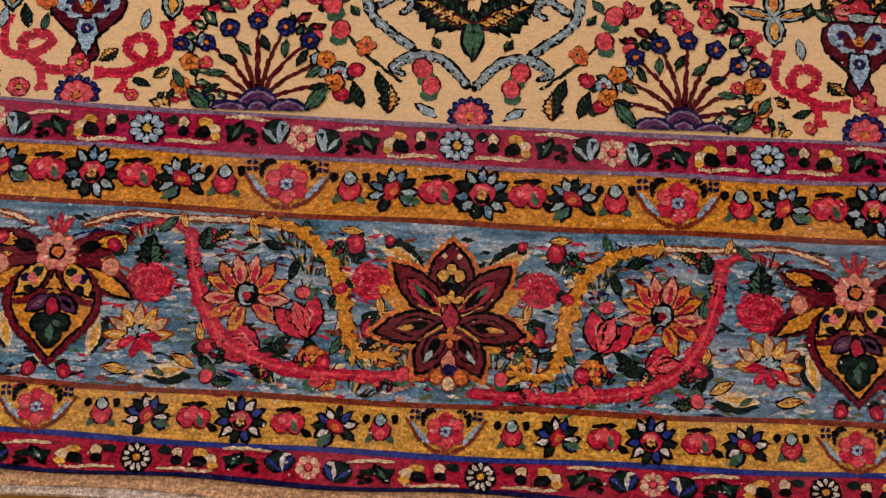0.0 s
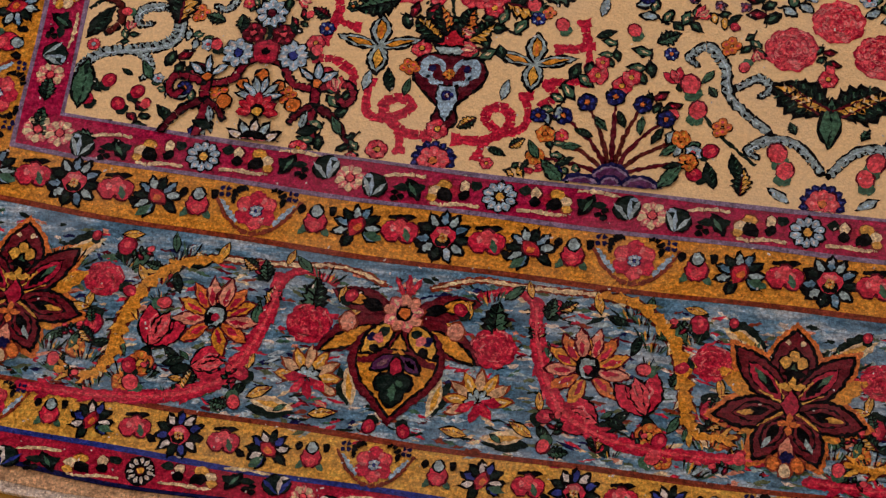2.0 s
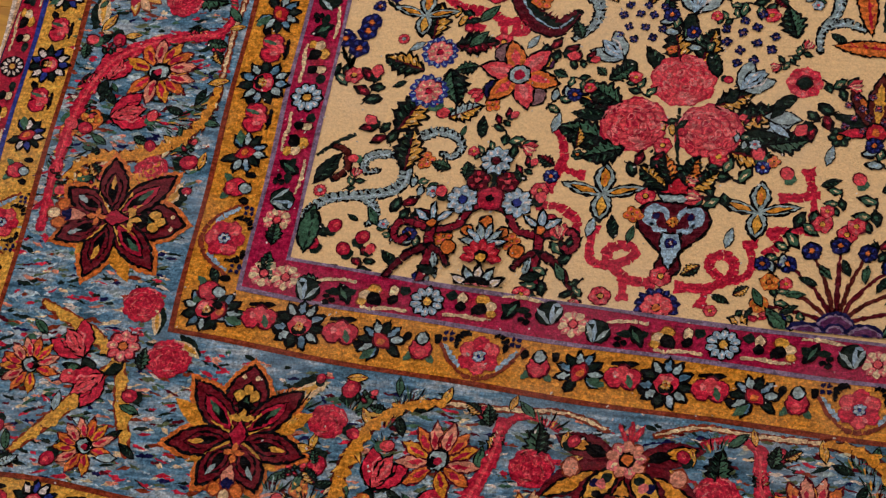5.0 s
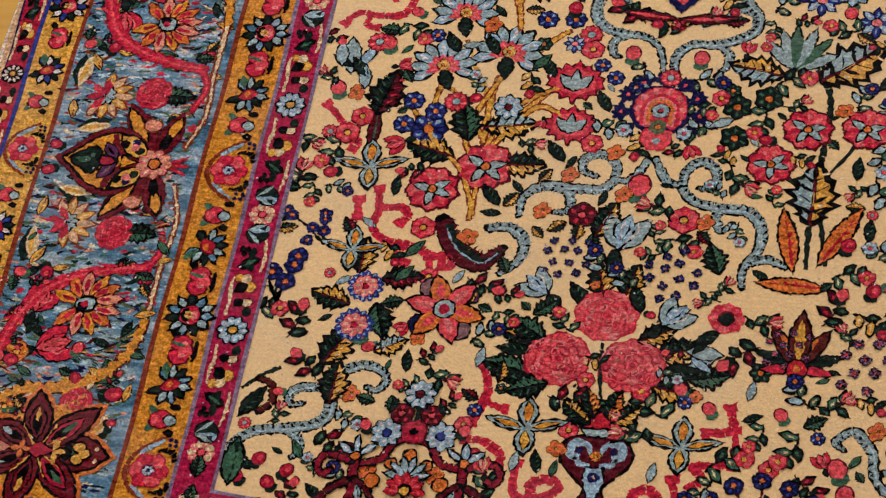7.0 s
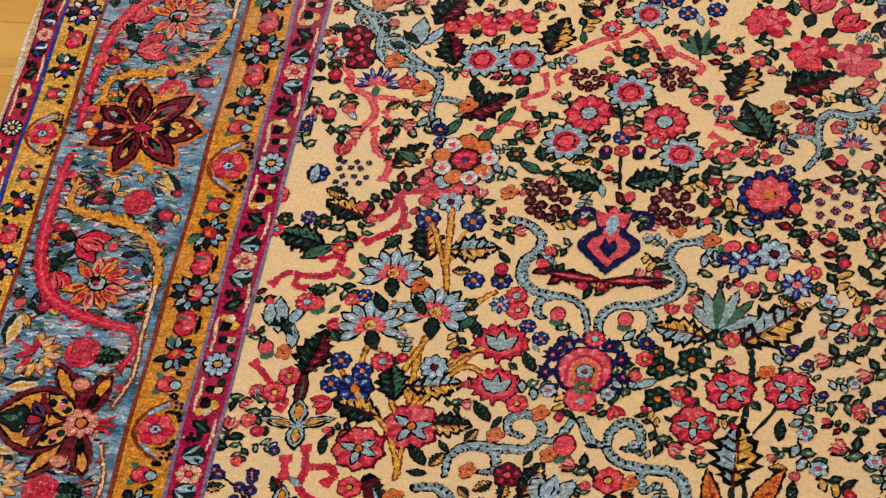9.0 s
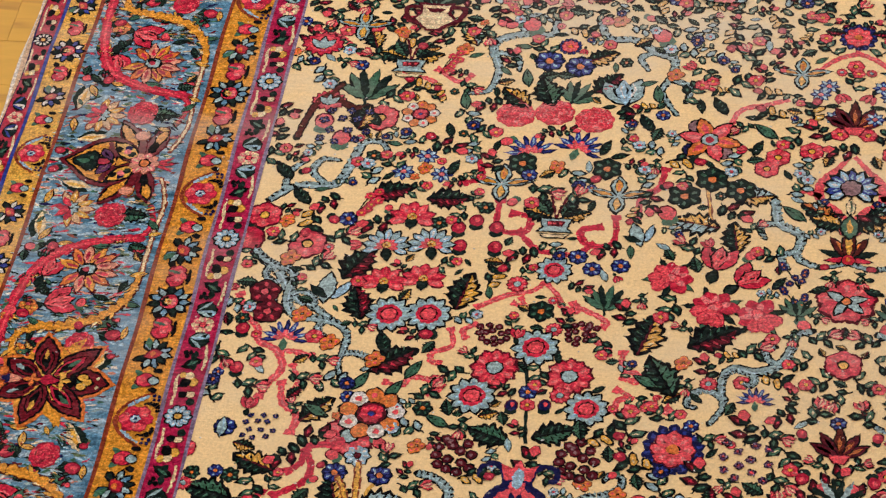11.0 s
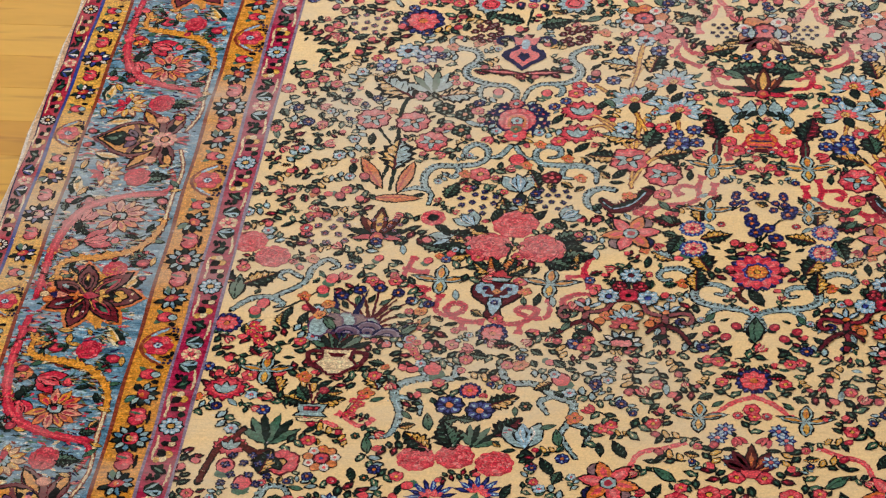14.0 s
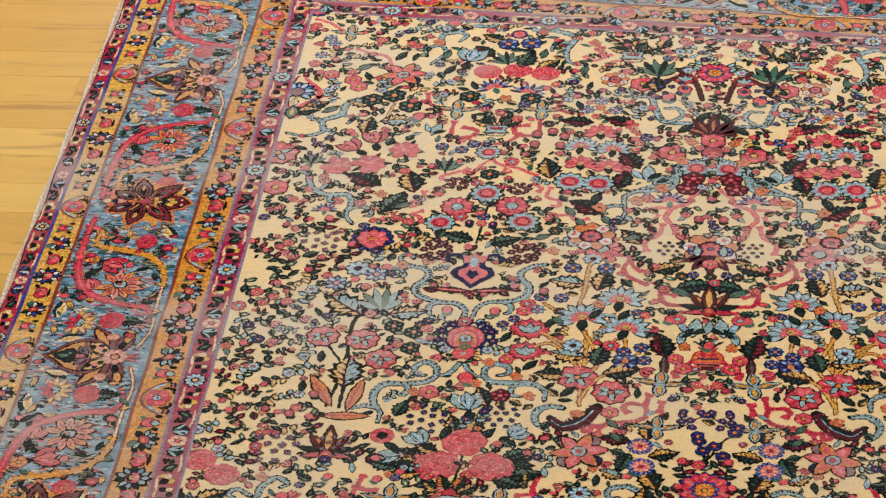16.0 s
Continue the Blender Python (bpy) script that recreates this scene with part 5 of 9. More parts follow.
def main_unit(side, s0, mirror, k, whole=True):
    """From a golden palmette at s0 towards the next star, k times as long as on the short side."""
    m = mirror

    def at(name, key, drawing, s, d, turn, size):
        border(name, key, drawing, side, s0 + m * s * k, d, turn * 1.0, size, m)

    vine(side, [(0.16, 0.17), (0.165, 0.215), (0.185, 0.275), (0.215, 0.315), (0.275, 0.34), (0.36, 0.348), (0.455, 0.345)], s0, m, k, "rose", "crimson", 0.011, 0.008, 0.0155, 0.4, "pink_vine")
    vine(side, [(0.03, 0.165), (0.085, 0.148), (0.155, 0.152), (0.235, 0.152)], s0, m, k, "cream", "rust", 0.0032, 0.005, 0.004, 0.2, "cream_vine")
    vine(side, [(0.235, 0.152), (0.285, 0.163), (0.325, 0.198), (0.345, 0.25), (0.352, 0.295), (0.37, 0.322), (0.415, 0.318)], s0, m, k, "gold", "brown", 0.008, 0.005, 0.015, 0.9, "gold_vine")
    vine(side, [(0.09, 0.17), (0.125, 0.158), (0.15, 0.166), (0.162, 0.19)], s0, m, k, "rose", "crimson", 0.004, 0.006, 0.005, 0.2, "pink_vine")
    at("leaf", "g1", MOTIF["leaf_green"], 0.112, 0.196, 0, 0.022)
    at("small_rose", "b", MOTIF["small_rose"], 0.114, 0.232, 0, 0.027)
    at("half_sunflower", "h", HALF, 0.105, 0.303, 15, 0.041)
    at("cream_leaf", "c", CREAM, 0.052, 0.306, -12, 0.026)
    at("cream_leaf", "c", CREAM, 0.142, 0.343, -80, 0.029)
    at("flame_flower", "f", FLAME, 0.228, 0.235, 14, 0.047)
    at("tulip", "t", MOTIF["tulip_red"], 0.296, 0.268, 20, 0.031)
    at("tulip", "t", MOTIF["tulip_red"], 0.228, 0.305, 75, 0.026)
    at("small_rose", "b", MOTIF["small_rose"], 0.378, 0.216, 0, 0.024)
    at("bud", "b", MOTIF["bud"], 0.38, 0.272, 180, 0.018)
    at("bud", "b", MOTIF["bud"], 0.358, 0.172, 10, 0.017)
    at("bud", "b", MOTIF["bud"], 0.182, 0.172, -20, 0.014)
    at("bud", "b", MOTIF["pink_bud"], 0.255, 0.34, 60, 0.013)
    at("orange_flower", "o", flower(5, "orange", "rust", "yellow"), 0.312, 0.318, 0, 0.017)
    at("orange_flower", "o", flower(5, "orange", "rust", "yellow"), 0.395, 0.312, 30, 0.013)
    at("orange_flower", "o", flower(5, "orange", "rust", "yellow"), 0.33, 0.345, 10, 0.013)
    at("cream_leaf", "d", CREAM, 0.412, 0.180, 62, 0.030)
    for i, (s, d, a, r) in enumerate(((0.335, 0.18, 30, 0.018), (0.285, 0.205, -20, 0.014), (0.39, 0.245, 10, 0.013), (0.18, 0.23, 5, 0.016), (0.26, 0.175, 70, 0.014),
                                      (0.16, 0.33, 60, 0.016), (0.34, 0.3, -30, 0.013), (0.275, 0.3, -50, 0.014), (0.08, 0.345, 80, 0.016), (0.425, 0.3, 60, 0.013))):
        at("vine_leaf", i % 3, MOTIF[("slim_green", "slim_dark", "slim_gold")[i % 3]], s, d, a, r)
    q = random.Random(21)
    taken = [(0.114, 0.232, 0.045), (0.105, 0.305, 0.045), (0.228, 0.235, 0.06), (0.296, 0.268, 0.035), (0.378, 0.216, 0.036)]
    for i in range(200):
        s, d, r = q.uniform(0.06, 0.44), q.uniform(0.148, 0.354), q.uniform(0.007, 0.013)
        if any(math.hypot(s - a, d - b) < c + r * 0.5 for a, b, c in taken):
            continue
        taken.append((s, d, r))
        kind = ("grass_tuft", "slim_green", "sprig_bud", "slim_gold", "bud", "leaf_green", "grass_tuft", "pink_bud", "slim_gold", "slim_dark", "leaf_gold", "slim_green")[i % 12]
        border({"bud": "border_bud", "grass_tuft": "grass_tuft", "sprig_bud": "border_sprig", "sprig_red": "border_sprig"}.get(kind, "border_leaf"), kind, MOTIF[kind], side, s0 + m * s * k, d, q.uniform(-90, 90) * (0.3 if kind == "grass_tuft" else 1), r * (1.5 if "sprig" in kind else 1.2), m)
    for i, (s, d) in enumerate(((0.42, 0.335), (0.07, 0.19), (0.3, 0.235), (0.345, 0.225), (0.19, 0.345), (0.02, 0.35))):
        at("vine_bud", "s" + str(i % 2), MOTIF["bud" if i % 2 else "pink_bud"], s, d, 40 * i, 0.012)


def stripe_units(side, length, first, unit, flowers, gold_d, size, fan, ros, tag):
    """Flowers in a gold stripe: pink flower, bell, fan, pair, rosette, and back."""
    n = int((length + 0.2 - first) / unit) + 1
    for i in range(-1, n + 1):
        s = first + i * unit
        for f, name, key, dr, turn, z in ((0, "pink_flower", "p", GOLDPINK, 0, 0.95), (0.16, "bell", "b", BELL, 0, 0.8), (0.27, "leaf_fan", tag, fan, 14, 0.88),
                                          (0.385, "double_blossom", "q", PAIR, 0, 0.78), (0.5, "leaf_rosette", tag, ros, 0, 0.98),
                                          (0.615, "double_blossom", "q", PAIR, 0, 0.78), (0.73, "leaf_fan", tag, fan, -14, 0.88), (0.84, "bell", "b", BELL, 0, 0.8)):
            q = s + f * unit
            if -gold_d + 0.01 < q < length + gold_d - 0.01:
                border(name, key, dr, side, q, gold_d, turn, size * z, 1 if turn >= 0 else -1)


def border_dabs():
    """The broken ground of the main border: short dabs of green, pale blue and cream pile under the flowers."""
    q = random.Random(31)
    items = []
    for side in SIDES:
        length = side[3]
        for i in range(int(length * 2300)):
            s, d = q.uniform(-0.33, length + 0.33), q.uniform(0.142, 0.358)
            if s < -d or s > length + d:
                continue
            x, y = warp(*on_side(side, s, d))
            long, wide = q.uniform(0.010, 0.028), q.uniform(0.0026, 0.0062)
            base = 90
            pts = petal(0, -long / 2, long, wide, base + q.gauss(0, 16), 0.4)
            pts = [(x + a, y + b) for a, b in pts]
            colour = q.choice(("moss", "green", "dark", "sky", "sky", "sage", "rust", "cream", "rose", "navy", "grey", "moss", "dark", "salmon", "maroon", "sky", "bone", "rose"))
            items.append((pts if area(pts) > 0 else pts[::-1], colour, (i % 200) * 0.02))
    ob = new("border_pile", pile_mesh("border_pile", items, 1.0, False))
    ob.scale = (K, K, 1)
    ob.location = (0, 0, RUG_TOP + 0.00013)
    ob.parent = rug
    tagged(ob, kind="stuff")


border_dabs()

for number, side in enumerate(SIDES):
    length = side[3]
    upright = number % 2
    # main border
    if upright:
        stars, golds, k = [0.01 + 1.045 * i for i in range(4)], [0.5 + 1.043 * i for i in range(4)], 1.08
    else:
        stars, golds, k = [-0.012, 0.949, 1.91], [0.475, 1.431], 1.0
    for s in golds:
        border("golden_palmette", "y", YELLOW, side, s, 0.238, 0, 0.072)
        for m in (1, -1):
            if -0.1 < s + m * 0.2 < length + 0.1:
                main_unit(side, s, m, k)
    for s in stars:
        if s < length + 0.05:
            border("star_palmette", "s", STAR, side, s, 0.262 if not upright else 0.252, 0, 0.072)
    # gold stripes
    stripe_units(side, length, 0.27 if not upright else 0.01, 0.475 if not upright else 0.49, 8, 0.093, 0.033, FANLEAF, LEAFROSE, "in")
    stripe_units(side, length, -0.012, 0.48 if not upright else 0.522, 8, 0.4, 0.028, FANROYAL, LEAFROYAL, "out")
    # guard stripes
    for dist, unit, size, half, wheel, pale, tag in ((0.0295, 0.38, 0.0225, GUARD_IN, WHEEL_IN, WHEEL_PINK, "in"), (0.4512 if upright else 0.4535, 0.4, 0.0165 if upright else 0.018, GUARD_OUT, WHEEL_DARK, WHEEL_PINK, "out")):
        n = int(length / unit) + 2
        for i in range(-1, n + 1):
            s = (0.19 if not upright else 0.24) + i * unit
            stretch = unit / 2 / 7.4 / size
            for m in (1, -1):
                if -dist + 0.02 < s + m * unit * 0.25 < length + dist - 0.02:
                    wide = Drawing()
                    wide.items = [([(a * stretch, b) for a, b in p], c, h) for p, c, h in half.items]
                    wide.pieces = half.pieces
                    border("guard_sprig", tag + str(upright), wide, side, s, dist, 0, size, m)
            if -dist < s < length + dist:
                border("wheel_flower", tag, wheel, side, s, dist, 0, size * 0.95)
            if -dist < s + unit / 2 < length + dist:
                border("pink_wheel", tag, pale, side, s + unit / 2, dist, 0, size * 0.85)


def corner(cx, cy, fx, fy):
    """Roses and golden stalks that cross in a corner of the main border."""
    def at(name, key, drawing, x, y, turn, size):
        lay(name, key, drawing, cx + fx * x, cy + fy * y, turn * fx * fy, size, fx * fy, base=0.0005)
    for pts in (((-0.19, -0.17), (-0.17, -0.24), (-0.15, -0.30)), ((-0.19, -0.17), (-0.24, -0.135), (-0.31, -0.10)), ((-0.19, -0.17), (-0.25, -0.25), (-0.3, -0.31))):
        path = smooth([(fx * a, fy * b) for a, b in pts], 6)
        lay("gold_vine", ("corner", len(MESHES)), Drawing().group(chunks(path, 0.008, 0.006, 0.016, 0, 0.0026), "rust").group(chunks(path, 0.008, 0.006, 0.016, 0.8), "yellow"), cx, cy, 0, 1.0, 1, base=0.0005)
    at("pink_wheel", "corner", WHEEL_PINK, -0.0295, -0.0295, 0, 0.0205)
    at("pink_wheel", "corner_out", WHEEL_PINK, -0.452, -0.452, 0, 0.0150)
    at("leaf_rosette", "corner", LEAFROSE, -0.094, -0.094, 45, 0.0300)
    at("leaf_rosette", "corner_out", LEAFROYAL, -0.4, -0.4, 45, 0.0260)
    for d in (-0.015, 0.03):
        at("guard_leaf", "corner", MOTIF["leaf_green"], d, -0.0295, 90, 0.0150)
        at("guard_leaf", "corner", MOTIF["leaf_green"], -0.0295, d, 0, 0.0150)
        at("gold_leaf", "corner", MOTIF["slim_dark"], d - 0.03, -0.094, 70, 0.0140)
        at("gold_leaf", "corner", MOTIF["slim_dark"], -0.094, d - 0.03, 20, 0.0140)
    at("pink_star", "p", flower(8, ["pink", "coral"], "maroon", "orange"), -0.19, -0.168, 0, 0.022)
    at("small_rose", "b", MOTIF["small_rose"], -0.126, -0.173, 0, 0.028)
    at("small_rose", "b", MOTIF["small_rose"], -0.178, -0.105, 0, 0.026)
    at("tulip", "t", MOTIF["tulip_red"], -0.255, -0.175, 40, 0.03)
    at("tulip", "t", MOTIF["tulip_red"], -0.225, -0.23, 130, 0.03)
    at("flame_flower", "f", FLAME, -0.31, -0.21, 45, 0.036)
    at("flame_flower", "f", FLAME, -0.21, -0.31, 45, 0.036)
    at("cream_leaf", "c", CREAM, -0.105, -0.155, 60, 0.022)
    at("cream_leaf", "c", CREAM, -0.155, -0.125, 10, 0.02)
    q = random.Random(8)
    for i in range(22):
        kind = ("slim_green", "bud", "slim_dark", "slim_grey", "pink_bud", "leaf_green")[i % 6]
        at("corner_leaf" if "leaf" in kind or "slim" in kind else "bud", kind, MOTIF[kind], q.uniform(-0.35, -0.15), q.uniform(-0.35, -0.15), q.uniform(-180, 180), 0.014)


for cx, fx in ((0, 1), (FIELD_W, -1)):
    for cy, fy in ((0, 1), (FIELD_L, -1)):
        corner(cx, cy, fx, fy)

# ---- rug: field ----
# One drawing of half the field's width is repeated along the rug, turned over sideways in the second repeat and mirrored at the rug's long axis.
REPEAT, OVER = 2.03, 0.98
NAMES = {"sprig_red": "flower_sprig", "sprig_pink": "tulip_sprig", "sprig_navy": "flower_sprig", "sprig_gold": "bud_sprig", "sprig_bud": "bud_sprig", "sprig_grey": "grey_sprig",
         "berry_cluster": "berry", "grape_cluster": "grape_spray", "blossom_cluster": "blossom_head", "flower_cluster": "blossom_head", "coral_aster": "aster", "slim_green": "slim_leaf", "slim_dark": "dark_leaf", "slim_grey": "grey_leaf", "slim_gold": "gold_leaf", "leaf_gold": "two_tone_leaf", "leaf_orange": "two_tone_leaf",
         "leaf_maroon": "maroon_leaf", "leaf_green": "green_leaf", "rose_deep": "rose", "tulip_grey": "tulip", "tulip_red": "tulip", "white_star": "star_flower", "bush": "flower_bush"}


def places(x, y):
    for tile in (0, 1):
        u, v, f = (x, y, 1) if tile == 0 else (OVER - x, y + REPEAT, -1)
        if v < -0.016:
            continue
        if v < FIELD_L + 0.1:
            yield u, v, f
            if abs(u - AXIS) > 0.022:
                yield 2 * AXIS - u, v, -f


REST = []


def filler(kind, x, y, turn, s):
    """Small sprigs and leaves between the large motifs; past the first repeat they are joined into one sheet of pile."""
    s *= 0.97
    for i, (u, v, f) in enumerate(places(x, y)):
        if i == 0:
            lay(NAMES.get(kind, kind), kind, MOTIF[kind], u, v, turn * f, s, f, FLAT)
            continue
        STACK[0] += 1
        wx, wy = warp(u, v)
        for pts, colour, h in MOTIF[kind].items:
            q = placed([(a * f, b) for a, b in pts], u, v, turn * f, s)
            for axis, lim, above in ((0, 0, True), (0, FIELD_W, False), (1, 0, True), (1, FIELD_L, False)):
                q = clipped(q, axis, lim, above) if len(q) > 2 else []
            if len(q) > 2 and abs(area(q)) > 1e-7:
                q = [(a, b + wy - v) for a, b in q]
                REST.append((q if area(q) > 0 else q[::-1], colour, h + (STACK[0] % 260) * 0.09))


MIDDLE = ("great_red_flower", "ewer", "dark_palmette", "peach_flower", "brown_palm", "coral_aster")


def field(kind, x, y, turn, s):
    for u, v, f in places(x, y):
        if kind in MIDDLE and (x < 0.04 and v == y or x > 0.94 and v != y):
            continue            # these stand on the rug's long axis alone
        if abs(u - AXIS) <= 0.022:
            u = AXIS
        lay(NAMES.get(kind, kind), kind, MOTIF[kind], u, v, turn * f, s, f, FLAT)


STYLE = {"scroll": ("blue_scroll", "sage", "black", 0.7), "ribbon": ("ribbon", "rose", None, 0), "coral": ("ribbon", "coral", None, 0), "stem": ("stem", "yellow", "rust", 0),
         "darkstem": ("stem", "dark", None, 0), "brown": ("stem", "brown", "black", 0), "crescent": ("crescent_leaf", "maroon", "black", 0.7)}


def stroke(style, width, *pts):
    name, colour, line, teeth = STYLE[style]
    cx, cy = sum(p[0] for p in pts) / len(pts), sum(p[1] for p in pts) / len(pts)
    path = smooth([(a - cx, b - cy) for a, b in pts], 9)
    width *= {"scroll": 0.84, "ribbon": 0.84, "coral": 0.72}.get(style, 1.0)
    d = Drawing()
    tip = 0.35 if style in ("scroll", "crescent") else 0.9
    if line:
        d.group(chunks(path, width * 0.7, width * tip, width, 0, 0.0026 if style == "scroll" else 0.0022), line)
    d.group(chunks(path, width * 0.7, width * tip, width, teeth), colour)
    if style in ("ribbon", "coral"):
        # square-cut ends, turned a little aside
        for (ax, ay), (bx, by) in ((path[1], path[0]), (path[-2], path[-1])):
            a = math.degrees(math.atan2(by - ay, bx - ax))
            d.add(placed([(-0.4, -0.62), (0.5, -0.7), (0.42, 0.66), (-0.4, 0.55)], bx, by, a, width), colour)
        d.group(chunks(path[2:-2], width * 0.12, width * 0.1, width * 0.22, 0.6), "crimson" if style == "ribbon" else "pink")
    if style == "scroll":
        # dark notches along the hollow edge, a pale thread along the other
        notch = []
        for i in range(2, len(path) - 2, 3):
            (ax, ay), (bx, by) = path[i - 1], path[i + 1]
            a = math.degrees(math.atan2(-(bx - ax), by - ay))
            notch.append(petal(path[i][0] - math.cos(radians(a)) * width * 0.5, path[i][1] - math.sin(radians(a)) * width * 0.5, width * 0.62, width * 0.3, a - 62, 0.3))
        d.group(notch, "black")
        d.group(chunks([(x + width * 0.12, y - width * 0.1) for x, y in path[2:-2]], width * 0.12, width * 0.06, width * 0.18), "sky")
    if style == "crescent":
        d.group(chunks([(x + width * 0.16, y + width * 0.14) for x, y in path[2:-2]], width * 0.3, width * 0.1, width * 0.42, 0.5), "dark")
        d.group(chunks([(x + width * 0.05, y + width * 0.04) for x, y in path[3:-3]], width * 0.07, width * 0.05, width * 0.1), "lblue")
    for u, v, f in places(cx, cy):
        lay(name, (style, round(cx, 4), round(cy, 4)), d, u, v, 0, 1.0, f, FLAT, base=-0.0004)

stroke("scroll", 0.0165, (0.024, 1.475), (0.064, 1.511), (0.124, 1.518), (0.144, 1.564), (0.158, 1.620), (0.189, 1.622), (0.204, 1.593))
stroke("scroll", 0.0120, (0.115, 1.516), (0.085, 1.545), (0.095, 1.576), (0.124, 1.576))
stroke("scroll", 0.0120, (0.044, 1.491), (0.047, 1.544), (0.071, 1.573))
stroke("scroll", 0.0165, (0.447, 1.951), (0.440, 1.915), (0.391, 1.913), (0.344, 1.884), (0.360, 1.818), (0.349, 1.765), (0.315, 1.756))
stroke("scroll", 0.0120, (0.402, 1.913), (0.380, 1.945), (0.411, 1.964), (0.438, 1.949))
stroke("scroll", 0.0120, (0.347, 1.862), (0.387, 1.853), (0.395, 1.818))
stroke("scroll", 0.0165, (0.520, 1.960), (0.540, 1.911), (0.584, 1.909), (0.625, 1.880), (0.656, 1.864), (0.655, 1.820), (0.642, 1.780), (0.671, 1.725))
stroke("scroll", 0.0120, (0.625, 1.880), (0.600, 1.864), (0.615, 1.833))
stroke("scroll", 0.0120, (0.651, 1.815), (0.687, 1.795), (0.684, 1.756))
stroke("scroll", 0.0165, (0.789, 1.527), (0.802, 1.558), (0.842, 1.535), (0.853, 1.484), (0.889, 1.458), (0.885, 1.411), (0.922, 1.391), (0.964, 1.402))
stroke("scroll", 0.0120, (0.853, 1.484), (0.824, 1.475), (0.833, 1.447))
stroke("scroll", 0.0120, (0.887, 1.424), (0.860, 1.411), (0.873, 1.384))
stroke("scroll", 0.0165, (0.020, 1.356), (0.071, 1.311), (0.100, 1.264), (0.142, 1.240), (0.182, 1.209))
stroke("scroll", 0.0120, (0.080, 1.298), (0.058, 1.282), (0.075, 1.251))
stroke("ribbon", 0.0160, (0.402, 1.500), (0.405, 1.438), (0.449, 1.433), (0.455, 1.467), (0.427, 1.473))
stroke("ribbon", 0.0150, (0.440, 1.433), (0.473, 1.395), (0.504, 1.391))
stroke("ribbon", 0.0160, (0.593, 1.476), (0.593, 1.418), (0.553, 1.413), (0.540, 1.442), (0.569, 1.453))
stroke("ribbon", 0.0150, (0.562, 1.413), (0.535, 1.389), (0.505, 1.391))
stroke("ribbon", 0.0160, (0.664, 1.593), (0.655, 1.547), (0.631, 1.529), (0.627, 1.480))
stroke("ribbon", 0.0150, (0.353, 1.598), (0.365, 1.555), (0.340, 1.538))
stroke("coral", 0.0150, (0.753, 1.645), (0.773, 1.738), (0.820, 1.760), (0.851, 1.776))
stroke("coral", 0.0150, (0.900, 1.851), (0.933, 1.884), (0.967, 1.900))
stroke("coral", 0.0150, (0.256, 1.811), (0.295, 1.782), (0.316, 1.800))
stroke("coral", 0.0150, (0.033, 1.900), (0.075, 1.885), (0.113, 1.845), (0.142, 1.840))
stroke("coral", 0.0140, (0.200, 1.793), (0.251, 1.782), (0.271, 1.747))
stroke("scroll", 0.0165, (0.015, 1.371), (0.035, 1.347), (0.060, 1.329), (0.084, 1.322), (0.096, 1.304), (0.093, 1.273), (0.096, 1.242), (0.115, 1.222), (0.147, 1.218), (0.180, 1.211), (0.200, 1.189), (0.200, 1.158), (0.196, 1.129), (0.209, 1.084))
stroke("scroll", 0.0120, (0.075, 1.325), (0.055, 1.325), (0.049, 1.313), (0.053, 1.300), (0.062, 1.298))
stroke("scroll", 0.0120, (0.095, 1.264), (0.113, 1.275), (0.133, 1.265), (0.138, 1.247), (0.127, 1.244))
stroke("scroll", 0.0120, (0.162, 1.215), (0.153, 1.204), (0.155, 1.191), (0.165, 1.184))
stroke("scroll", 0.0120, (0.200, 1.147), (0.218, 1.151), (0.238, 1.144), (0.247, 1.127), (0.236, 1.118))
stroke("coral", 0.0180, (0.016, 1.260), (0.036, 1.218), (0.058, 1.191), (0.067, 1.164), (0.096, 1.147), (0.111, 1.111), (0.096, 1.080), (0.087, 1.051))
stroke("coral", 0.0180, (0.116, 1.082), (0.125, 1.042), (0.151, 1.020), (0.147, 0.985))
stroke("coral", 0.0160, (0.102, 1.145), (0.124, 1.147), (0.153, 1.140))
stroke("coral", 0.0140, (0.127, 1.118), (0.142, 1.084), (0.135, 1.065))
stroke("coral", 0.0150, (0.275, 1.096), (0.302, 1.091), (0.313, 1.109), (0.344, 1.105), (0.360, 1.089), (0.344, 1.080))
stroke("coral", 0.0150, (0.360, 1.213), (0.367, 1.178), (0.340, 1.164), (0.338, 1.145), (0.351, 1.142))
stroke("coral", 0.0150, (0.496, 1.324), (0.476, 1.304), (0.440, 1.293), (0.420, 1.280), (0.395, 1.264))
stroke("coral", 0.0130, (0.451, 1.276), (0.469, 1.269), (0.462, 1.287))
stroke("coral", 0.0140, (0.398, 1.227), (0.380, 1.213), (0.385, 1.198))
stroke("coral", 0.0150, (0.496, 1.324), (0.520, 1.295), (0.527, 1.275), (0.551, 1.265), (0.544, 1.282))
stroke("coral", 0.0150, (0.549, 1.276), (0.576, 1.264), (0.600, 1.247), (0.596, 1.236))
stroke("coral", 0.0150, (0.569, 1.231), (0.585, 1.207), (0.605, 1.196), (0.609, 1.180))
stroke("coral", 0.0170, (0.631, 1.185), (0.633, 1.155), (0.656, 1.142), (0.655, 1.127), (0.636, 1.136))
stroke("coral", 0.0160, (0.629, 1.109), (0.651, 1.096), (0.631, 1.087), (0.631, 1.064), (0.649, 1.062))
stroke("coral", 0.0150, (0.673, 1.084), (0.693, 1.073), (0.715, 1.071), (0.707, 1.080))
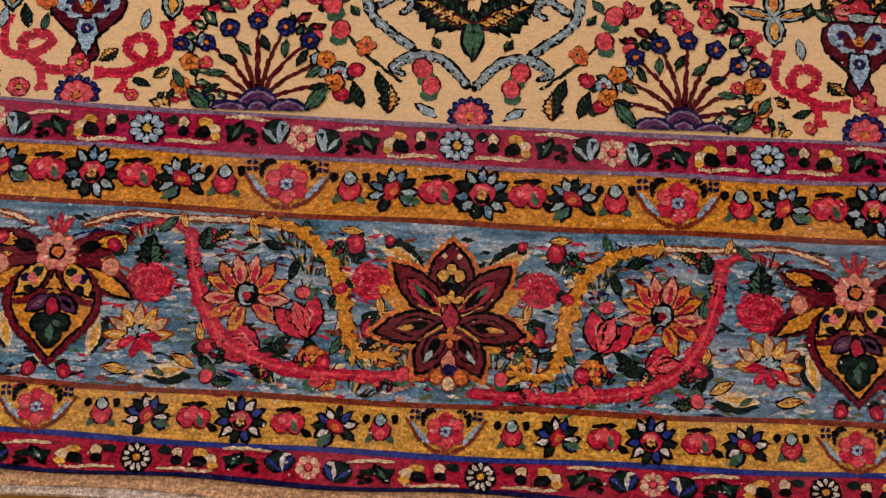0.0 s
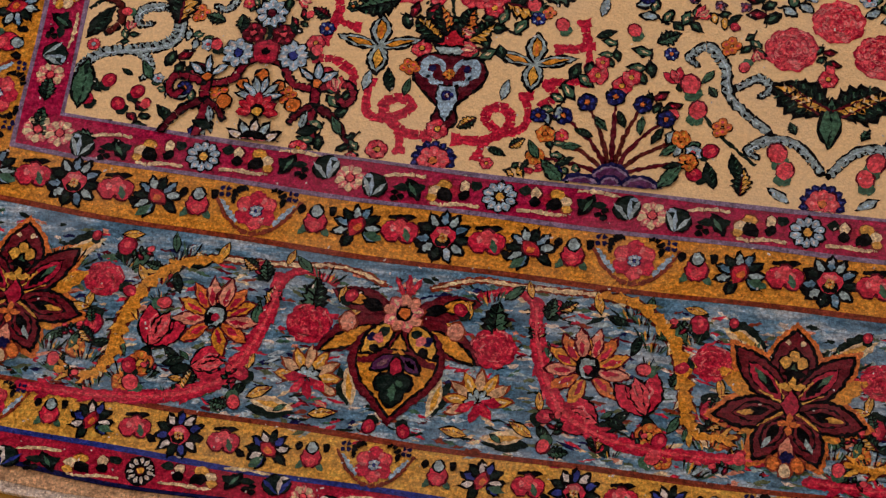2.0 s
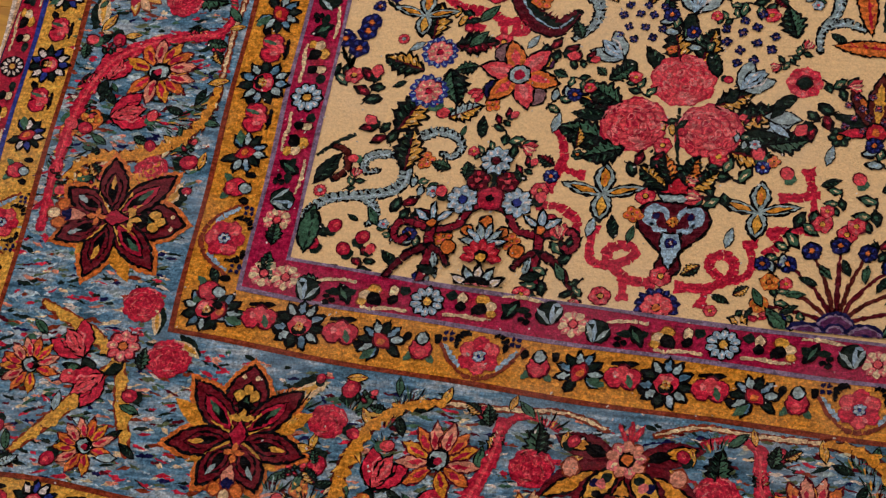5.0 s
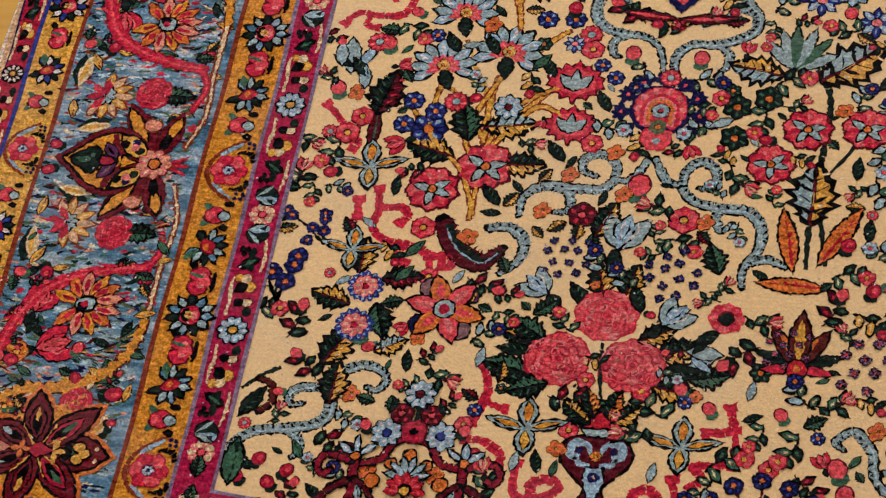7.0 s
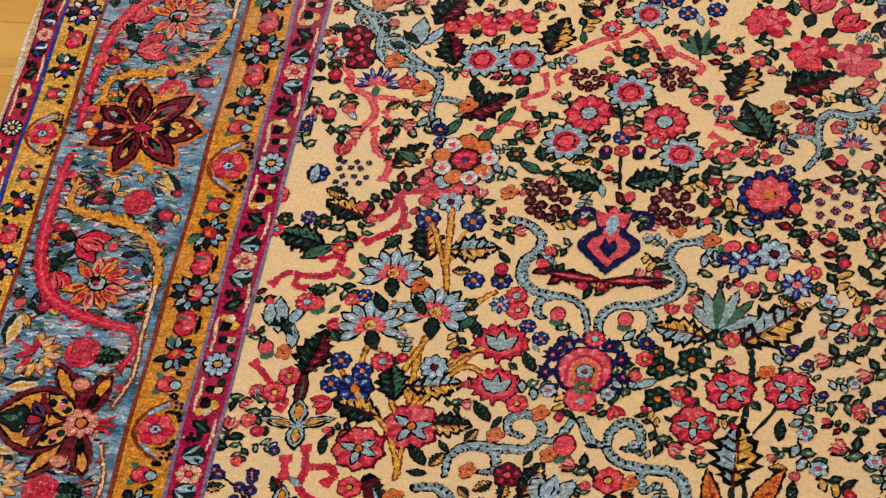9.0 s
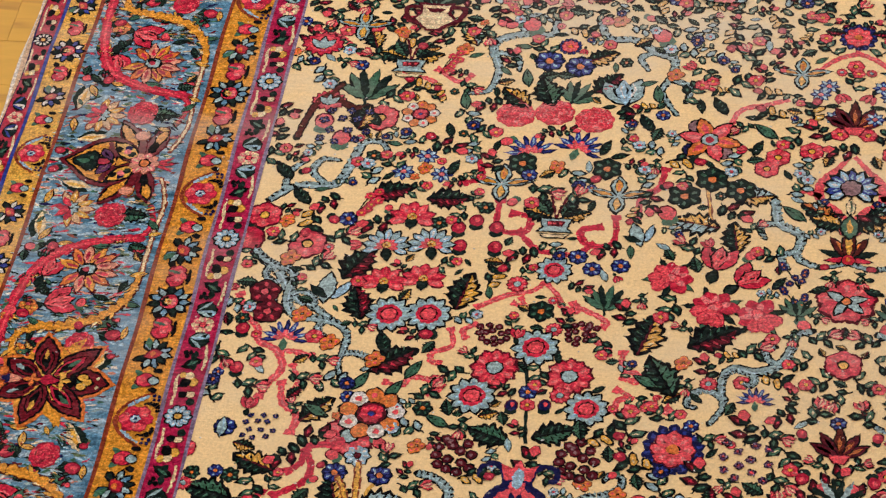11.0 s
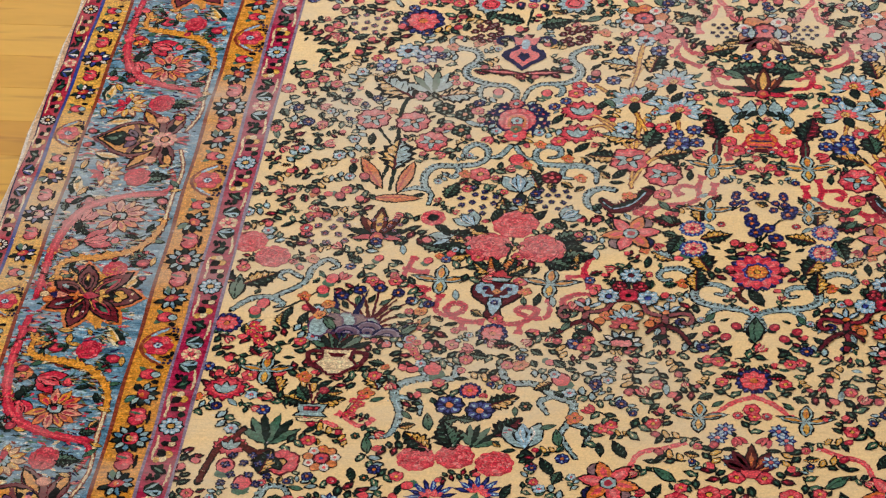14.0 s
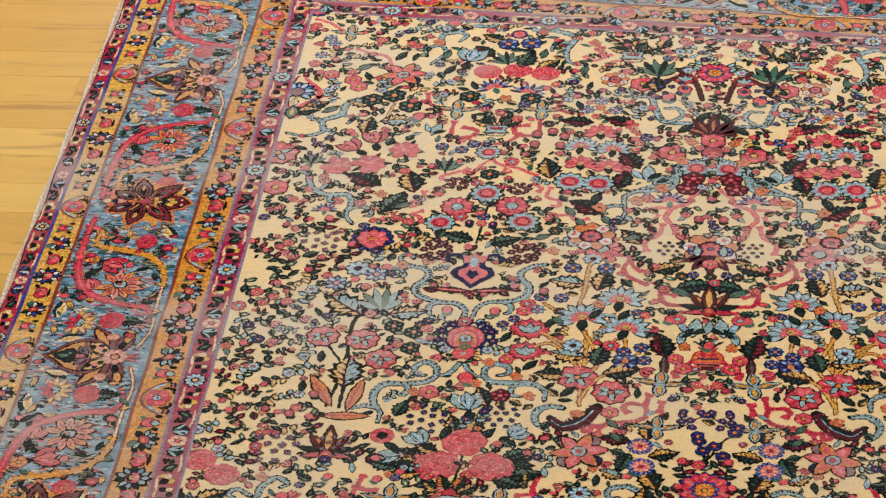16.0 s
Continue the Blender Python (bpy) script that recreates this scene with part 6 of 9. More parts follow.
stroke("scroll", 0.0165, (0.915, 1.253), (0.891, 1.244), (0.885, 1.213), (0.869, 1.180), (0.835, 1.162), (0.804, 1.167), (0.787, 1.153), (0.784, 1.120), (0.789, 1.087), (0.771, 1.053))
stroke("scroll", 0.0120, (0.869, 1.180), (0.851, 1.191), (0.847, 1.213), (0.862, 1.216))
stroke("scroll", 0.0120, (0.820, 1.165), (0.833, 1.149), (0.827, 1.135), (0.816, 1.140))
stroke("scroll", 0.0120, (0.791, 1.104), (0.765, 1.120), (0.742, 1.111), (0.735, 1.089), (0.749, 1.084))
stroke("ribbon", 0.0150, (0.020, 0.773), (0.038, 0.795), (0.067, 0.791), (0.102, 0.796), (0.113, 0.820), (0.113, 0.842), (0.125, 0.869))
stroke("ribbon", 0.0120, (0.055, 0.791), (0.053, 0.773), (0.069, 0.769))
stroke("ribbon", 0.0130, (0.085, 0.824), (0.104, 0.833))
stroke("ribbon", 0.0150, (0.156, 0.909), (0.173, 0.927), (0.180, 0.960), (0.211, 0.965), (0.227, 0.973))
stroke("ribbon", 0.0150, (0.178, 0.951), (0.191, 0.918), (0.182, 0.889), (0.144, 0.862))
stroke("stem", 0.0070, (0.276, 0.784), (0.267, 0.838), (0.264, 0.895), (0.260, 0.935))
stroke("stem", 0.0060, (0.265, 0.827), (0.245, 0.882), (0.233, 0.904))
stroke("stem", 0.0060, (0.273, 0.835), (0.280, 0.875), (0.293, 0.904))
stroke("stem", 0.0060, (0.204, 0.756), (0.222, 0.713), (0.251, 0.653), (0.256, 0.580))
stroke("stem", 0.0060, (0.196, 0.669), (0.222, 0.638), (0.253, 0.589))
stroke("stem", 0.0060, (0.258, 0.695), (0.255, 0.653), (0.253, 0.611))
stroke("stem", 0.0060, (0.293, 0.629), (0.315, 0.653), (0.340, 0.682))
stroke("stem", 0.0060, (0.309, 0.744), (0.327, 0.767), (0.347, 0.785))
stroke("stem", 0.0060, (0.149, 0.629), (0.164, 0.602), (0.173, 0.584), (0.184, 0.615))
stroke("scroll", 0.0165, (0.351, 0.922), (0.376, 0.915), (0.400, 0.893), (0.398, 0.867), (0.382, 0.845), (0.382, 0.815), (0.402, 0.793), (0.431, 0.787), (0.460, 0.782), (0.480, 0.762), (0.489, 0.722))
stroke("scroll", 0.0120, (0.396, 0.858), (0.418, 0.851), (0.420, 0.833), (0.411, 0.835))
stroke("scroll", 0.0120, (0.435, 0.787), (0.413, 0.773), (0.415, 0.751), (0.424, 0.745))
stroke("scroll", 0.0165, (0.505, 0.724), (0.504, 0.753), (0.525, 0.775), (0.556, 0.778), (0.587, 0.789), (0.609, 0.807), (0.611, 0.833), (0.596, 0.853), (0.589, 0.873), (0.600, 0.895), (0.624, 0.902), (0.647, 0.915), (0.653, 0.936), (0.636, 0.945), (0.627, 0.931))
stroke("scroll", 0.0120, (0.556, 0.778), (0.576, 0.765), (0.576, 0.740), (0.567, 0.731))
stroke("scroll", 0.0120, (0.609, 0.836), (0.584, 0.844), (0.571, 0.831), (0.578, 0.824))
stroke("scroll", 0.0120, (0.627, 0.902), (0.649, 0.891), (0.638, 0.875))
stroke("scroll", 0.0165, (0.000, 0.045), (0.009, 0.077), (0.035, 0.099), (0.073, 0.107), (0.109, 0.116), (0.127, 0.135), (0.125, 0.169), (0.135, 0.199), (0.158, 0.213), (0.184, 0.207), (0.193, 0.191), (0.182, 0.177), (0.169, 0.181))
stroke("scroll", 0.0125, (0.125, 0.160), (0.109, 0.171), (0.085, 0.170), (0.069, 0.159), (0.073, 0.143), (0.089, 0.145))
stroke("scroll", 0.0125, (0.073, 0.105), (0.091, 0.095), (0.098, 0.074), (0.089, 0.065))
stroke("brown", 0.0080, (0.022, 0.174), (0.040, 0.168), (0.047, 0.143), (0.033, 0.124))
stroke("darkstem", 0.0060, (0.002, 0.156), (0.025, 0.178), (0.049, 0.194))
stroke("scroll", 0.0120, (0.489, 0.573), (0.469, 0.536), (0.447, 0.535))
stroke("scroll", 0.0145, (0.447, 0.535), (0.447, 0.558), (0.427, 0.576), (0.402, 0.567), (0.402, 0.545), (0.422, 0.538))
stroke("scroll", 0.0165, (0.447, 0.535), (0.431, 0.518), (0.389, 0.515), (0.351, 0.515), (0.327, 0.495), (0.325, 0.463))
stroke("scroll", 0.0165, (0.287, 0.442), (0.315, 0.446), (0.338, 0.427), (0.336, 0.394), (0.313, 0.371))
stroke("scroll", 0.0125, (0.360, 0.516), (0.387, 0.507), (0.391, 0.479), (0.371, 0.474))
stroke("scroll", 0.0120, (0.498, 0.575), (0.518, 0.538), (0.540, 0.535))
stroke("scroll", 0.0145, (0.540, 0.535), (0.544, 0.560), (0.564, 0.575), (0.584, 0.558), (0.580, 0.533), (0.562, 0.531))
stroke("scroll", 0.0165, (0.540, 0.531), (0.558, 0.511), (0.595, 0.502), (0.633, 0.500), (0.653, 0.476), (0.653, 0.441), (0.636, 0.408), (0.638, 0.378))
stroke("scroll", 0.0125, (0.600, 0.504), (0.591, 0.486), (0.600, 0.466), (0.615, 0.478))
stroke("scroll", 0.0125, (0.644, 0.422), (0.667, 0.429), (0.693, 0.419))
stroke("ribbon", 0.0160, (0.318, 0.236), (0.329, 0.201), (0.322, 0.171), (0.316, 0.150))
stroke("ribbon", 0.0140, (0.329, 0.182), (0.356, 0.176))
stroke("ribbon", 0.0170, (0.384, 0.106), (0.387, 0.063), (0.415, 0.057), (0.442, 0.075), (0.429, 0.087), (0.407, 0.079), (0.413, 0.059), (0.440, 0.039), (0.467, 0.037))
stroke("ribbon", 0.0150, (0.433, 0.039), (0.435, 0.016))
stroke("ribbon", 0.0170, (0.585, 0.109), (0.589, 0.070), (0.565, 0.055), (0.542, 0.067), (0.538, 0.083), (0.556, 0.091), (0.569, 0.076), (0.562, 0.055), (0.533, 0.041), (0.504, 0.040))
stroke("ribbon", 0.0150, (0.538, 0.041), (0.535, 0.020))
stroke("ribbon", 0.0160, (0.645, 0.215), (0.651, 0.183), (0.618, 0.174))
stroke("ribbon", 0.0150, (0.655, 0.183), (0.660, 0.154))
stroke("ribbon", 0.0160, (0.656, 0.136), (0.625, 0.132), (0.609, 0.128), (0.620, 0.113), (0.609, 0.097))
stroke("ribbon", 0.0160, (0.311, 0.129), (0.335, 0.128), (0.360, 0.112), (0.360, 0.093))
stroke("ribbon", 0.0170, (0.100, 0.470), (0.104, 0.441))
stroke("ribbon", 0.0170, (0.125, 0.491), (0.131, 0.459), (0.129, 0.427), (0.149, 0.408), (0.173, 0.404), (0.198, 0.399), (0.218, 0.389), (0.245, 0.391), (0.245, 0.374), (0.233, 0.374))
stroke("ribbon", 0.0160, (0.131, 0.459), (0.162, 0.463), (0.173, 0.450), (0.165, 0.436))
stroke("ribbon", 0.0150, (0.173, 0.401), (0.173, 0.383), (0.184, 0.375))
stroke("ribbon", 0.0150, (0.215, 0.387), (0.220, 0.361))
stroke("ribbon", 0.0160, (0.024, 0.627), (0.053, 0.595), (0.060, 0.571), (0.080, 0.567), (0.075, 0.553))
stroke("crescent", 0.0300, (0.223, 0.448), (0.247, 0.405), (0.286, 0.384), (0.312, 0.412))
stroke("stem", 0.0060, (0.258, 0.451), (0.256, 0.534), (0.229, 0.595), (0.270, 0.713))
stroke("stem", 0.0060, (0.261, 0.460), (0.232, 0.532), (0.177, 0.595), (0.183, 0.696))
stroke("stem", 0.0060, (0.252, 0.534), (0.283, 0.634), (0.354, 0.690))
stroke("stem", 0.0060, (0.262, 0.564), (0.321, 0.647), (0.368, 0.627))
stroke("darkstem", 0.0090, (0.718, 0.418), (0.716, 0.485))
stroke("darkstem", 0.0090, (0.744, 0.420), (0.723, 0.549), (0.725, 0.693), (0.695, 0.759))
stroke("darkstem", 0.0070, (0.723, 0.549), (0.776, 0.639))
stroke("darkstem", 0.0070, (0.722, 0.521), (0.660, 0.576))
stroke("darkstem", 0.0070, (0.503, 0.992), (0.488, 1.148))
stroke("stem", 0.0050, (0.749, 1.461), (0.733, 1.563))
stroke("brown", 0.0120, (0.042, 1.625), (0.057, 1.697), (0.080, 1.734), (0.124, 1.706), (0.152, 1.710))
stroke("brown", 0.0100, (0.080, 1.731), (0.099, 1.764))
stroke("scroll", 0.0130, (0.960, 0.047), (0.929, 0.081), (0.894, 0.086), (0.867, 0.069), (0.881, 0.060))
stroke("scroll", 0.0130, (0.890, 0.088), (0.840, 0.131), (0.829, 0.175), (0.805, 0.202), (0.782, 0.185), (0.794, 0.174))
stroke("scroll", 0.0101, (0.846, 0.147), (0.873, 0.164), (0.888, 0.151), (0.875, 0.138))
stroke("darkstem", 0.0050, (0.880, 0.046), (0.838, 0.079), (0.799, 0.120))
stroke("darkstem", 0.0050, (0.484, 0.190), (0.462, 0.212), (0.440, 0.222))
stroke("darkstem", 0.0050, (0.488, 0.190), (0.494, 0.210), (0.506, 0.222))
stroke("darkstem", 0.0050, (0.486, 0.190), (0.474, 0.222), (0.467, 0.290))
field("leaf_green", 0.348, 0.236, 78, 0.0300)
field("leaf_gold", 0.366, 0.278, 70, 0.0290)
field("slim_dark", 0.372, 0.222, 100, 0.0260)
field("leaf_gold", 0.566, 0.284, -66, 0.0290)
field("slim_dark", 0.578, 0.255, -84, 0.0300)
field("leaf_gold", 0.570, 0.228, -98, 0.0280)
field("slim_dark", 0.428, 0.352, 40, 0.0240)
field("leaf_gold", 0.452, 0.376, 15, 0.0260)
field("leaf_gold", 0.492, 0.378, -12, 0.0260)
field("vase", 0.484, 0.109, 2, 0.0515)
field("rose", 0.467, 0.326, 0, 0.0414)
field("rose_deep", 0.412, 0.256, 0, 0.0427)
field("rose_deep", 0.510, 0.257, 0, 0.0423)
field("round_flower", 0.480, 0.009, 0, 0.0296)
field("quatrefoil", 0.388, 0.152, 2, 0.0422)
field("quatrefoil", 0.589, 0.151, 0, 0.0413)
field("trellis", 0.246, 0.078, 2, 0.0890)
field("bush", 0.700, 0.062, 3, 0.0728)
field("leaf_green", 0.367, 0.295, 60, 0.0253)
field("slim_dark", 0.353, 0.264, 90, 0.0223)
field("leaf_green", 0.379, 0.211, 110, 0.0250)
field("slim_dark", 0.504, 0.355, 20, 0.0222)
field("slim_grey", 0.603, 0.275, -60, 0.0217)
field("slim_grey", 0.555, 0.335, -60, 0.0220)
field("leaf_green", 0.613, 0.252, -75, 0.0245)
field("leaf_gold", 0.537, 0.305, -60, 0.0234)
field("slim_dark", 0.603, 0.307, -50, 0.0203)
field("tulip_grey", 0.367, 0.362, 50, 0.0255)
field("blossom_cluster", 0.394, 0.408, 0, 0.0316)
field("blossom_cluster", 0.539, 0.392, 30, 0.0355)
field("pink_ring", 0.624, 0.338, 0, 0.0247)
field("berry_cluster", 0.193, 0.065, 0, 0.0132)
field("berry_cluster", 0.282, 0.071, 0, 0.0131)
field("berry_cluster", 0.150, 0.170, 0, 0.0135)
field("bud", 0.026, 0.024, 40, 0.0134)
field("bud", 0.069, 0.023, 40, 0.0134)
field("bud", 0.047, 0.053, -30, 0.0134)
field("bud", 0.087, 0.043, -30, 0.0134)
field("slim_dark", 0.028, 0.049, 50, 0.0165)
field("slim_dark", 0.068, -0.010, 50, 0.0163)
field("slim_dark", 0.130, 0.022, 50, 0.0162)
field("slim_dark", 0.021, 0.138, -30, 0.0258)
field("leaf_gold", 0.117, 0.239, -25, 0.0319)
field("pink_bud", 0.144, 0.260, 20, 0.0167)
field("rosette", 0.137, 0.333, 0, 0.0253)
field("leaf_gold", 0.124, 0.381, 0, 0.0255)
field("leaf_maroon", 0.184, 0.352, -80, 0.0252)
field("leaf_gold", 0.093, 0.310, 75, 0.0254)
field("leaf_green", 0.166, 0.284, -160, 0.0251)
field("lily", 0.250, 0.311, 0, 0.0514)
field("leaf_orange", 0.188, 0.248, -60, 0.0211)
field("slim_grey", 0.311, 0.246, -10, 0.0149)
field("slim_grey", 0.380, 0.105, -10, 0.0145)
field("slim_grey", 0.557, 0.113, -10, 0.0142)
field("slim_grey", 0.669, 0.239, -10, 0.0143)
field("pink_bud", 0.580, 0.229, 30, 0.0130)
field("pink_bud", 0.620, 0.206, 30, 0.0129)
field("pink_bud", 0.712, 0.208, 30, 0.0127)
field("navy_flower", 0.317, 0.169, 0, 0.0103)
field("navy_flower", 0.586, 0.214, 0, 0.0101)
field("berry_cluster", 0.599, 0.223, 0, 0.0100)
field("flower_cluster", 0.705, 0.302, 0, 0.0287)
field("slim_green", 0.096, 0.078, 30, 0.0149)
field("slim_green", 0.351, 0.038, 30, 0.0144)
field("slim_green", 0.603, 0.039, 30, 0.0140)
field("quatrefoil", 0.105, 0.525, 5, 0.0414)
field("sprig", 0.052, 0.430, 20, 0.0410)
field("aster", 0.177, 0.707, 10, 0.0487)
field("aster", 0.266, 0.738, -8, 0.0517)
field("aster", 0.193, 0.804, 0, 0.0476)
field("leafy_flower", 0.266, 0.540, 0, 0.0393)
field("leafy_flower", 0.199, 0.496, 20, 0.0362)
field("carnation", 0.369, 0.696, 0, 0.0398)
field("carnation", 0.373, 0.621, 0, 0.0362)
field("leaf_gold", 0.184, 0.562, 75, 0.0318)
field("leaf_orange", 0.290, 0.613, -80, 0.0333)
field("leaf_green", 0.226, 0.614, 15, 0.0303)
field("leaf_maroon", 0.105, 0.654, -12, 0.0357)
field("leaf_gold", 0.317, 0.548, -85, 0.0282)
field("navy_flower", 0.146, 0.644, 0, 0.0153)
field("navy_flower", 0.180, 0.628, 0, 0.0152)
field("navy_flower", 0.139, 0.602, 0, 0.0152)
field("navy_flower", 0.313, 0.804, 0, 0.0154)
field("navy_flower", 0.353, 0.807, 0, 0.0154)
field("white_star", 0.358, 0.763, 0, 0.0153)
field("blue_flower", 0.281, 0.644, 0, 0.0207)
field("grey_bird", 0.046, 0.715, 20, 0.0345)
field("sun_flower", 0.494, 0.656, 0, 0.0610)
field("grey_tuft", 0.677, 0.783, -10, 0.0454)
field("leaf_orange", 0.749, 0.759, -50, 0.0481)
field("leaf_orange", 0.619, 0.738, 80, 0.0344)
field("leafy_flower", 0.699, 0.642, 0, 0.0337)
field("leafy_flower", 0.779, 0.649, 0, 0.0335)
field("leafy_flower", 0.655, 0.579, 30, 0.0320)
field("leaf_orange", 0.717, 0.535, 0, 0.0452)
field("orange_spear", 0.691, 0.461, 12, 0.0463)
field("orange_spear", 0.759, 0.472, -28, 0.0490)
field("orange_spear", 0.703, 0.394, 88, 0.0430)
field("dark_flower", 0.599, 0.672, 0, 0.0202)
field("dark_flower", 0.641, 0.690, 0, 0.0202)
field("dark_flower", 0.601, 0.619, 0, 0.0200)
field("tulip_grey", 0.472, 0.454, -10, 0.0350)
field("tulip_grey", 0.557, 0.336, -40, 0.0267)
field("grey_bird", 0.601, 0.282, -80, 0.0263)
field("pink_bud", 0.481, 0.522, -10, 0.0231)
field("red_flower", 0.549, 0.478, 0, 0.0212)
field("maroon_flower", 0.411, 0.474, 0, 0.0200)
field("leaf_gold", 0.444, 0.469, -20, 0.0275)
field("leaf_green", 0.598, 0.423, 20, 0.0225)
field("dark_palmette", 0.723, 0.307, 0, 0.0523)
field("flower_cluster", 0.813, 0.289, 0, 0.0402)
field("berry_cluster", 0.356, 0.476, 0, 0.0139)
field("berry_cluster", 0.442, 0.580, 0, 0.0140)
field("berry_cluster", 0.579, 0.477, 0, 0.0136)
field("berry_cluster", 0.463, 0.511, 0, 0.0138)
field("berry_cluster", 0.385, 0.537, 0, 0.0140)
field("slim_dark", 0.282, 0.494, 40, 0.0203)
field("slim_dark", 0.360, 0.575, 40, 0.0204)
field("slim_dark", 0.059, 0.695, 40, 0.0213)
field("red_flower", 0.062, 0.580, 0, 0.0177)
field("pink_bud", 0.035, 0.653, 20, 0.0163)
field("pink_bud", 0.093, 0.739, 20, 0.0164)
field("slim_green", 0.185, 0.358, -40, 0.0170)
field("slim_green", 0.316, 0.727, -40, 0.0177)
field("slim_green", 0.193, 0.399, -40, 0.0171)
field("slim_dark", 0.797, 0.484, 0, 0.0178)
field("slim_dark", 0.773, 0.582, 0, 0.0181)
field("bud", 0.770, 0.456, -20, 0.0148)
field("bud", 0.809, 0.393, -20, 0.0146)
field("amphora", 0.500, 0.884, 0, 0.0660)
field("peach_flower", 0.264, 1.031, 0, 0.0512)
field("leaf_maroon", 0.277, 1.142, -55, 0.0381)
field("leaf_gold", 0.179, 1.033, -40, 0.0292)
field("navy_fan", 0.104, 1.172, 0, 0.0405)
field("leaf_green", 0.045, 0.862, 75, 0.0338)
field("slim_green", 0.075, 0.838, -60, 0.0269)
field("leaf_gold", 0.102, 0.921, 70, 0.0306)
field("leaf_gold", 0.232, 0.872, 15, 0.0334)
field("leaf_orange", 0.303, 0.862, -80, 0.0332)
field("navy_flower", 0.227, 0.913, 0, 0.0185)
field("navy_flower", 0.295, 0.913, 0, 0.0184)
field("blue_flower", 0.256, 0.948, 0, 0.0202)
field("coral_aster", 0.496, 1.186, 0, 0.0360)
field("coral_aster", 0.411, 1.080, 0, 0.0357)
field("coral_aster", 0.586, 1.068, 0, 0.0334)
field("coral_flower", 0.438, 1.139, 0, 0.0359)
field("coral_flower", 0.554, 1.130, 0, 0.0355)
field("navy_flower", 0.495, 1.094, 0, 0.0144)
field("navy_bud", 0.473, 1.062, 0, 0.0143)
field("navy_bud", 0.523, 1.066, 0, 0.0143)
field("leaf_green", 0.446, 1.004, 70, 0.0301)
field("leaf_green", 0.542, 1.015, -70, 0.0300)
field("grape_cluster", 0.402, 0.962, 0, 0.0384)
field("grape_cluster", 0.585, 0.964, 0, 0.0379)
field("leaf_green", 0.693, 1.141, 30, 0.0386)
field("leaf_gold", 0.664, 1.225, -15, 0.0391)
field("leaf_maroon", 0.766, 1.227, -60, 0.0388)
field("round_flower", 0.722, 0.999, 0, 0.0491)
field("flower_cluster", 0.829, 0.981, 90, 0.0372)
field("white_star", 0.697, 0.870, 0, 0.0257)
field("white_star", 0.776, 0.835, 0, 0.0254)
field("blue_flower", 0.739, 0.889, 0, 0.0257)
field("navy_flower", 0.046, 0.987, 0, 0.0172)
field("blossom_cluster", 0.093, 0.993, 0, 0.0258)
field("berry_cluster", 0.236, 0.788, 0, 0.0148)
field("berry_cluster", 0.341, 0.974, 0, 0.0151)
field("berry_cluster", 0.724, 1.172, 0, 0.0151)
field("berry_cluster", 0.648, 0.907, 0, 0.0146)
field("slim_dark", 0.184, 0.752, 30, 0.0198)
field("slim_dark", 0.329, 0.719, 30, 0.0194)
field("slim_dark", 0.414, 0.666, 30, 0.0191)
field("slim_dark", 0.242, 0.752, 30, 0.0197)
field("bud", 0.035, 1.185, 0, 0.0160)
field("bud", 0.041, 1.103, 0, 0.0158)
field("bud", 0.350, 0.824, 0, 0.0148)
field("slim_green", 0.236, 1.095, -30, 0.0207)
field("slim_green", 0.290, 1.082, -30, 0.0206)
field("slim_green", 0.314, 1.124, -30, 0.0207)
field("navy_fan", 0.837, 1.102, 0, 0.0297)
field("pink_bud", 0.443, 0.749, 0, 0.0161)
field("pink_bud", 0.540, 0.748, 0, 0.0160)
field("red_flower", 0.078, 0.610, 0, 0.0162)
field("red_flower", -0.006, 0.940, 0, 0.0172)
field("slim_grey", 0.068, 0.680, 10, 0.0214)
field("slim_grey", 0.027, 0.718, 10, 0.0216)
field("coral_flower", 0.077, 0.743, 0, 0.0166)
field("peony", 0.691, 1.350, 0, 0.0357)
field("peony", 0.761, 1.289, 60, 0.0379)
field("peony", 0.832, 1.277, 120, 0.0363)
field("red_fan", 0.240, 1.303, 0, 0.0359)
field("red_fan", 0.302, 1.314, 0, 0.0359)
field("aster", 0.232, 1.384, 0, 0.0382)
field("aster", 0.304, 1.392, 0, 0.0381)
field("coral_aster", 0.259, 1.237, 0, 0.0355)
field("coral_aster", 0.321, 1.242, 0, 0.0354)
field("red_fan", 0.264, 1.450, 0, 0.0385)
field("pink_sprig", 0.171, 1.482, 0, 0.0371)
field("red_flower", 0.104, 1.380, 0, 0.0312)
field("leaf_maroon", 0.222, 1.510, -70, 0.0315)
field("leaf_maroon", 0.317, 1.500, -85, 0.0313)
field("white_star", 0.234, 1.557, 0, 0.0177)
field("white_star", 0.269, 1.596, 0, 0.0178)
field("white_star", 0.298, 1.555, 0, 0.0177)
field("leaf_maroon", 0.193, 1.343, -30, 0.0362)
field("grey_bird", 0.157, 1.284, 10, 0.0360)
field("leaf_maroon", 0.207, 1.257, 15, 0.0322)
field("leaf_gold", 0.370, 1.295, -10, 0.0356)
field("bud", 0.343, 1.430, 0, 0.0173)
field("bud", 0.404, 1.435, 0, 0.0172)
field("bud", 0.350, 1.390, 0, 0.0172)
field("bud", 0.407, 1.391, 0, 0.0171)
field("bud", 0.370, 1.448, 0, 0.0173)
field("flower_pot", 0.497, 1.461, 0, 0.0435)
field("quatrefoil", 0.400, 1.539, 0, 0.0424)
field("quatrefoil", 0.591, 1.524, 0, 0.0419)
field("navy_fan", 0.438, 1.615, 20, 0.0447)
field("navy_fan", 0.515, 1.630, -20, 0.0446)
field("rose", 0.403, 1.708, 0, 0.0318)
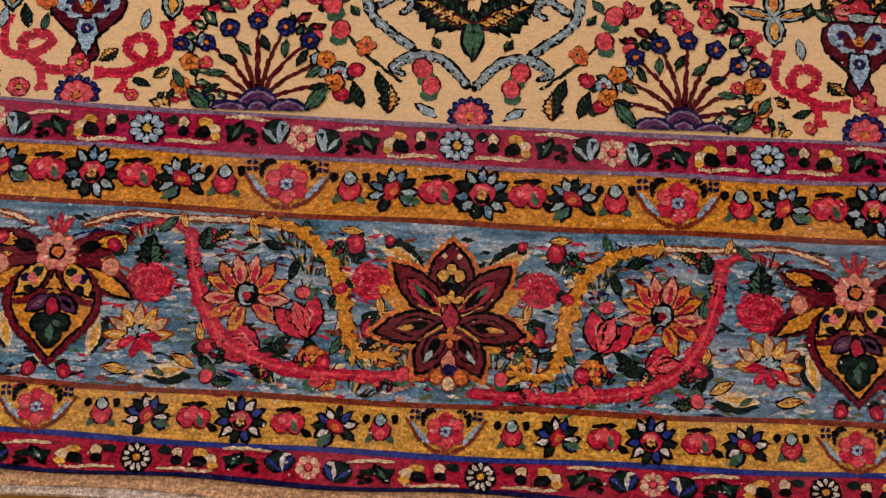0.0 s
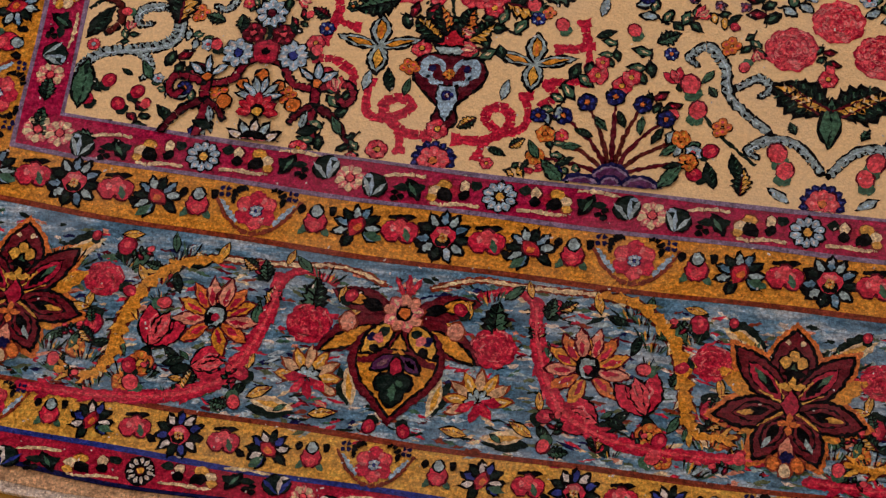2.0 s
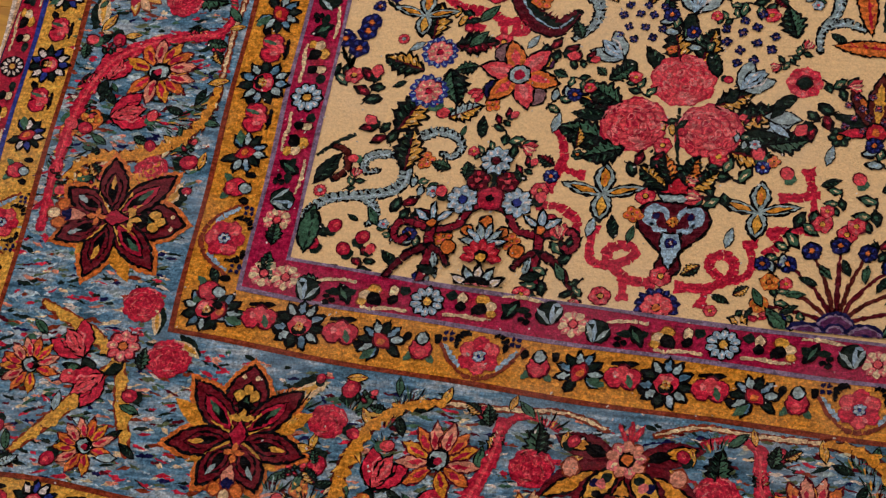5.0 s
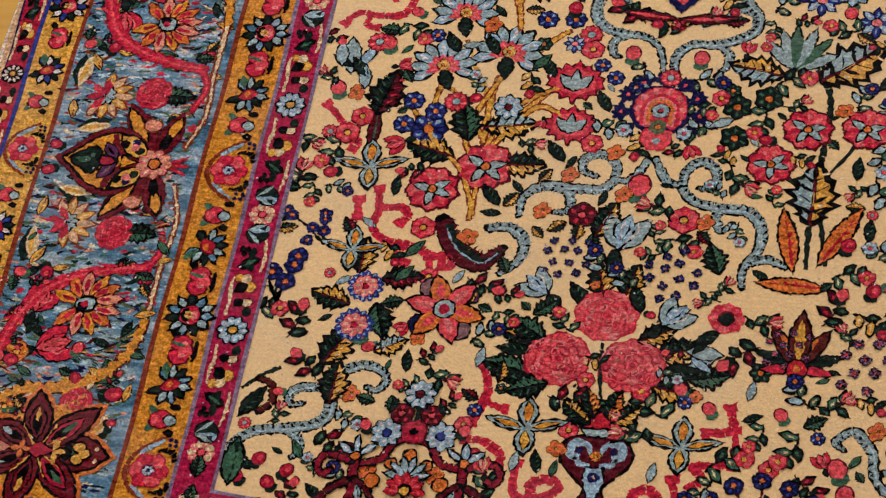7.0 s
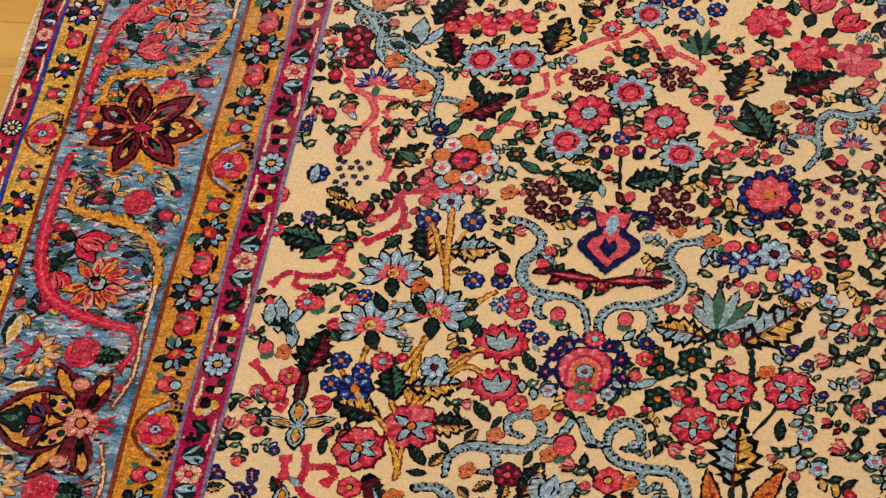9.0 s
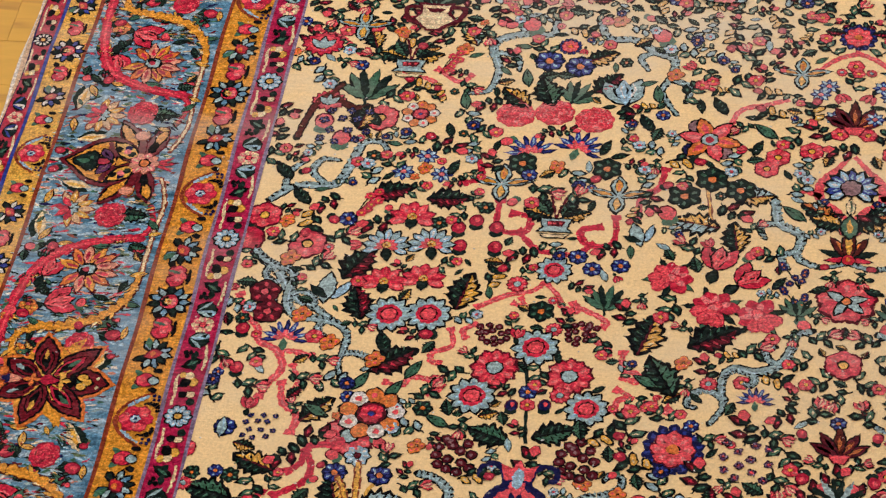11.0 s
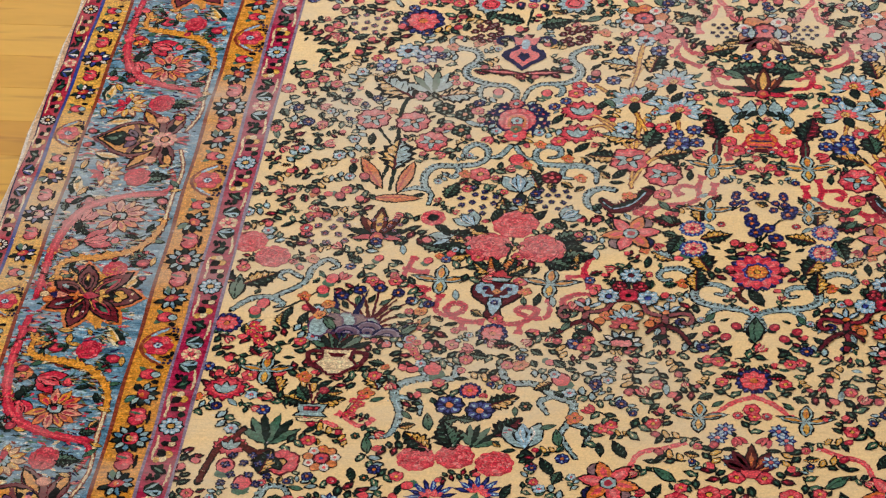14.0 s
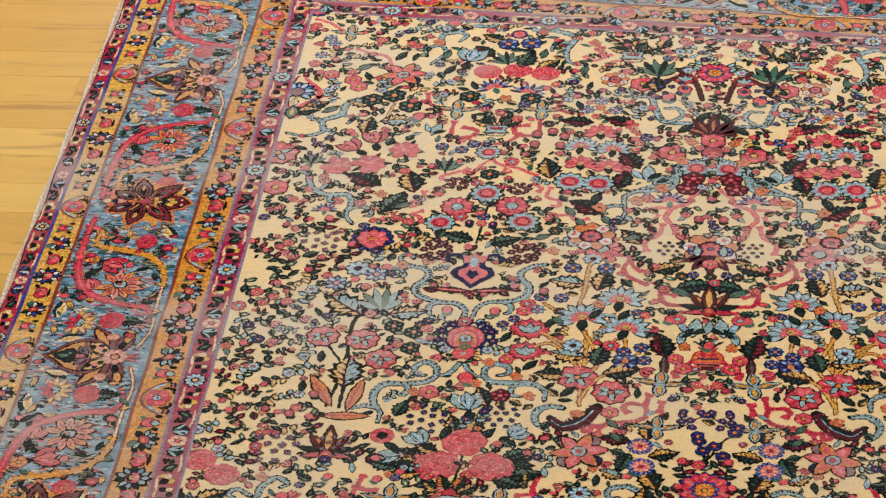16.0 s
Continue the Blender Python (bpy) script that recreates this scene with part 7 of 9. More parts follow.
field("rose", 0.468, 1.717, 0, 0.0317)
field("rose", 0.536, 1.703, 0, 0.0315)
field("coral_aster", 0.506, 1.352, 0, 0.0285)
field("grape_cluster", 0.428, 1.209, 60, 0.0263)
field("grape_cluster", 0.563, 1.220, -60, 0.0261)
field("dark_flower", 0.496, 1.262, 0, 0.0211)
field("green_tuft", 0.594, 1.300, 0, 0.0316)
field("navy_flower", 0.566, 1.359, 0, 0.0151)
field("navy_flower", 0.610, 1.369, 0, 0.0151)
field("lily", 0.730, 1.669, 0, 0.0498)
field("tulip_red", 0.763, 1.399, -10, 0.0318)
field("tulip_red", 0.814, 1.360, -45, 0.0298)
field("leaf_orange", 0.722, 1.472, 80, 0.0340)
field("leaf_gold", 0.786, 1.445, 10, 0.0302)
field("dark_flower", 0.741, 1.576, 0, 0.0273)
field("dark_flower", 0.699, 1.534, 0, 0.0272)
field("dark_flower", 0.788, 1.554, 0, 0.0253)
field("grey_bird", 0.634, 1.440, 30, 0.0287)
field("pink_bud", 0.676, 1.487, 20, 0.0216)
field("sprig", 0.892, 1.372, 0, 0.0297)
field("green_tuft", 0.891, 1.305, 0, 0.0259)
field("maroon_flower", 0.055, 1.270, 0, 0.0253)
field("maroon_flower", 0.067, 1.228, 0, 0.0251)
field("berry_cluster", 0.082, 1.347, 0, 0.0183)
field("berry_cluster", 0.122, 1.226, 0, 0.0179)
field("berry_cluster", 0.252, 1.141, 0, 0.0175)
field("berry_cluster", 0.176, 1.171, 0, 0.0177)
field("slim_dark", 0.037, 1.546, 40, 0.0245)
field("slim_dark", 0.162, 1.684, 40, 0.0248)
field("slim_dark", 0.076, 1.489, 40, 0.0243)
field("leaf_gold", 0.148, 1.683, -10, 0.0268)
field("slim_dark", 0.260, 1.177, 20, 0.0246)
field("brown_palm", 0.953, 1.031, 0, 0.0379)
field("ewer", 0.964, 0.872, 0, 0.0480)
field("red_flower", 0.956, 1.187, 0, 0.0287)
field("slim_green", 0.365, 1.025, 60, 0.0205)
field("slim_green", 0.178, 1.031, 60, 0.0207)
field("slim_green", 0.670, 1.130, 60, 0.0204)
field("slim_dark", 0.810, 1.654, -20, 0.0183)
field("slim_dark", 0.561, 1.637, -20, 0.0185)
field("slim_dark", 0.316, 1.572, -20, 0.0186)
field("peach_flower", 0.242, 1.697, 0, 0.0324)
field("red_flower", 0.023, 1.439, 0, 0.0279)
field("slim_grey", 0.042, 0.986, 0, 0.0190)
field("leaf_green", 0.450, 1.767, 20, 0.0327)
field("leaf_gold", 0.399, 1.749, 50, 0.0288)
field("green_tuft", 0.503, 1.771, -20, 0.0326)
field("navy_flower", 0.444, 1.846, 0, 0.0253)
field("navy_flower", 0.498, 1.835, 0, 0.0252)
field("round_flower", 0.476, 1.885, 0, 0.0215)
field("leaf_gold", 0.533, 1.860, -60, 0.0272)
field("tulip_grey", 0.579, 1.776, 10, 0.0383)
field("leaf_maroon", 0.549, 1.795, -40, 0.0288)
field("green_tuft", 0.143, 1.767, 0, 0.0449)
field("red_flower", 0.176, 1.684, 0, 0.0308)
field("pink_bud", 0.082, 1.663, 0, 0.0231)
field("pink_bud", 0.118, 1.624, 0, 0.0229)
field("leaf_green", 0.147, 1.682, 0, 0.0289)
field("carnation", 0.082, 1.720, 0, 0.0291)
field("ogee_palmette", 0.965, 1.571, 0, 0.0672)
field("round_flower", 0.967, 1.941, 0, 0.0347)
field("red_flower", 0.844, 1.635, 0, 0.0203)
field("red_flower", 0.898, 1.653, 0, 0.0203)
field("red_flower", 0.827, 1.607, 0, 0.0202)
field("brown_palm", 0.970, 1.740, 0, 0.0429)
field("white_star", 0.920, 1.814, 0, 0.0161)
field("white_star", 0.932, 1.737, 0, 0.0159)
field("white_star", 0.907, 1.792, 0, 0.0161)
field("dark_palmette", 0.969, 1.436, 0, 0.0408)
field("leafy_flower", 0.970, 1.320, 0, 0.0452)
field("quatrefoil", 0.874, 1.839, 0, 0.0381)
field("slim_green", 0.822, 1.695, 50, 0.0243)
field("slim_green", 0.877, 1.506, 50, 0.0235)
field("sprig", 0.894, 1.320, 0, 0.0279)
field("leaf_orange", 0.812, 1.540, -80, 0.0291)
field("slim_dark", 0.743, 1.752, 30, 0.0227)
field("slim_dark", 0.624, 1.702, 30, 0.0226)
field("pink_bud", 0.407, 1.933, 30, 0.0237)
field("pink_bud", 0.635, 1.918, 30, 0.0234)
field("pink_sprig", 0.261, 1.834, 0, 0.0333)
field("leaf_gold", 0.134, 1.885, 20, 0.0259)
field("slim_green", 0.412, 1.800, 10, 0.0213)
field("slim_green", 0.314, 1.736, 10, 0.0212)
field("slim_green", 0.637, 1.773, 10, 0.0210)
field("berry_cluster", 0.558, 1.958, 0, 0.0168)
field("berry_cluster", 0.662, 1.825, 0, 0.0163)
field("berry_cluster", 0.296, 1.866, 0, 0.0167)
field("dark_flower", 0.428, 1.591, 0, 0.0243)
field("dark_flower", 0.568, 1.588, 0, 0.0241)
field("round_flower", 0.961, 0.010, 0, 0.0290)
field("slim_green", 0.960, 0.113, 0, 0.0336)
field("leaf_gold", 0.921, 0.139, 60, 0.0310)
field("leaf_gold", 0.996, 0.145, -60, 0.0309)
field("rose_deep", 0.909, 0.205, 0, 0.0320)
field("rose", 0.959, 0.247, 0, 0.0321)
field("pink_bud", 0.906, 0.064, 20, 0.0181)
field("pink_bud", 0.790, 0.142, 20, 0.0184)
field("pink_bud", 0.800, 0.109, -10, 0.0169)
field("pink_bud", 0.915, 0.043, -10, 0.0167)
field("berry_cluster", 0.833, 0.094, 0, 0.0140)
field("berry_cluster", 0.834, 0.202, 0, 0.0142)
field("bud", 0.808, 0.029, 60, 0.0139)
field("leaf_gold", 0.864, 0.027, 0, 0.0167)
field("slim_dark", 0.825, 0.031, 20, 0.0181)
field("slim_dark", 0.855, 0.045, 20, 0.0181)
field("great_red_flower", 0.018, 0.210, -0, 0.0545)
field("slim_green", 0.015, 0.047, -0, 0.0335)
field("sprig", 0.020, 0.355, -0, 0.0619)
field("rosette", 0.133, 0.272, -0, 0.0267)
field("leaf_gold", 0.124, 0.182, -0, 0.0283)
field("quatrefoil", 0.107, 0.387, -0, 0.0354)
field("urn", 0.749, -0.024, -0, 0.0827)
field("pink_sprig", 0.877, -0.017, -0, 0.0406)
field("pink_sprig", 0.595, -0.037, -0, 0.0360)
field("quatrefoil", 0.869, -0.116, -0, 0.0400)
field("berry_cluster", 0.799, -0.127, -0, 0.0159)
field("leaf_orange", 0.674, -0.126, -20, 0.0257)
field("carnation", 0.933, -0.166, -0, 0.0358)
field("dark_palmette", 0.021, 0.805, -0, 0.0537)
field("ewer", 0.016, 0.614, -0, 0.0370)
field("red_spear", 0.099, 0.588, -0, 0.0326)
field("peach_flower", 0.031, 0.996, -0, 0.0599)
field("brown_palm", 0.030, 0.944, -180, 0.0480)
field("coral_flower", 0.238, 0.986, -0, 0.0394)
field("navy_flower", 0.175, 0.597, -0, 0.0262)
field("brown_palm", 0.006, 1.503, -0, 0.0600)
field("bud", 0.007, 1.394, -180, 0.0370)
field("great_red_flower", 0.012, 1.755, -0, 0.0465)
field("coral_aster", -0.020, 1.316, -0, 0.0366)
field("blossom_cluster", 0.110, 1.662, -0, 0.0435)
field("flower_pot", 0.206, 1.827, -0, 0.0446)
filler("sprig_bud", 0.230, 2.021, -9, 0.0298)
filler("sprig_red", 0.650, 0.139, -72, 0.0321)
filler("sprig_red", 0.695, 1.785, -38, 0.0317)
filler("sprig_bud", 0.213, 1.960, -28, 0.0295)
filler("sprig_pink", 0.954, 0.550, 127, 0.0270)
filler("sprig_pink", 0.490, 2.027, -141, 0.0285)
filler("sprig_navy", 0.946, 0.696, 143, 0.0289)
filler("sprig_bud", 0.294, 1.985, -58, 0.0302)
filler("sprig_red", 0.762, 2.005, 42, 0.0285)
filler("sprig_bud", 0.453, 1.382, 86, 0.0288)
filler("sprig_navy", 0.325, 1.694, -151, 0.0295)
filler("sprig_navy", 0.924, 0.647, 131, 0.0327)
filler("sprig_gold", 0.829, 1.971, -164, 0.0270)
filler("sprig_navy", 0.194, 1.090, -94, 0.0325)
filler("sprig_red", 0.889, 0.995, -162, 0.0306)
filler("sprig_bud", 0.849, 1.902, 105, 0.0290)
filler("sprig_pink", 0.850, 0.372, -171, 0.0262)
filler("sprig_grey", 0.910, 0.521, 20, 0.0308)
filler("sprig_red", 0.933, 0.768, 124, 0.0279)
filler("sprig_navy", 0.676, 1.930, -131, 0.0307)
filler("sprig_red", 0.859, 0.631, -108, 0.0281)
filler("sprig_gold", 0.834, 0.855, -12, 0.0316)
filler("sprig_grey", 0.806, 0.599, -178, 0.0289)
filler("sprig_grey", 0.633, 1.638, 62, 0.0281)
filler("sprig_pink", 0.265, 0.211, -113, 0.0269)
filler("sprig_red", 0.776, 1.810, -66, 0.0336)
filler("sprig_pink", 0.785, 1.881, 24, 0.0336)
filler("sprig_red", 0.841, 1.413, 78, 0.0271)
filler("sprig_gold", 0.899, 1.750, -5, 0.0295)
filler("sprig_red", 0.732, 0.821, 79, 0.0274)
filler("sprig_navy", 0.447, 0.405, 30, 0.0277)
filler("sprig_gold", 0.853, 0.498, -121, 0.0291)
filler("sprig_bud", 0.761, 0.950, -4, 0.0335)
filler("sprig_bud", 0.914, 0.382, -40, 0.0293)
filler("sprig_bud", 0.028, 1.962, -149, 0.0276)
filler("sprig_pink", 0.842, 0.709, 100, 0.0308)
filler("sprig_red", 0.285, 1.919, -106, 0.0295)
filler("sprig_bud", 0.396, 2.025, 165, 0.0334)
filler("sprig_navy", 0.022, 1.813, -74, 0.0262)
filler("sprig_navy", 0.238, 1.639, 46, 0.0261)
filler("sprig_bud", 0.346, 1.961, -167, 0.0289)
filler("sprig_bud", 0.926, 0.324, -166, 0.0285)
filler("sprig_pink", 0.473, 1.530, -110, 0.0326)
filler("sprig_red", 0.917, 1.916, 20, 0.0285)
filler("sprig_pink", 0.713, 1.420, 47, 0.0269)
filler("sprig_pink", 0.143, 1.839, 63, 0.0274)
filler("sprig_pink", 0.927, 1.090, -24, 0.0291)
filler("sprig_bud", 0.825, 0.904, 14, 0.0293)
filler("sprig_gold", 0.811, 0.349, -133, 0.0281)
filler("sprig_bud", 0.762, 0.365, -21, 0.0310)
filler("sprig_grey", 0.825, 0.786, 5, 0.0339)
filler("sprig_gold", 0.855, 0.432, -169, 0.0295)
filler("sprig_pink", 0.882, 0.902, 3, 0.0315)
filler("sprig_bud", 0.896, 0.464, -77, 0.0271)
filler("sprig_bud", 0.012, 1.692, -130, 0.0275)
filler("sprig_grey", 0.067, 1.782, -156, 0.0320)
filler("sprig_red", 0.864, 1.680, 137, 0.0287)
filler("sprig_pink", 0.872, 1.038, -115, 0.0279)
filler("sprig_navy", 0.733, 0.242, 30, 0.0294)
filler("sprig_red", 0.118, 1.925, -127, 0.0298)
filler("sprig_gold", 0.754, 1.924, 175, 0.0313)
filler("sprig_gold", 0.100, 1.431, 174, 0.0320)
filler("sprig_bud", 0.141, 0.096, -132, 0.0299)
filler("sprig_red", 0.870, 0.321, 51, 0.0263)
filler("sprig_navy", 0.721, 1.871, -102, 0.0276)
filler("sprig_gold", 0.620, 2.002, 8, 0.0291)
filler("sprig_navy", 0.515, 1.563, -150, 0.0301)
filler("sprig_red", 0.652, 1.045, -1, 0.0337)
filler("sprig_red", 0.355, 1.659, -82, 0.0292)
filler("sprig_bud", 0.868, 0.257, 18, 0.0308)
filler("sprig_pink", 0.156, 1.405, -66, 0.0310)
filler("sprig_red", 0.430, 1.885, 33, 0.0280)
filler("sprig_gold", 0.692, 1.616, -90, 0.0322)
filler("sprig_bud", 0.211, 1.434, 96, 0.0320)
filler("sprig_red", 0.520, 1.969, -134, 0.0277)
filler("sprig_bud", 0.648, 0.286, 129, 0.0318)
filler("sprig_bud", 0.924, 0.929, -48, 0.0305)
filler("sprig_grey", 0.082, 1.865, -136, 0.0294)
filler("sprig_red", 0.046, 0.546, 147, 0.0289)
filler("sprig_bud", 0.077, 2.001, 82, 0.0286)
filler("sprig_gold", 0.229, 1.769, 54, 0.0281)
filler("sprig_gold", 0.866, 0.820, -154, 0.0266)
filler("sprig_red", 0.687, 2.007, 77, 0.0311)
filler("sprig_red", 0.171, 1.981, 33, 0.0290)
filler("sprig_pink", 0.933, 1.243, -73, 0.0281)
filler("sprig_red", 0.321, 0.016, 137, 0.0290)
filler("sprig_red", 0.439, 1.966, -91, 0.0305)
filler("sprig_bud", 0.170, 1.927, -60, 0.0289)
filler("sprig_gold", 0.866, 1.149, -118, 0.0280)
filler("sprig_bud", 0.941, 1.491, -141, 0.0323)
filler("sprig_grey", 0.549, 0.627, 112, 0.0276)
filler("sprig_red", 0.716, 1.828, -148, 0.0269)
filler("sprig_gold", 0.830, 1.739, 61, 0.0284)
filler("sprig_navy", 0.709, 0.933, 3, 0.0313)
filler("sprig_pink", 0.579, 2.030, 126, 0.0276)
filler("sprig_pink", 0.900, 0.690, 105, 0.0298)
filler("sprig_gold", 0.935, 0.451, -150, 0.0290)
filler("sprig_navy", 0.854, 2.016, -68, 0.0315)
filler("sprig_pink", 0.525, 0.161, 85, 0.0308)
filler("sprig_bud", 0.949, 1.657, 83, 0.0307)
filler("sprig_pink", 0.061, 1.936, 156, 0.0278)
filler("sprig_red", 0.962, 0.624, -163, 0.0264)
filler("sprig_pink", 0.118, 1.973, 145, 0.0300)
filler("sprig_pink", 0.149, 1.095, -98, 0.0273)
filler("sprig_red", 0.634, 0.648, 160, 0.0281)
filler("sprig_pink", 0.342, 1.086, -50, 0.0286)
filler("sprig_grey", 0.890, 1.616, 152, 0.0266)
filler("sprig_bud", 0.435, 0.201, -88, 0.0288)
filler("sprig_bud", 0.147, 0.939, 116, 0.0302)
filler("sprig_red", 0.890, 0.757, 73, 0.0312)
filler("sprig_grey", 0.333, 2.011, -80, 0.0305)
filler("sprig_grey", 0.883, 1.569, -34, 0.0290)
filler("sprig_grey", 0.787, 0.069, -132, 0.0272)
filler("sprig_pink", 0.672, 0.338, -87, 0.0261)
filler("sprig_gold", 0.495, 1.928, -112, 0.0284)
filler("sprig_bud", 0.430, 0.828, 54, 0.0323)
filler("sprig_red", 0.108, 0.867, 176, 0.0297)
filler("sprig_pink", 0.522, 1.515, -24, 0.0291)
filler("sprig_bud", 0.958, 0.962, -47, 0.0293)
filler("sprig_gold", 0.616, 1.014, -78, 0.0300)
filler("sprig_grey", 0.166, 2.027, -138, 0.0303)
filler("sprig_grey", 0.814, 0.540, -138, 0.0324)
filler("sprig_grey", 0.775, 1.615, 167, 0.0291)
filler("sprig_red", 0.725, 0.163, 146, 0.0299)
filler("sprig_red", 0.904, 2.009, 176, 0.0305)
filler("sprig_pink", 0.874, 0.552, 64, 0.0325)
filler("sprig_navy", 0.652, 0.863, -55, 0.0294)
filler("sprig_navy", 0.554, 0.713, -93, 0.0292)
filler("sprig_gold", 0.201, 1.885, -126, 0.0318)
filler("sprig_pink", 0.068, 1.075, -101, 0.0302)
filler("sprig_red", 0.879, 1.975, -17, 0.0269)
filler("sprig_navy", 0.312, 0.281, -61, 0.0261)
filler("sprig_pink", 0.904, 0.850, 170, 0.0310)
filler("sprig_pink", 0.829, 1.208, -71, 0.0303)
filler("sprig_red", 0.964, 1.830, -13, 0.0269)
filler("sprig_bud", 0.023, 1.881, -17, 0.0296)
filler("sprig_grey", 0.428, 0.624, -105, 0.0288)
filler("sprig_grey", 0.345, 1.614, 174, 0.0272)
filler("sprig_pink", 0.006, 0.501, -18, 0.0307)
filler("sprig_bud", 0.252, 1.894, 29, 0.0266)
filler("sprig_grey", 0.177, 1.550, 12, 0.0319)
filler("sprig_pink", 0.960, 2.012, -44, 0.0313)
filler("sprig_red", 0.697, 1.068, 46, 0.0266)
filler("sprig_bud", 0.908, 1.701, 28, 0.0296)
filler("sprig_pink", 0.883, 0.951, -132, 0.0283)
filler("sprig_gold", 0.823, 1.789, 78, 0.0261)
filler("sprig_bud", 0.588, 1.403, 108, 0.0265)
filler("sprig_grey", 0.388, 1.968, 162, 0.0267)
filler("sprig_navy", 0.771, 0.702, -27, 0.0266)
filler("sprig_navy", 0.011, 1.060, 7, 0.0287)
filler("sprig_bud", 0.054, 0.269, -10, 0.0314)
filler("sprig_grey", 0.630, 1.571, 3, 0.0278)
filler("sprig_red", 0.128, 0.767, -134, 0.0274)
filler("sprig_pink", 0.961, 0.406, -55, 0.0269)
filler("sprig_bud", 0.301, 1.622, -113, 0.0315)
filler("sprig_pink", 0.777, 0.233, -60, 0.0269)
filler("sprig_red", 0.780, 0.415, -91, 0.0280)
filler("sprig_grey", 0.320, 1.006, 93, 0.0292)
filler("sprig_gold", 0.493, 0.807, 89, 0.0279)
filler("sprig_bud", 0.645, 1.516, -179, 0.0291)
filler("sprig_red", 0.542, 0.206, 39, 0.0327)
filler("sprig_bud", 0.509, 0.955, -23, 0.0319)
filler("sprig_grey", 0.669, 1.882, 71, 0.0307)
filler("sprig_pink", 0.018, 2.008, -134, 0.0267)
filler("sprig_grey", 0.913, 0.270, -55, 0.0295)
filler("sprig_red", 0.552, 0.440, -118, 0.0277)
filler("sprig_red", 0.061, 1.137, -154, 0.0264)
filler("sprig_pink", 0.481, 0.193, -111, 0.0275)
filler("sprig_pink", 0.617, 0.548, -128, 0.0287)
filler("sprig_red", 0.693, 1.283, 151, 0.0318)
filler("sprig_navy", 0.256, 1.953, 16, 0.0279)
filler("sprig_grey", 0.020, 1.242, -113, 0.0265)
filler("sprig_bud", 0.379, 1.847, -18, 0.0272)
filler("sprig_red", 0.929, 1.150, 112, 0.0284)
filler("sprig_pink", 0.510, 0.492, 69, 0.0281)
filler("sprig_bud", 0.929, 0.595, -15, 0.0304)
filler("sprig_navy", 0.618, 0.095, 127, 0.0263)
filler("sprig_bud", 0.296, 0.353, -108, 0.0274)
filler("sprig_red", 0.060, 1.392, 57, 0.0278)
filler("sprig_bud", 0.009, 1.640, 3, 0.0276)
filler("sprig_pink", 0.129, 1.342, -47, 0.0286)
filler("sprig_bud", 0.754, 0.117, -129, 0.0261)
filler("sprig_grey", 0.962, 0.350, -136, 0.0293)
filler("sprig_bud", 0.355, 1.730, 96, 0.0274)
filler("sprig_bud", 0.825, 1.047, 6, 0.0335)
filler("sprig_gold", 0.435, 0.924, -86, 0.0264)
filler("sprig_bud", 0.081, 0.203, 45, 0.0285)
filler("sprig_red", 0.798, 1.940, -179, 0.0285)
filler("sprig_gold", 0.668, 0.967, 64, 0.0315)
filler("sprig_pink", 0.298, 0.950, -3, 0.0261)
filler("sprig_red", 0.672, 0.724, -75, 0.0307)
filler("sprig_red", 0.014, 1.586, -50, 0.0275)
filler("sprig_pink", 0.333, 1.906, -171, 0.0288)
filler("sprig_pink", 0.350, 0.897, -79, 0.0260)
filler("sprig_pink", 0.960, 1.117, 150, 0.0266)
filler("sprig_pink", 0.371, 1.118, 121, 0.0300)
filler("sprig_bud", 0.121, 1.476, 120, 0.0282)
filler("sprig_navy", 0.459, 0.713, 167, 0.0278)
filler("sprig_red", 0.006, 0.278, -77, 0.0311)
filler("sprig_red", 0.951, 0.811, 137, 0.0340)
filler("sprig_grey", 0.817, 0.451, 66, 0.0272)
filler("sprig_red", 0.192, 1.734, -74, 0.0317)
filler("sprig_bud", 0.116, 2.024, 122, 0.0281)
filler("sprig_pink", 0.345, 0.074, 13, 0.0319)
filler("sprig_pink", 0.012, 1.130, -148, 0.0292)
filler("sprig_bud", 0.881, 1.078, 117, 0.0269)
filler("sprig_navy", 0.160, 0.048, 40, 0.0260)
filler("sprig_red", 0.902, 0.799, 170, 0.0282)
filler("sprig_bud", 0.781, 1.503, -124, 0.0313)
filler("sprig_grey", 0.601, 1.940, -101, 0.0262)
filler("sprig_gold", 0.414, 1.329, -27, 0.0279)
filler("sprig_bud", 0.759, 1.165, 10, 0.0266)
filler("sprig_navy", 0.499, 1.398, -139, 0.0262)
filler("sprig_red", 0.506, 1.127, 173, 0.0262)
filler("sprig_bud", 0.627, 1.266, 2, 0.0280)
filler("sprig_bud", 0.184, 0.981, -81, 0.0306)
filler("sprig_bud", 0.378, 1.590, 9, 0.0281)
filler("sprig_pink", 0.816, 1.472, -58, 0.0210)
filler("sprig_gold", 0.586, 0.011, -89, 0.0185)
filler("sprig_grey", 0.313, 1.053, 114, 0.0192)
filler("sprig_pink", 0.095, 1.822, -117, 0.0215)
filler("sprig_gold", 0.306, 0.689, -176, 0.0246)
filler("sprig_red", 0.865, 1.779, -140, 0.0202)
filler("sprig_navy", 0.182, 0.015, 136, 0.0211)
filler("sprig_red", 0.106, 1.292, -11, 0.0197)
filler("sprig_gold", 0.695, 0.590, -118, 0.0195)
filler("sprig_grey", 0.229, 0.683, 15, 0.0207)
filler("sprig_bud", 0.916, 0.559, -177, 0.0183)
filler("sprig_pink", 0.775, 1.025, -94, 0.0235)
filler("sprig_grey", 0.154, 0.134, -123, 0.0226)
filler("sprig_bud", 0.655, 1.978, -68, 0.0207)
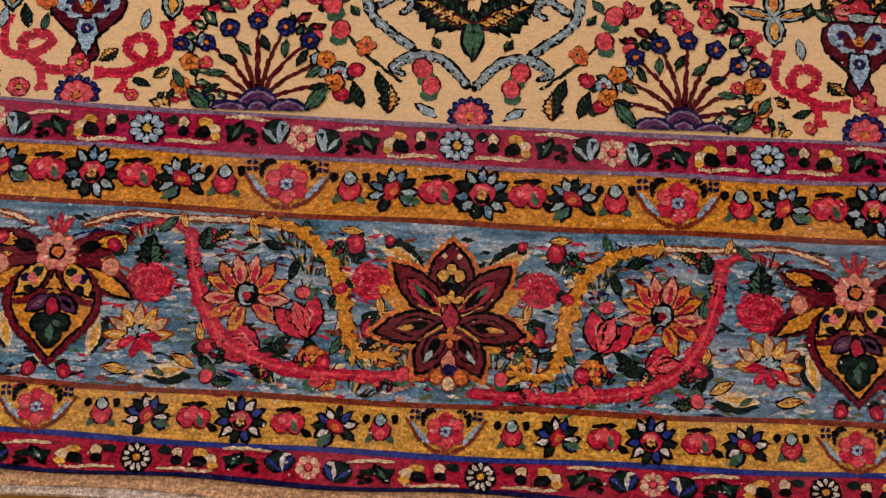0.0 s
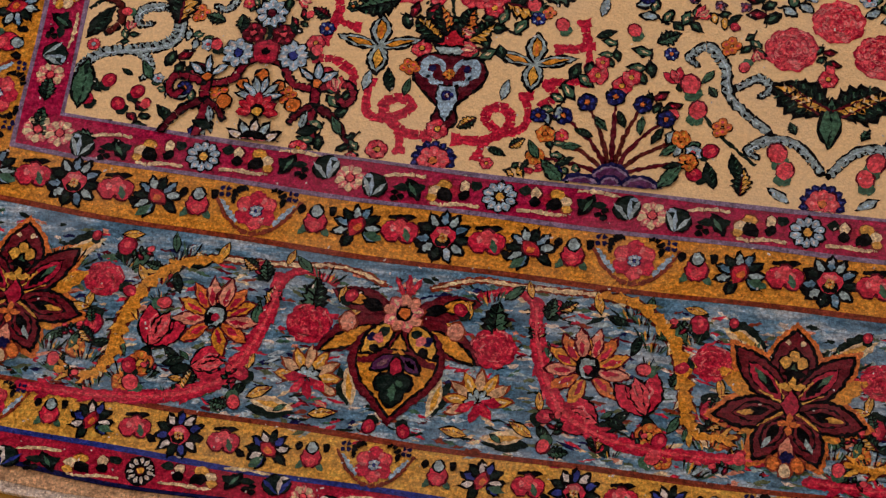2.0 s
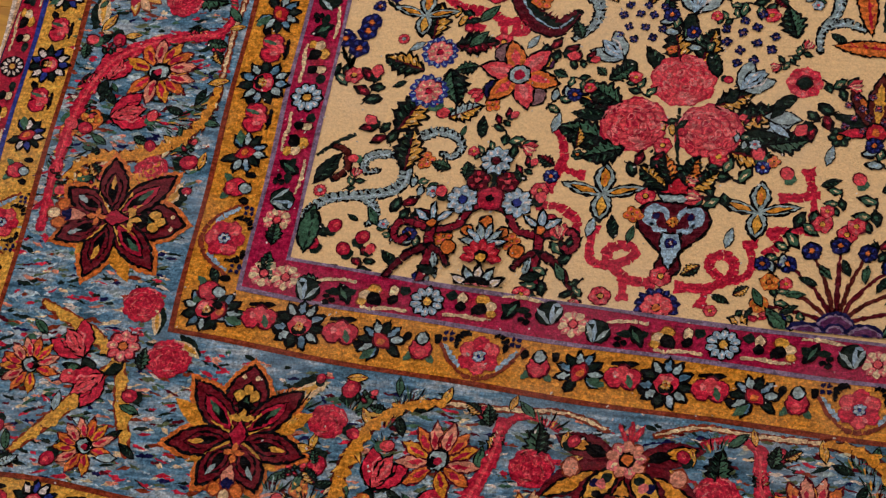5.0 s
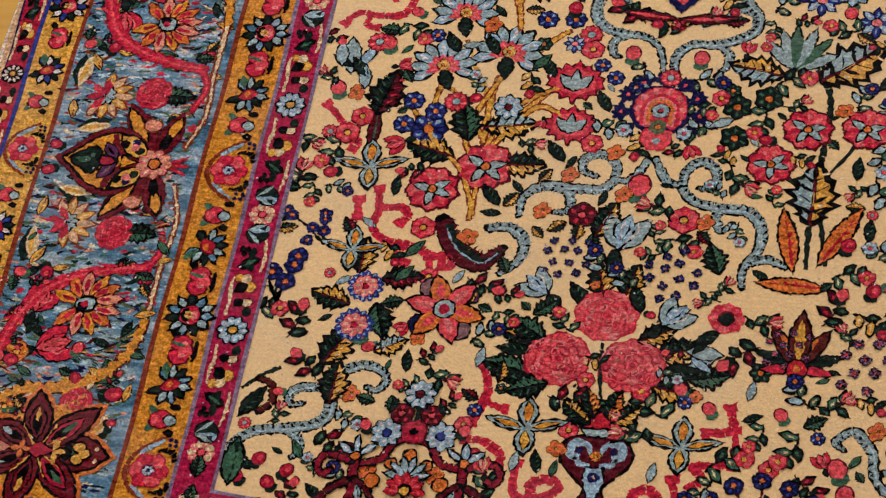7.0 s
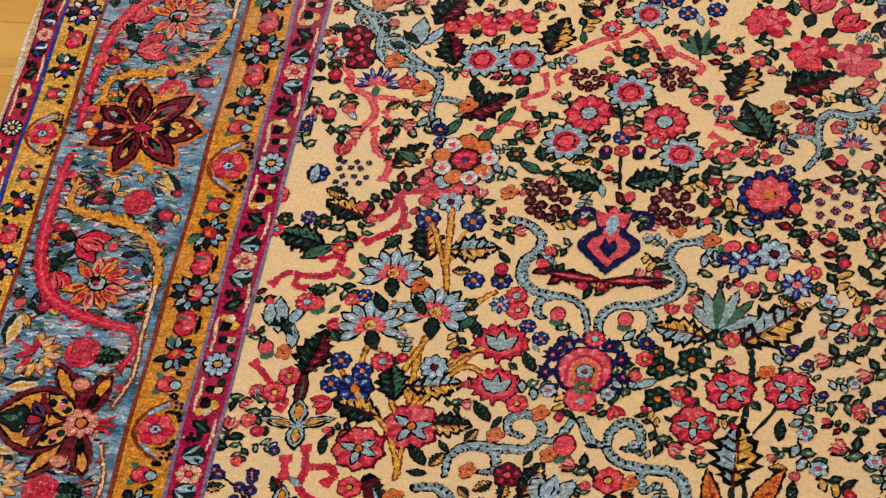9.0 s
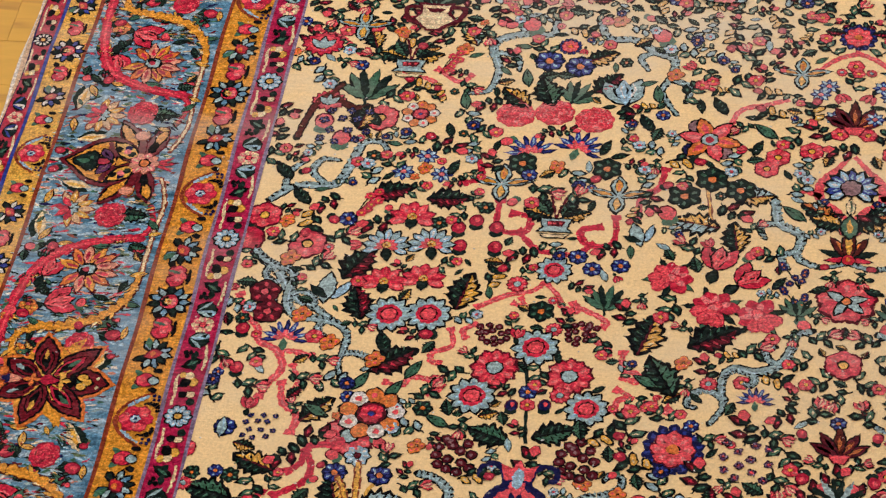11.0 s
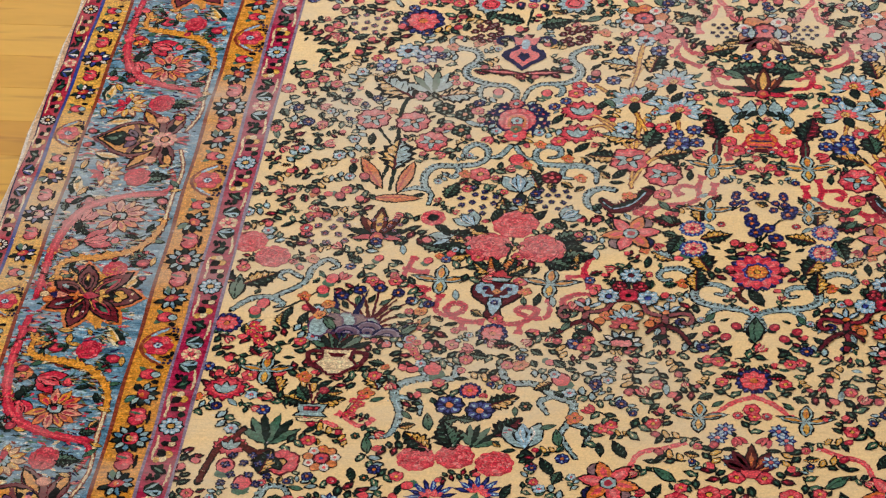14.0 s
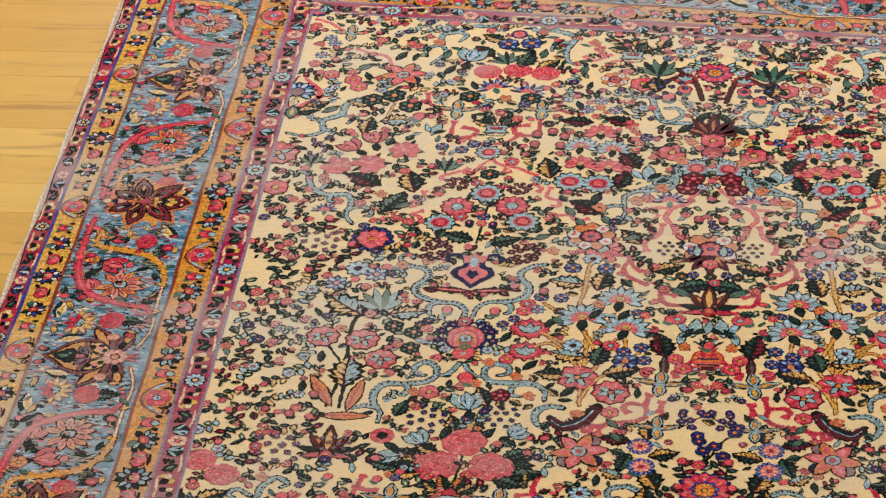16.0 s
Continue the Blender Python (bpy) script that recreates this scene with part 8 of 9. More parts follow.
filler("sprig_pink", 0.614, 0.383, -41, 0.0187)
filler("sprig_bud", 0.051, 1.579, -110, 0.0207)
filler("sprig_pink", 0.923, 1.284, -117, 0.0192)
filler("sprig_red", 0.138, 0.892, -22, 0.0205)
filler("sprig_red", 0.899, 1.188, 111, 0.0251)
filler("sprig_red", 0.223, 0.193, 96, 0.0185)
filler("sprig_grey", 0.078, 1.602, 141, 0.0217)
filler("sprig_pink", 0.404, 1.016, 169, 0.0239)
filler("sprig_bud", 0.282, 0.174, -40, 0.0192)
filler("sprig_bud", 0.958, 0.508, -45, 0.0243)
filler("sprig_navy", 0.242, 0.170, -126, 0.0187)
filler("sprig_red", 0.891, 0.616, 92, 0.0190)
filler("sprig_pink", 0.775, 0.542, 123, 0.0181)
filler("sprig_red", 0.336, 1.353, -68, 0.0220)
filler("sprig_bud", 0.537, 1.248, -17, 0.0234)
filler("sprig_red", 0.596, 1.195, -171, 0.0253)
filler("sprig_red", 0.362, 1.504, -14, 0.0211)
filler("sprig_pink", 0.784, 1.700, 112, 0.0220)
filler("sprig_red", 0.412, 0.311, 30, 0.0226)
filler("sprig_gold", 0.266, 1.746, 16, 0.0221)
filler("sprig_grey", 0.852, 0.669, -90, 0.0226)
filler("sprig_navy", 0.597, 1.683, -13, 0.0202)
filler("sprig_bud", 0.833, 1.860, -145, 0.0184)
filler("sprig_red", 0.666, 0.525, -6, 0.0182)
filler("sprig_red", 0.335, 0.309, -124, 0.0195)
filler("sprig_gold", 0.788, 0.794, 104, 0.0180)
filler("sprig_bud", 0.457, 1.096, 44, 0.0226)
filler("sprig_bud", 0.242, 0.241, -51, 0.0196)
filler("sprig_grey", 0.567, 0.898, 63, 0.0193)
filler("sprig_bud", 0.460, 1.667, 123, 0.0205)
filler("sprig_navy", 0.523, 1.905, 96, 0.0185)
filler("sprig_grey", 0.846, 1.324, 78, 0.0182)
filler("sprig_red", 0.664, 1.088, -135, 0.0220)
filler("sprig_bud", 0.566, 0.284, 101, 0.0182)
filler("sprig_bud", 0.848, 0.595, 61, 0.0201)
filler("sprig_bud", 0.299, 1.198, 48, 0.0211)
filler("sprig_bud", 0.492, 1.674, -87, 0.0208)
filler("sprig_navy", 0.068, 0.486, -109, 0.0208)
filler("sprig_pink", 0.682, 0.684, -54, 0.0201)
filler("sprig_gold", 0.623, 1.485, 156, 0.0222)
filler("sprig_bud", 0.488, 1.018, 22, 0.0190)
filler("sprig_bud", 0.551, 1.319, -121, 0.0214)
filler("sprig_red", 0.033, 0.473, 177, 0.0205)
filler("sprig_grey", 0.717, 1.942, 168, 0.0233)
filler("sprig_gold", 0.568, 0.857, -155, 0.0254)
filler("sprig_red", 0.511, 0.424, 88, 0.0195)
filler("sprig_pink", 0.397, 1.162, 51, 0.0206)
filler("sprig_grey", 0.669, 1.666, 7, 0.0194)
filler("sprig_pink", 0.734, 1.125, 169, 0.0194)
filler("sprig_pink", 0.943, 1.367, 164, 0.0210)
filler("sprig_pink", 0.546, 0.936, -119, 0.0250)
filler("sprig_bud", 0.916, 0.726, -69, 0.0186)
filler("sprig_navy", 0.648, 0.015, 90, 0.0192)
filler("sprig_grey", 0.119, 0.059, 34, 0.0187)
filler("sprig_bud", 0.942, 1.976, 54, 0.0188)
filler("sprig_bud", 0.589, 1.715, -164, 0.0228)
filler("sprig_gold", 0.821, 0.237, -123, 0.0219)
filler("sprig_grey", 0.624, 0.464, -166, 0.0198)
filler("sprig_pink", 0.172, 1.135, -100, 0.0248)
filler("sprig_red", 0.351, 1.558, -109, 0.0193)
filler("sprig_pink", 0.889, 1.238, 168, 0.0201)
filler("sprig_bud", 0.237, 1.601, 102, 0.0201)
filler("sprig_red", 0.210, 1.580, 33, 0.0248)
filler("sprig_bud", 0.757, 1.965, -2, 0.0213)
filler("sprig_grey", 0.448, 2.026, -59, 0.0185)
filler("sprig_bud", 0.953, 0.198, -159, 0.0219)
filler("sprig_red", 0.890, 0.413, -111, 0.0213)
filler("sprig_pink", 0.894, 0.351, -56, 0.0198)
filler("sprig_pink", 0.846, 1.937, -176, 0.0181)
filler("sprig_bud", 0.806, 2.001, -68, 0.0200)
filler("sprig_pink", 0.863, 0.205, -162, 0.0219)
filler("sprig_red", 0.552, 0.663, -122, 0.0221)
filler("sprig_pink", 0.543, 0.825, -36, 0.0216)
filler("sprig_bud", 0.294, 1.805, 74, 0.0180)
filler("sprig_red", 0.264, 1.519, -62, 0.0229)
filler("sprig_red", 0.683, 0.176, 149, 0.0228)
filler("sprig_grey", 0.560, 0.250, -117, 0.0192)
filler("sprig_pink", 0.142, 1.036, 18, 0.0182)
filler("sprig_navy", 0.849, 0.754, 148, 0.0191)
filler("sprig_pink", 0.714, 1.977, -63, 0.0191)
filler("sprig_gold", 0.619, 1.739, 85, 0.0210)
filler("sprig_grey", 0.908, 1.465, -73, 0.0184)
filler("sprig_bud", 0.331, 0.925, -25, 0.0180)
filler("sprig_navy", 0.552, 1.992, -165, 0.0218)
filler("sprig_navy", 0.201, 1.647, 135, 0.0185)
filler("sprig_grey", 0.381, 1.242, -73, 0.0237)
filler("sprig_navy", 0.877, 1.723, 55, 0.0180)
filler("sprig_pink", 0.375, 0.013, -178, 0.0218)
filler("sprig_bud", 0.330, 0.342, -83, 0.0209)
filler("sprig_bud", 0.517, 0.594, 26, 0.0205)
filler("sprig_pink", 0.015, 0.676, 46, 0.0210)
filler("sprig_pink", 0.783, 0.885, 63, 0.0191)
filler("sprig_gold", 0.959, 0.300, -133, 0.0229)
filler("sprig_gold", 0.727, 2.006, -102, 0.0195)
filler("sprig_gold", 0.282, 2.025, -152, 0.0247)
filler("sprig_red", 0.630, 0.049, -25, 0.0208)
filler("sprig_navy", 0.806, 0.684, 15, 0.0199)
filler("sprig_pink", 0.804, 0.939, 129, 0.0189)
filler("sprig_gold", 0.792, 1.190, 84, 0.0200)
filler("sprig_bud", 0.812, 1.835, 10, 0.0241)
filler("sprig_bud", 0.096, 0.014, -20, 0.0228)
filler("sprig_red", 0.516, 0.455, -13, 0.0191)
filler("sprig_pink", 0.318, 1.772, -125, 0.0247)
filler("sprig_pink", 0.058, 0.126, -14, 0.0186)
filler("sprig_navy", 0.753, 1.856, -146, 0.0205)
filler("sprig_navy", 0.142, 1.529, -107, 0.0188)
filler("sprig_grey", 0.586, 0.529, 48, 0.0187)
filler("sprig_gold", 0.741, 1.789, 78, 0.0196)
filler("sprig_gold", 0.593, 0.585, 33, 0.0203)
filler("sprig_red", 0.017, 1.343, 173, 0.0229)
filler("sprig_gold", 0.461, 0.259, -116, 0.0212)
filler("sprig_bud", 0.008, 0.748, -124, 0.0215)
filler("sprig_red", 0.695, 1.573, 175, 0.0234)
filler("sprig_red", 0.464, 1.345, -42, 0.0193)
filler("sprig_pink", 0.648, 1.601, 173, 0.0194)
filler("sprig_navy", 0.685, 1.453, -123, 0.0190)
filler("sprig_gold", 0.879, 1.932, 138, 0.0188)
filler("sprig_navy", 0.035, 1.847, -75, 0.0202)
filler("sprig_gold", 0.161, 0.391, -151, 0.0234)
filler("sprig_pink", 0.934, 0.990, 59, 0.0209)
filler("sprig_pink", 0.223, 1.211, -107, 0.0214)
filler("sprig_grey", 0.458, 0.960, -180, 0.0216)
filler("sprig_pink", 0.010, 0.564, -118, 0.0231)
filler("sprig_navy", 0.639, 1.152, -34, 0.0198)
filler("sprig_pink", 0.651, 1.297, 178, 0.0186)
filler("sprig_bud", 0.612, 1.602, -87, 0.0198)
filler("sprig_gold", 0.471, 0.595, 173, 0.0247)
filler("sprig_red", 0.339, 1.464, 142, 0.0239)
filler("sprig_navy", 0.704, 1.901, 65, 0.0194)
filler("sprig_bud", 0.165, 0.524, 96, 0.0206)
filler("sprig_pink", 0.595, 0.361, 110, 0.0180)
filler("sprig_bud", 0.324, 1.539, 113, 0.0195)
filler("sprig_navy", 0.822, 0.634, -22, 0.0183)
filler("sprig_bud", 0.062, 1.457, -134, 0.0199)
filler("sprig_bud", 0.213, 1.923, 113, 0.0202)
filler("sprig_red", 0.455, 1.236, 1, 0.0196)
filler("sprig_red", 0.596, 1.652, -42, 0.0204)
filler("sprig_bud", 0.366, 0.988, 159, 0.0186)
filler("sprig_red", 0.430, 0.873, 110, 0.0214)
filler("sprig_bud", 0.679, 0.831, -95, 0.0187)
filler("sprig_pink", 0.718, 1.244, 68, 0.0188)
filler("sprig_red", 0.634, 0.810, 170, 0.0187)
filler("sprig_bud", 0.263, 1.338, 31, 0.0188)
filler("sprig_bud", 0.891, 1.116, -17, 0.0191)
filler("sprig_navy", 0.917, 1.526, -30, 0.0181)
filler("sprig_pink", 0.323, 0.585, -96, 0.0207)
filler("sprig_navy", 0.480, 0.384, 35, 0.0251)
filler("sprig_bud", 0.652, 1.002, -54, 0.0183)
filler("sprig_pink", 0.782, 0.329, 31, 0.0202)
filler("slim_dark", 0.557, 0.031, -111, 0.0125)
filler("slim_dark", 0.551, 1.499, 165, 0.0140)
filler("slim_green", 0.809, 0.158, 143, 0.0122)
filler("leaf_green", 0.628, 0.982, 9, 0.0139)
filler("leaf_gold", 0.258, 1.998, -10, 0.0142)
filler("leaf_green", 0.674, 0.934, -164, 0.0137)
filler("slim_grey", 0.586, 1.346, 24, 0.0139)
filler("dark_flower", 0.411, 1.991, -53, 0.0133)
filler("red_flower", 0.198, 0.433, -59, 0.0178)
filler("slim_dark", 0.533, 1.168, 13, 0.0133)
filler("bud", 0.055, 0.512, 95, 0.0137)
filler("tulip_red", 0.459, 1.995, 76, 0.0156)
filler("berry_cluster", 0.061, 0.650, -145, 0.0142)
filler("leaf_green", 0.470, 0.160, 53, 0.0126)
filler("dark_flower", 0.314, 0.759, -87, 0.0129)
filler("tulip_red", 0.767, 0.155, 26, 0.0137)
filler("leaf_gold", 0.278, 1.279, -25, 0.0141)
filler("red_flower", 0.479, 0.051, 124, 0.0149)
filler("slim_grey", 0.815, 1.910, -175, 0.0152)
filler("leaf_maroon", 0.096, 0.426, 35, 0.0139)
filler("red_flower", 0.306, 0.147, 156, 0.0125)
filler("leaf_green", 0.884, 1.896, 120, 0.0133)
filler("pink_bud", 0.399, 1.643, 114, 0.0147)
filler("bud", 0.668, 1.555, -53, 0.0123)
filler("pink_bud", 0.811, 1.404, -30, 0.0134)
filler("navy_flower", 0.649, 2.021, 12, 0.0166)
filler("leaf_gold", 0.342, 0.229, 2, 0.0146)
filler("leaf_green", 0.023, 1.289, 92, 0.0151)
filler("slim_dark", 0.211, 1.545, 136, 0.0132)
filler("slim_dark", 0.286, 0.466, 89, 0.0142)
filler("slim_dark", 0.458, 1.915, -90, 0.0120)
filler("leaf_maroon", 0.581, 0.822, -75, 0.0154)
filler("navy_flower", 0.649, 1.723, -44, 0.0127)
filler("leaf_gold", 0.082, 0.953, -106, 0.0166)
filler("navy_flower", 0.424, 0.708, -0, 0.0128)
filler("slim_grey", 0.477, 0.988, -168, 0.0134)
filler("leaf_green", 0.091, 0.767, 85, 0.0158)
filler("slim_dark", 0.734, 1.611, 42, 0.0126)
filler("slim_dark", 0.243, 0.814, 43, 0.0133)
filler("bud", 0.819, 0.060, -55, 0.0147)
filler("leaf_green", 0.384, 0.329, -49, 0.0176)
filler("leaf_gold", 0.137, 1.133, -52, 0.0127)
filler("coral_flower", 0.452, 1.317, 8, 0.0170)
filler("leaf_gold", 0.764, 0.806, -121, 0.0137)
filler("leaf_green", 0.318, 0.387, 25, 0.0133)
filler("slim_dark", 0.170, 1.862, 128, 0.0139)
filler("slim_dark", 0.799, 1.727, 85, 0.0137)
filler("red_flower", 0.963, 1.866, 39, 0.0153)
filler("slim_dark", 0.316, 0.511, 41, 0.0124)
filler("tulip_red", 0.198, 0.275, 134, 0.0121)
filler("berry_cluster", 0.269, 1.568, 16, 0.0144)
filler("slim_dark", 0.862, 1.595, 31, 0.0124)
filler("red_flower", 0.454, 0.230, -150, 0.0126)
filler("leaf_green", 0.728, 1.381, 15, 0.0157)
filler("leaf_gold", 0.055, 2.026, 9, 0.0129)
filler("coral_flower", 0.765, 1.133, -168, 0.0136)
filler("coral_flower", 0.965, 0.744, 16, 0.0167)
filler("leaf_green", 0.178, 0.313, 109, 0.0145)
filler("slim_dark", 0.298, 1.661, -166, 0.0177)
filler("slim_dark", 0.779, 0.997, -40, 0.0121)
filler("slim_dark", 0.381, 1.630, -14, 0.0134)
filler("slim_grey", 0.674, 1.417, 64, 0.0131)
filler("leaf_green", 0.800, 1.086, 158, 0.0127)
filler("leaf_gold", 0.602, 1.904, 126, 0.0163)
filler("leaf_gold", 0.241, 1.865, -77, 0.0124)
filler("dark_flower", 0.381, 1.483, -97, 0.0144)
filler("leaf_green", 0.171, 0.165, 75, 0.0126)
filler("leaf_gold", 0.409, 1.363, 86, 0.0140)
filler("slim_dark", 0.860, 1.350, -36, 0.0166)
filler("navy_flower", 0.442, 1.564, 17, 0.0139)
filler("bud", 0.327, 1.199, 86, 0.0152)
filler("slim_grey", 0.581, 0.643, 116, 0.0175)
filler("coral_flower", 0.206, 0.647, -42, 0.0172)
filler("slim_dark", 0.748, 1.103, 48, 0.0131)
filler("leaf_green", 0.331, 1.173, 148, 0.0133)
filler("leaf_maroon", 0.521, 2.011, -83, 0.0167)
filler("red_flower", 0.497, 1.068, -57, 0.0121)
filler("slim_dark", 0.710, 1.750, -170, 0.0174)
filler("coral_flower", 0.520, 1.225, -30, 0.0138)
filler("pink_bud", 0.126, 0.801, 61, 0.0128)
filler("red_flower", 0.443, 0.157, 173, 0.0137)
filler("leaf_green", 0.960, 0.662, 151, 0.0148)
filler("slim_grey", 0.195, 2.007, 32, 0.0147)
filler("leaf_maroon", 0.307, 0.190, 62, 0.0124)
filler("dark_flower", 0.053, 1.905, -143, 0.0123)
filler("leaf_green", 0.583, 1.994, -123, 0.0121)
filler("red_flower", 0.150, 1.181, 150, 0.0151)
filler("slim_dark", 0.431, 1.355, 14, 0.0133)
filler("bud", 0.705, 0.900, -120, 0.0125)
filler("coral_flower", 0.379, 0.781, -28, 0.0168)
filler("leaf_gold", 0.515, 0.064, 128, 0.0124)
filler("leaf_maroon", 0.877, 0.385, 166, 0.0121)
filler("berry_cluster", 0.596, 0.921, -70, 0.0147)
filler("leaf_green", 0.377, 1.053, 15, 0.0148)
filler("berry_cluster", 0.859, 0.401, 58, 0.0127)
filler("leaf_gold", 0.292, 0.820, -83, 0.0124)
filler("slim_dark", 0.435, 0.502, 162, 0.0131)
filler("dark_flower", 0.310, 1.443, -1, 0.0148)
filler("coral_flower", 0.005, 0.874, 71, 0.0130)
filler("slim_dark", 0.028, 1.916, -103, 0.0126)
filler("red_flower", 0.798, 0.860, -104, 0.0123)
filler("leaf_green", 0.476, 1.811, -97, 0.0144)
filler("dark_flower", 0.014, 0.895, -36, 0.0133)
filler("navy_flower", 0.049, 0.901, -151, 0.0124)
filler("tulip_red", 0.783, 1.650, 89, 0.0124)
filler("dark_flower", 0.678, 0.266, -25, 0.0150)
filler("red_flower", 0.220, 0.358, -48, 0.0142)
filler("slim_dark", 0.148, 0.497, 0, 0.0164)
filler("red_flower", 0.199, 1.304, -153, 0.0124)
filler("leaf_maroon", 0.139, 1.064, -40, 0.0140)
filler("slim_dark", 0.928, 1.765, -87, 0.0121)
filler("leaf_gold", 0.380, 0.453, 127, 0.0132)
filler("berry_cluster", 0.747, 0.678, -32, 0.0140)
filler("leaf_green", 0.463, 1.039, -164, 0.0123)
filler("slim_dark", 0.408, 0.109, 13, 0.0170)
filler("dark_flower", 0.807, 0.831, 124, 0.0125)
filler("slim_dark", 0.896, 0.303, 56, 0.0142)
filler("dark_flower", 0.576, 1.850, -20, 0.0122)
filler("leaf_green", 0.626, 1.965, -131, 0.0140)
filler("tulip_red", 0.465, 1.213, -1, 0.0131)
filler("leaf_maroon", 0.925, 1.953, -96, 0.0152)
filler("coral_flower", 0.501, 0.714, 60, 0.0153)
filler("slim_grey", 0.538, 1.590, 5, 0.0134)
filler("navy_flower", 0.403, 0.728, -137, 0.0123)
filler("bud", 0.239, 1.925, -91, 0.0137)
filler("leaf_gold", 0.310, 0.489, -36, 0.0134)
filler("leaf_green", 0.754, 0.205, -60, 0.0150)
filler("slim_dark", 0.870, 0.865, -143, 0.0167)
filler("tulip_red", 0.603, 0.777, -6, 0.0123)
filler("leaf_green", 0.130, 0.687, -145, 0.0120)
filler("leaf_gold", 0.351, 0.533, -33, 0.0121)
filler("navy_flower", 0.541, 1.384, 5, 0.0158)
filler("leaf_maroon", 0.579, 0.454, -136, 0.0124)
filler("bud", 0.647, 0.619, 83, 0.0127)
filler("navy_flower", 0.962, 1.070, -116, 0.0127)
filler("leaf_maroon", 0.007, 1.207, -164, 0.0124)
filler("leaf_gold", 0.010, 0.413, -71, 0.0129)
filler("coral_flower", 0.859, 0.293, 83, 0.0130)
filler("leaf_green", 0.208, 0.162, -167, 0.0131)
filler("navy_flower", 0.745, 1.047, 69, 0.0123)
filler("dark_flower", 0.340, 1.048, 150, 0.0157)
filler("leaf_gold", 0.918, 0.416, -46, 0.0124)
filler("leaf_gold", 0.472, 1.568, 124, 0.0129)
filler("bud", 0.270, 1.643, 49, 0.0131)
filler("leaf_gold", 0.712, 1.100, 129, 0.0149)
filler("red_flower", 0.815, 1.139, -160, 0.0140)
filler("red_flower", 0.407, 0.014, 41, 0.0143)
filler("pink_bud", 0.606, 1.969, -118, 0.0122)
filler("slim_dark", 0.661, 0.405, -121, 0.0135)
filler("slim_green", 0.623, 1.401, -173, 0.0147)
filler("pink_bud", 0.900, 1.267, -146, 0.0158)
filler("slim_grey", 0.911, 0.015, -122, 0.0154)
filler("bud", 0.910, 1.043, 13, 0.0122)
filler("leaf_maroon", 0.084, 1.967, -137, 0.0153)
filler("slim_dark", 0.682, 1.963, 50, 0.0132)
filler("slim_dark", 0.010, 1.179, -89, 0.0138)
filler("dark_flower", 0.072, 0.895, 61, 0.0146)
filler("leaf_green", 0.685, 1.400, 30, 0.0130)
filler("tulip_red", 0.545, 0.590, -154, 0.0142)
filler("tulip_red", 0.943, 1.785, -153, 0.0149)
filler("slim_dark", 0.094, 1.322, -85, 0.0146)
filler("slim_green", 0.618, 1.800, -67, 0.0149)
filler("tulip_red", 0.133, 0.566, 117, 0.0179)
filler("pink_bud", 0.162, 0.243, 101, 0.0123)
filler("slim_green", 0.410, 1.296, 7, 0.0142)
filler("slim_dark", 0.383, 0.558, 151, 0.0125)
filler("leaf_gold", 0.440, 1.045, -69, 0.0141)
filler("red_flower", 0.942, 1.697, 15, 0.0155)
filler("slim_dark", 0.364, 1.761, -173, 0.0129)
filler("leaf_green", 0.122, 1.258, 76, 0.0123)
filler("tulip_red", 0.685, 1.849, 51, 0.0136)
filler("navy_flower", 0.222, 1.062, 113, 0.0121)
filler("red_flower", 0.703, 0.135, -108, 0.0136)
filler("slim_grey", 0.260, 0.362, -31, 0.0126)
filler("bud", 0.331, 0.107, 57, 0.0123)
filler("coral_flower", 0.544, 1.091, -164, 0.0160)
filler("dark_flower", 0.179, 1.591, 1, 0.0137)
filler("leaf_maroon", 0.963, 1.252, 168, 0.0126)
filler("slim_dark", 0.799, 0.731, -29, 0.0165)
filler("navy_flower", 0.007, 1.921, 83, 0.0124)
filler("red_flower", 0.385, 0.755, 170, 0.0168)
filler("slim_dark", 0.215, 0.228, 6, 0.0166)
filler("slim_dark", 0.923, 1.342, 112, 0.0174)
filler("pink_bud", 0.424, 1.502, 141, 0.0125)
filler("leaf_green", 0.581, 1.026, -170, 0.0180)
filler("leaf_green", 0.304, 1.947, 81, 0.0138)
filler("pink_bud", 0.373, 1.937, 109, 0.0151)
filler("red_flower", 0.856, 1.232, 155, 0.0121)
filler("leaf_green", 0.482, 1.978, -101, 0.0158)
filler("berry_cluster", 0.061, 1.429, 179, 0.0158)
filler("leaf_gold", 0.377, 1.788, -70, 0.0128)
filler("red_flower", 0.575, 0.685, 61, 0.0133)
filler("red_flower", 0.407, 0.592, -158, 0.0160)
filler("dark_flower", 0.030, 1.210, 143, 0.0122)
filler("red_flower", 0.454, 1.500, 10, 0.0138)
filler("red_flower", 0.544, 1.894, 50, 0.0126)
filler("slim_grey", 0.066, 1.829, -133, 0.0130)
filler("slim_dark", 0.586, 1.619, -71, 0.0153)
filler("tulip_red", 0.182, 1.383, 102, 0.0128)
filler("pink_bud", 0.830, 0.401, -99, 0.0123)
filler("bud", 0.136, 1.440, -141, 0.0128)
filler("bud", 0.914, 0.964, 165, 0.0152)
filler("leaf_green", 0.873, 0.726, 119, 0.0132)
filler("slim_grey", 0.076, 1.108, 43, 0.0130)
filler("slim_dark", 0.600, 1.107, 125, 0.0122)
filler("bud", 0.549, 1.560, -54, 0.0128)
filler("leaf_green", 0.843, 0.935, 60, 0.0165)
filler("slim_dark", 0.675, 0.202, -66, 0.0133)
filler("slim_green", 0.106, 1.506, -74, 0.0121)
filler("red_flower", 0.958, 0.170, 157, 0.0128)
filler("slim_grey", 0.105, 0.339, 127, 0.0123)
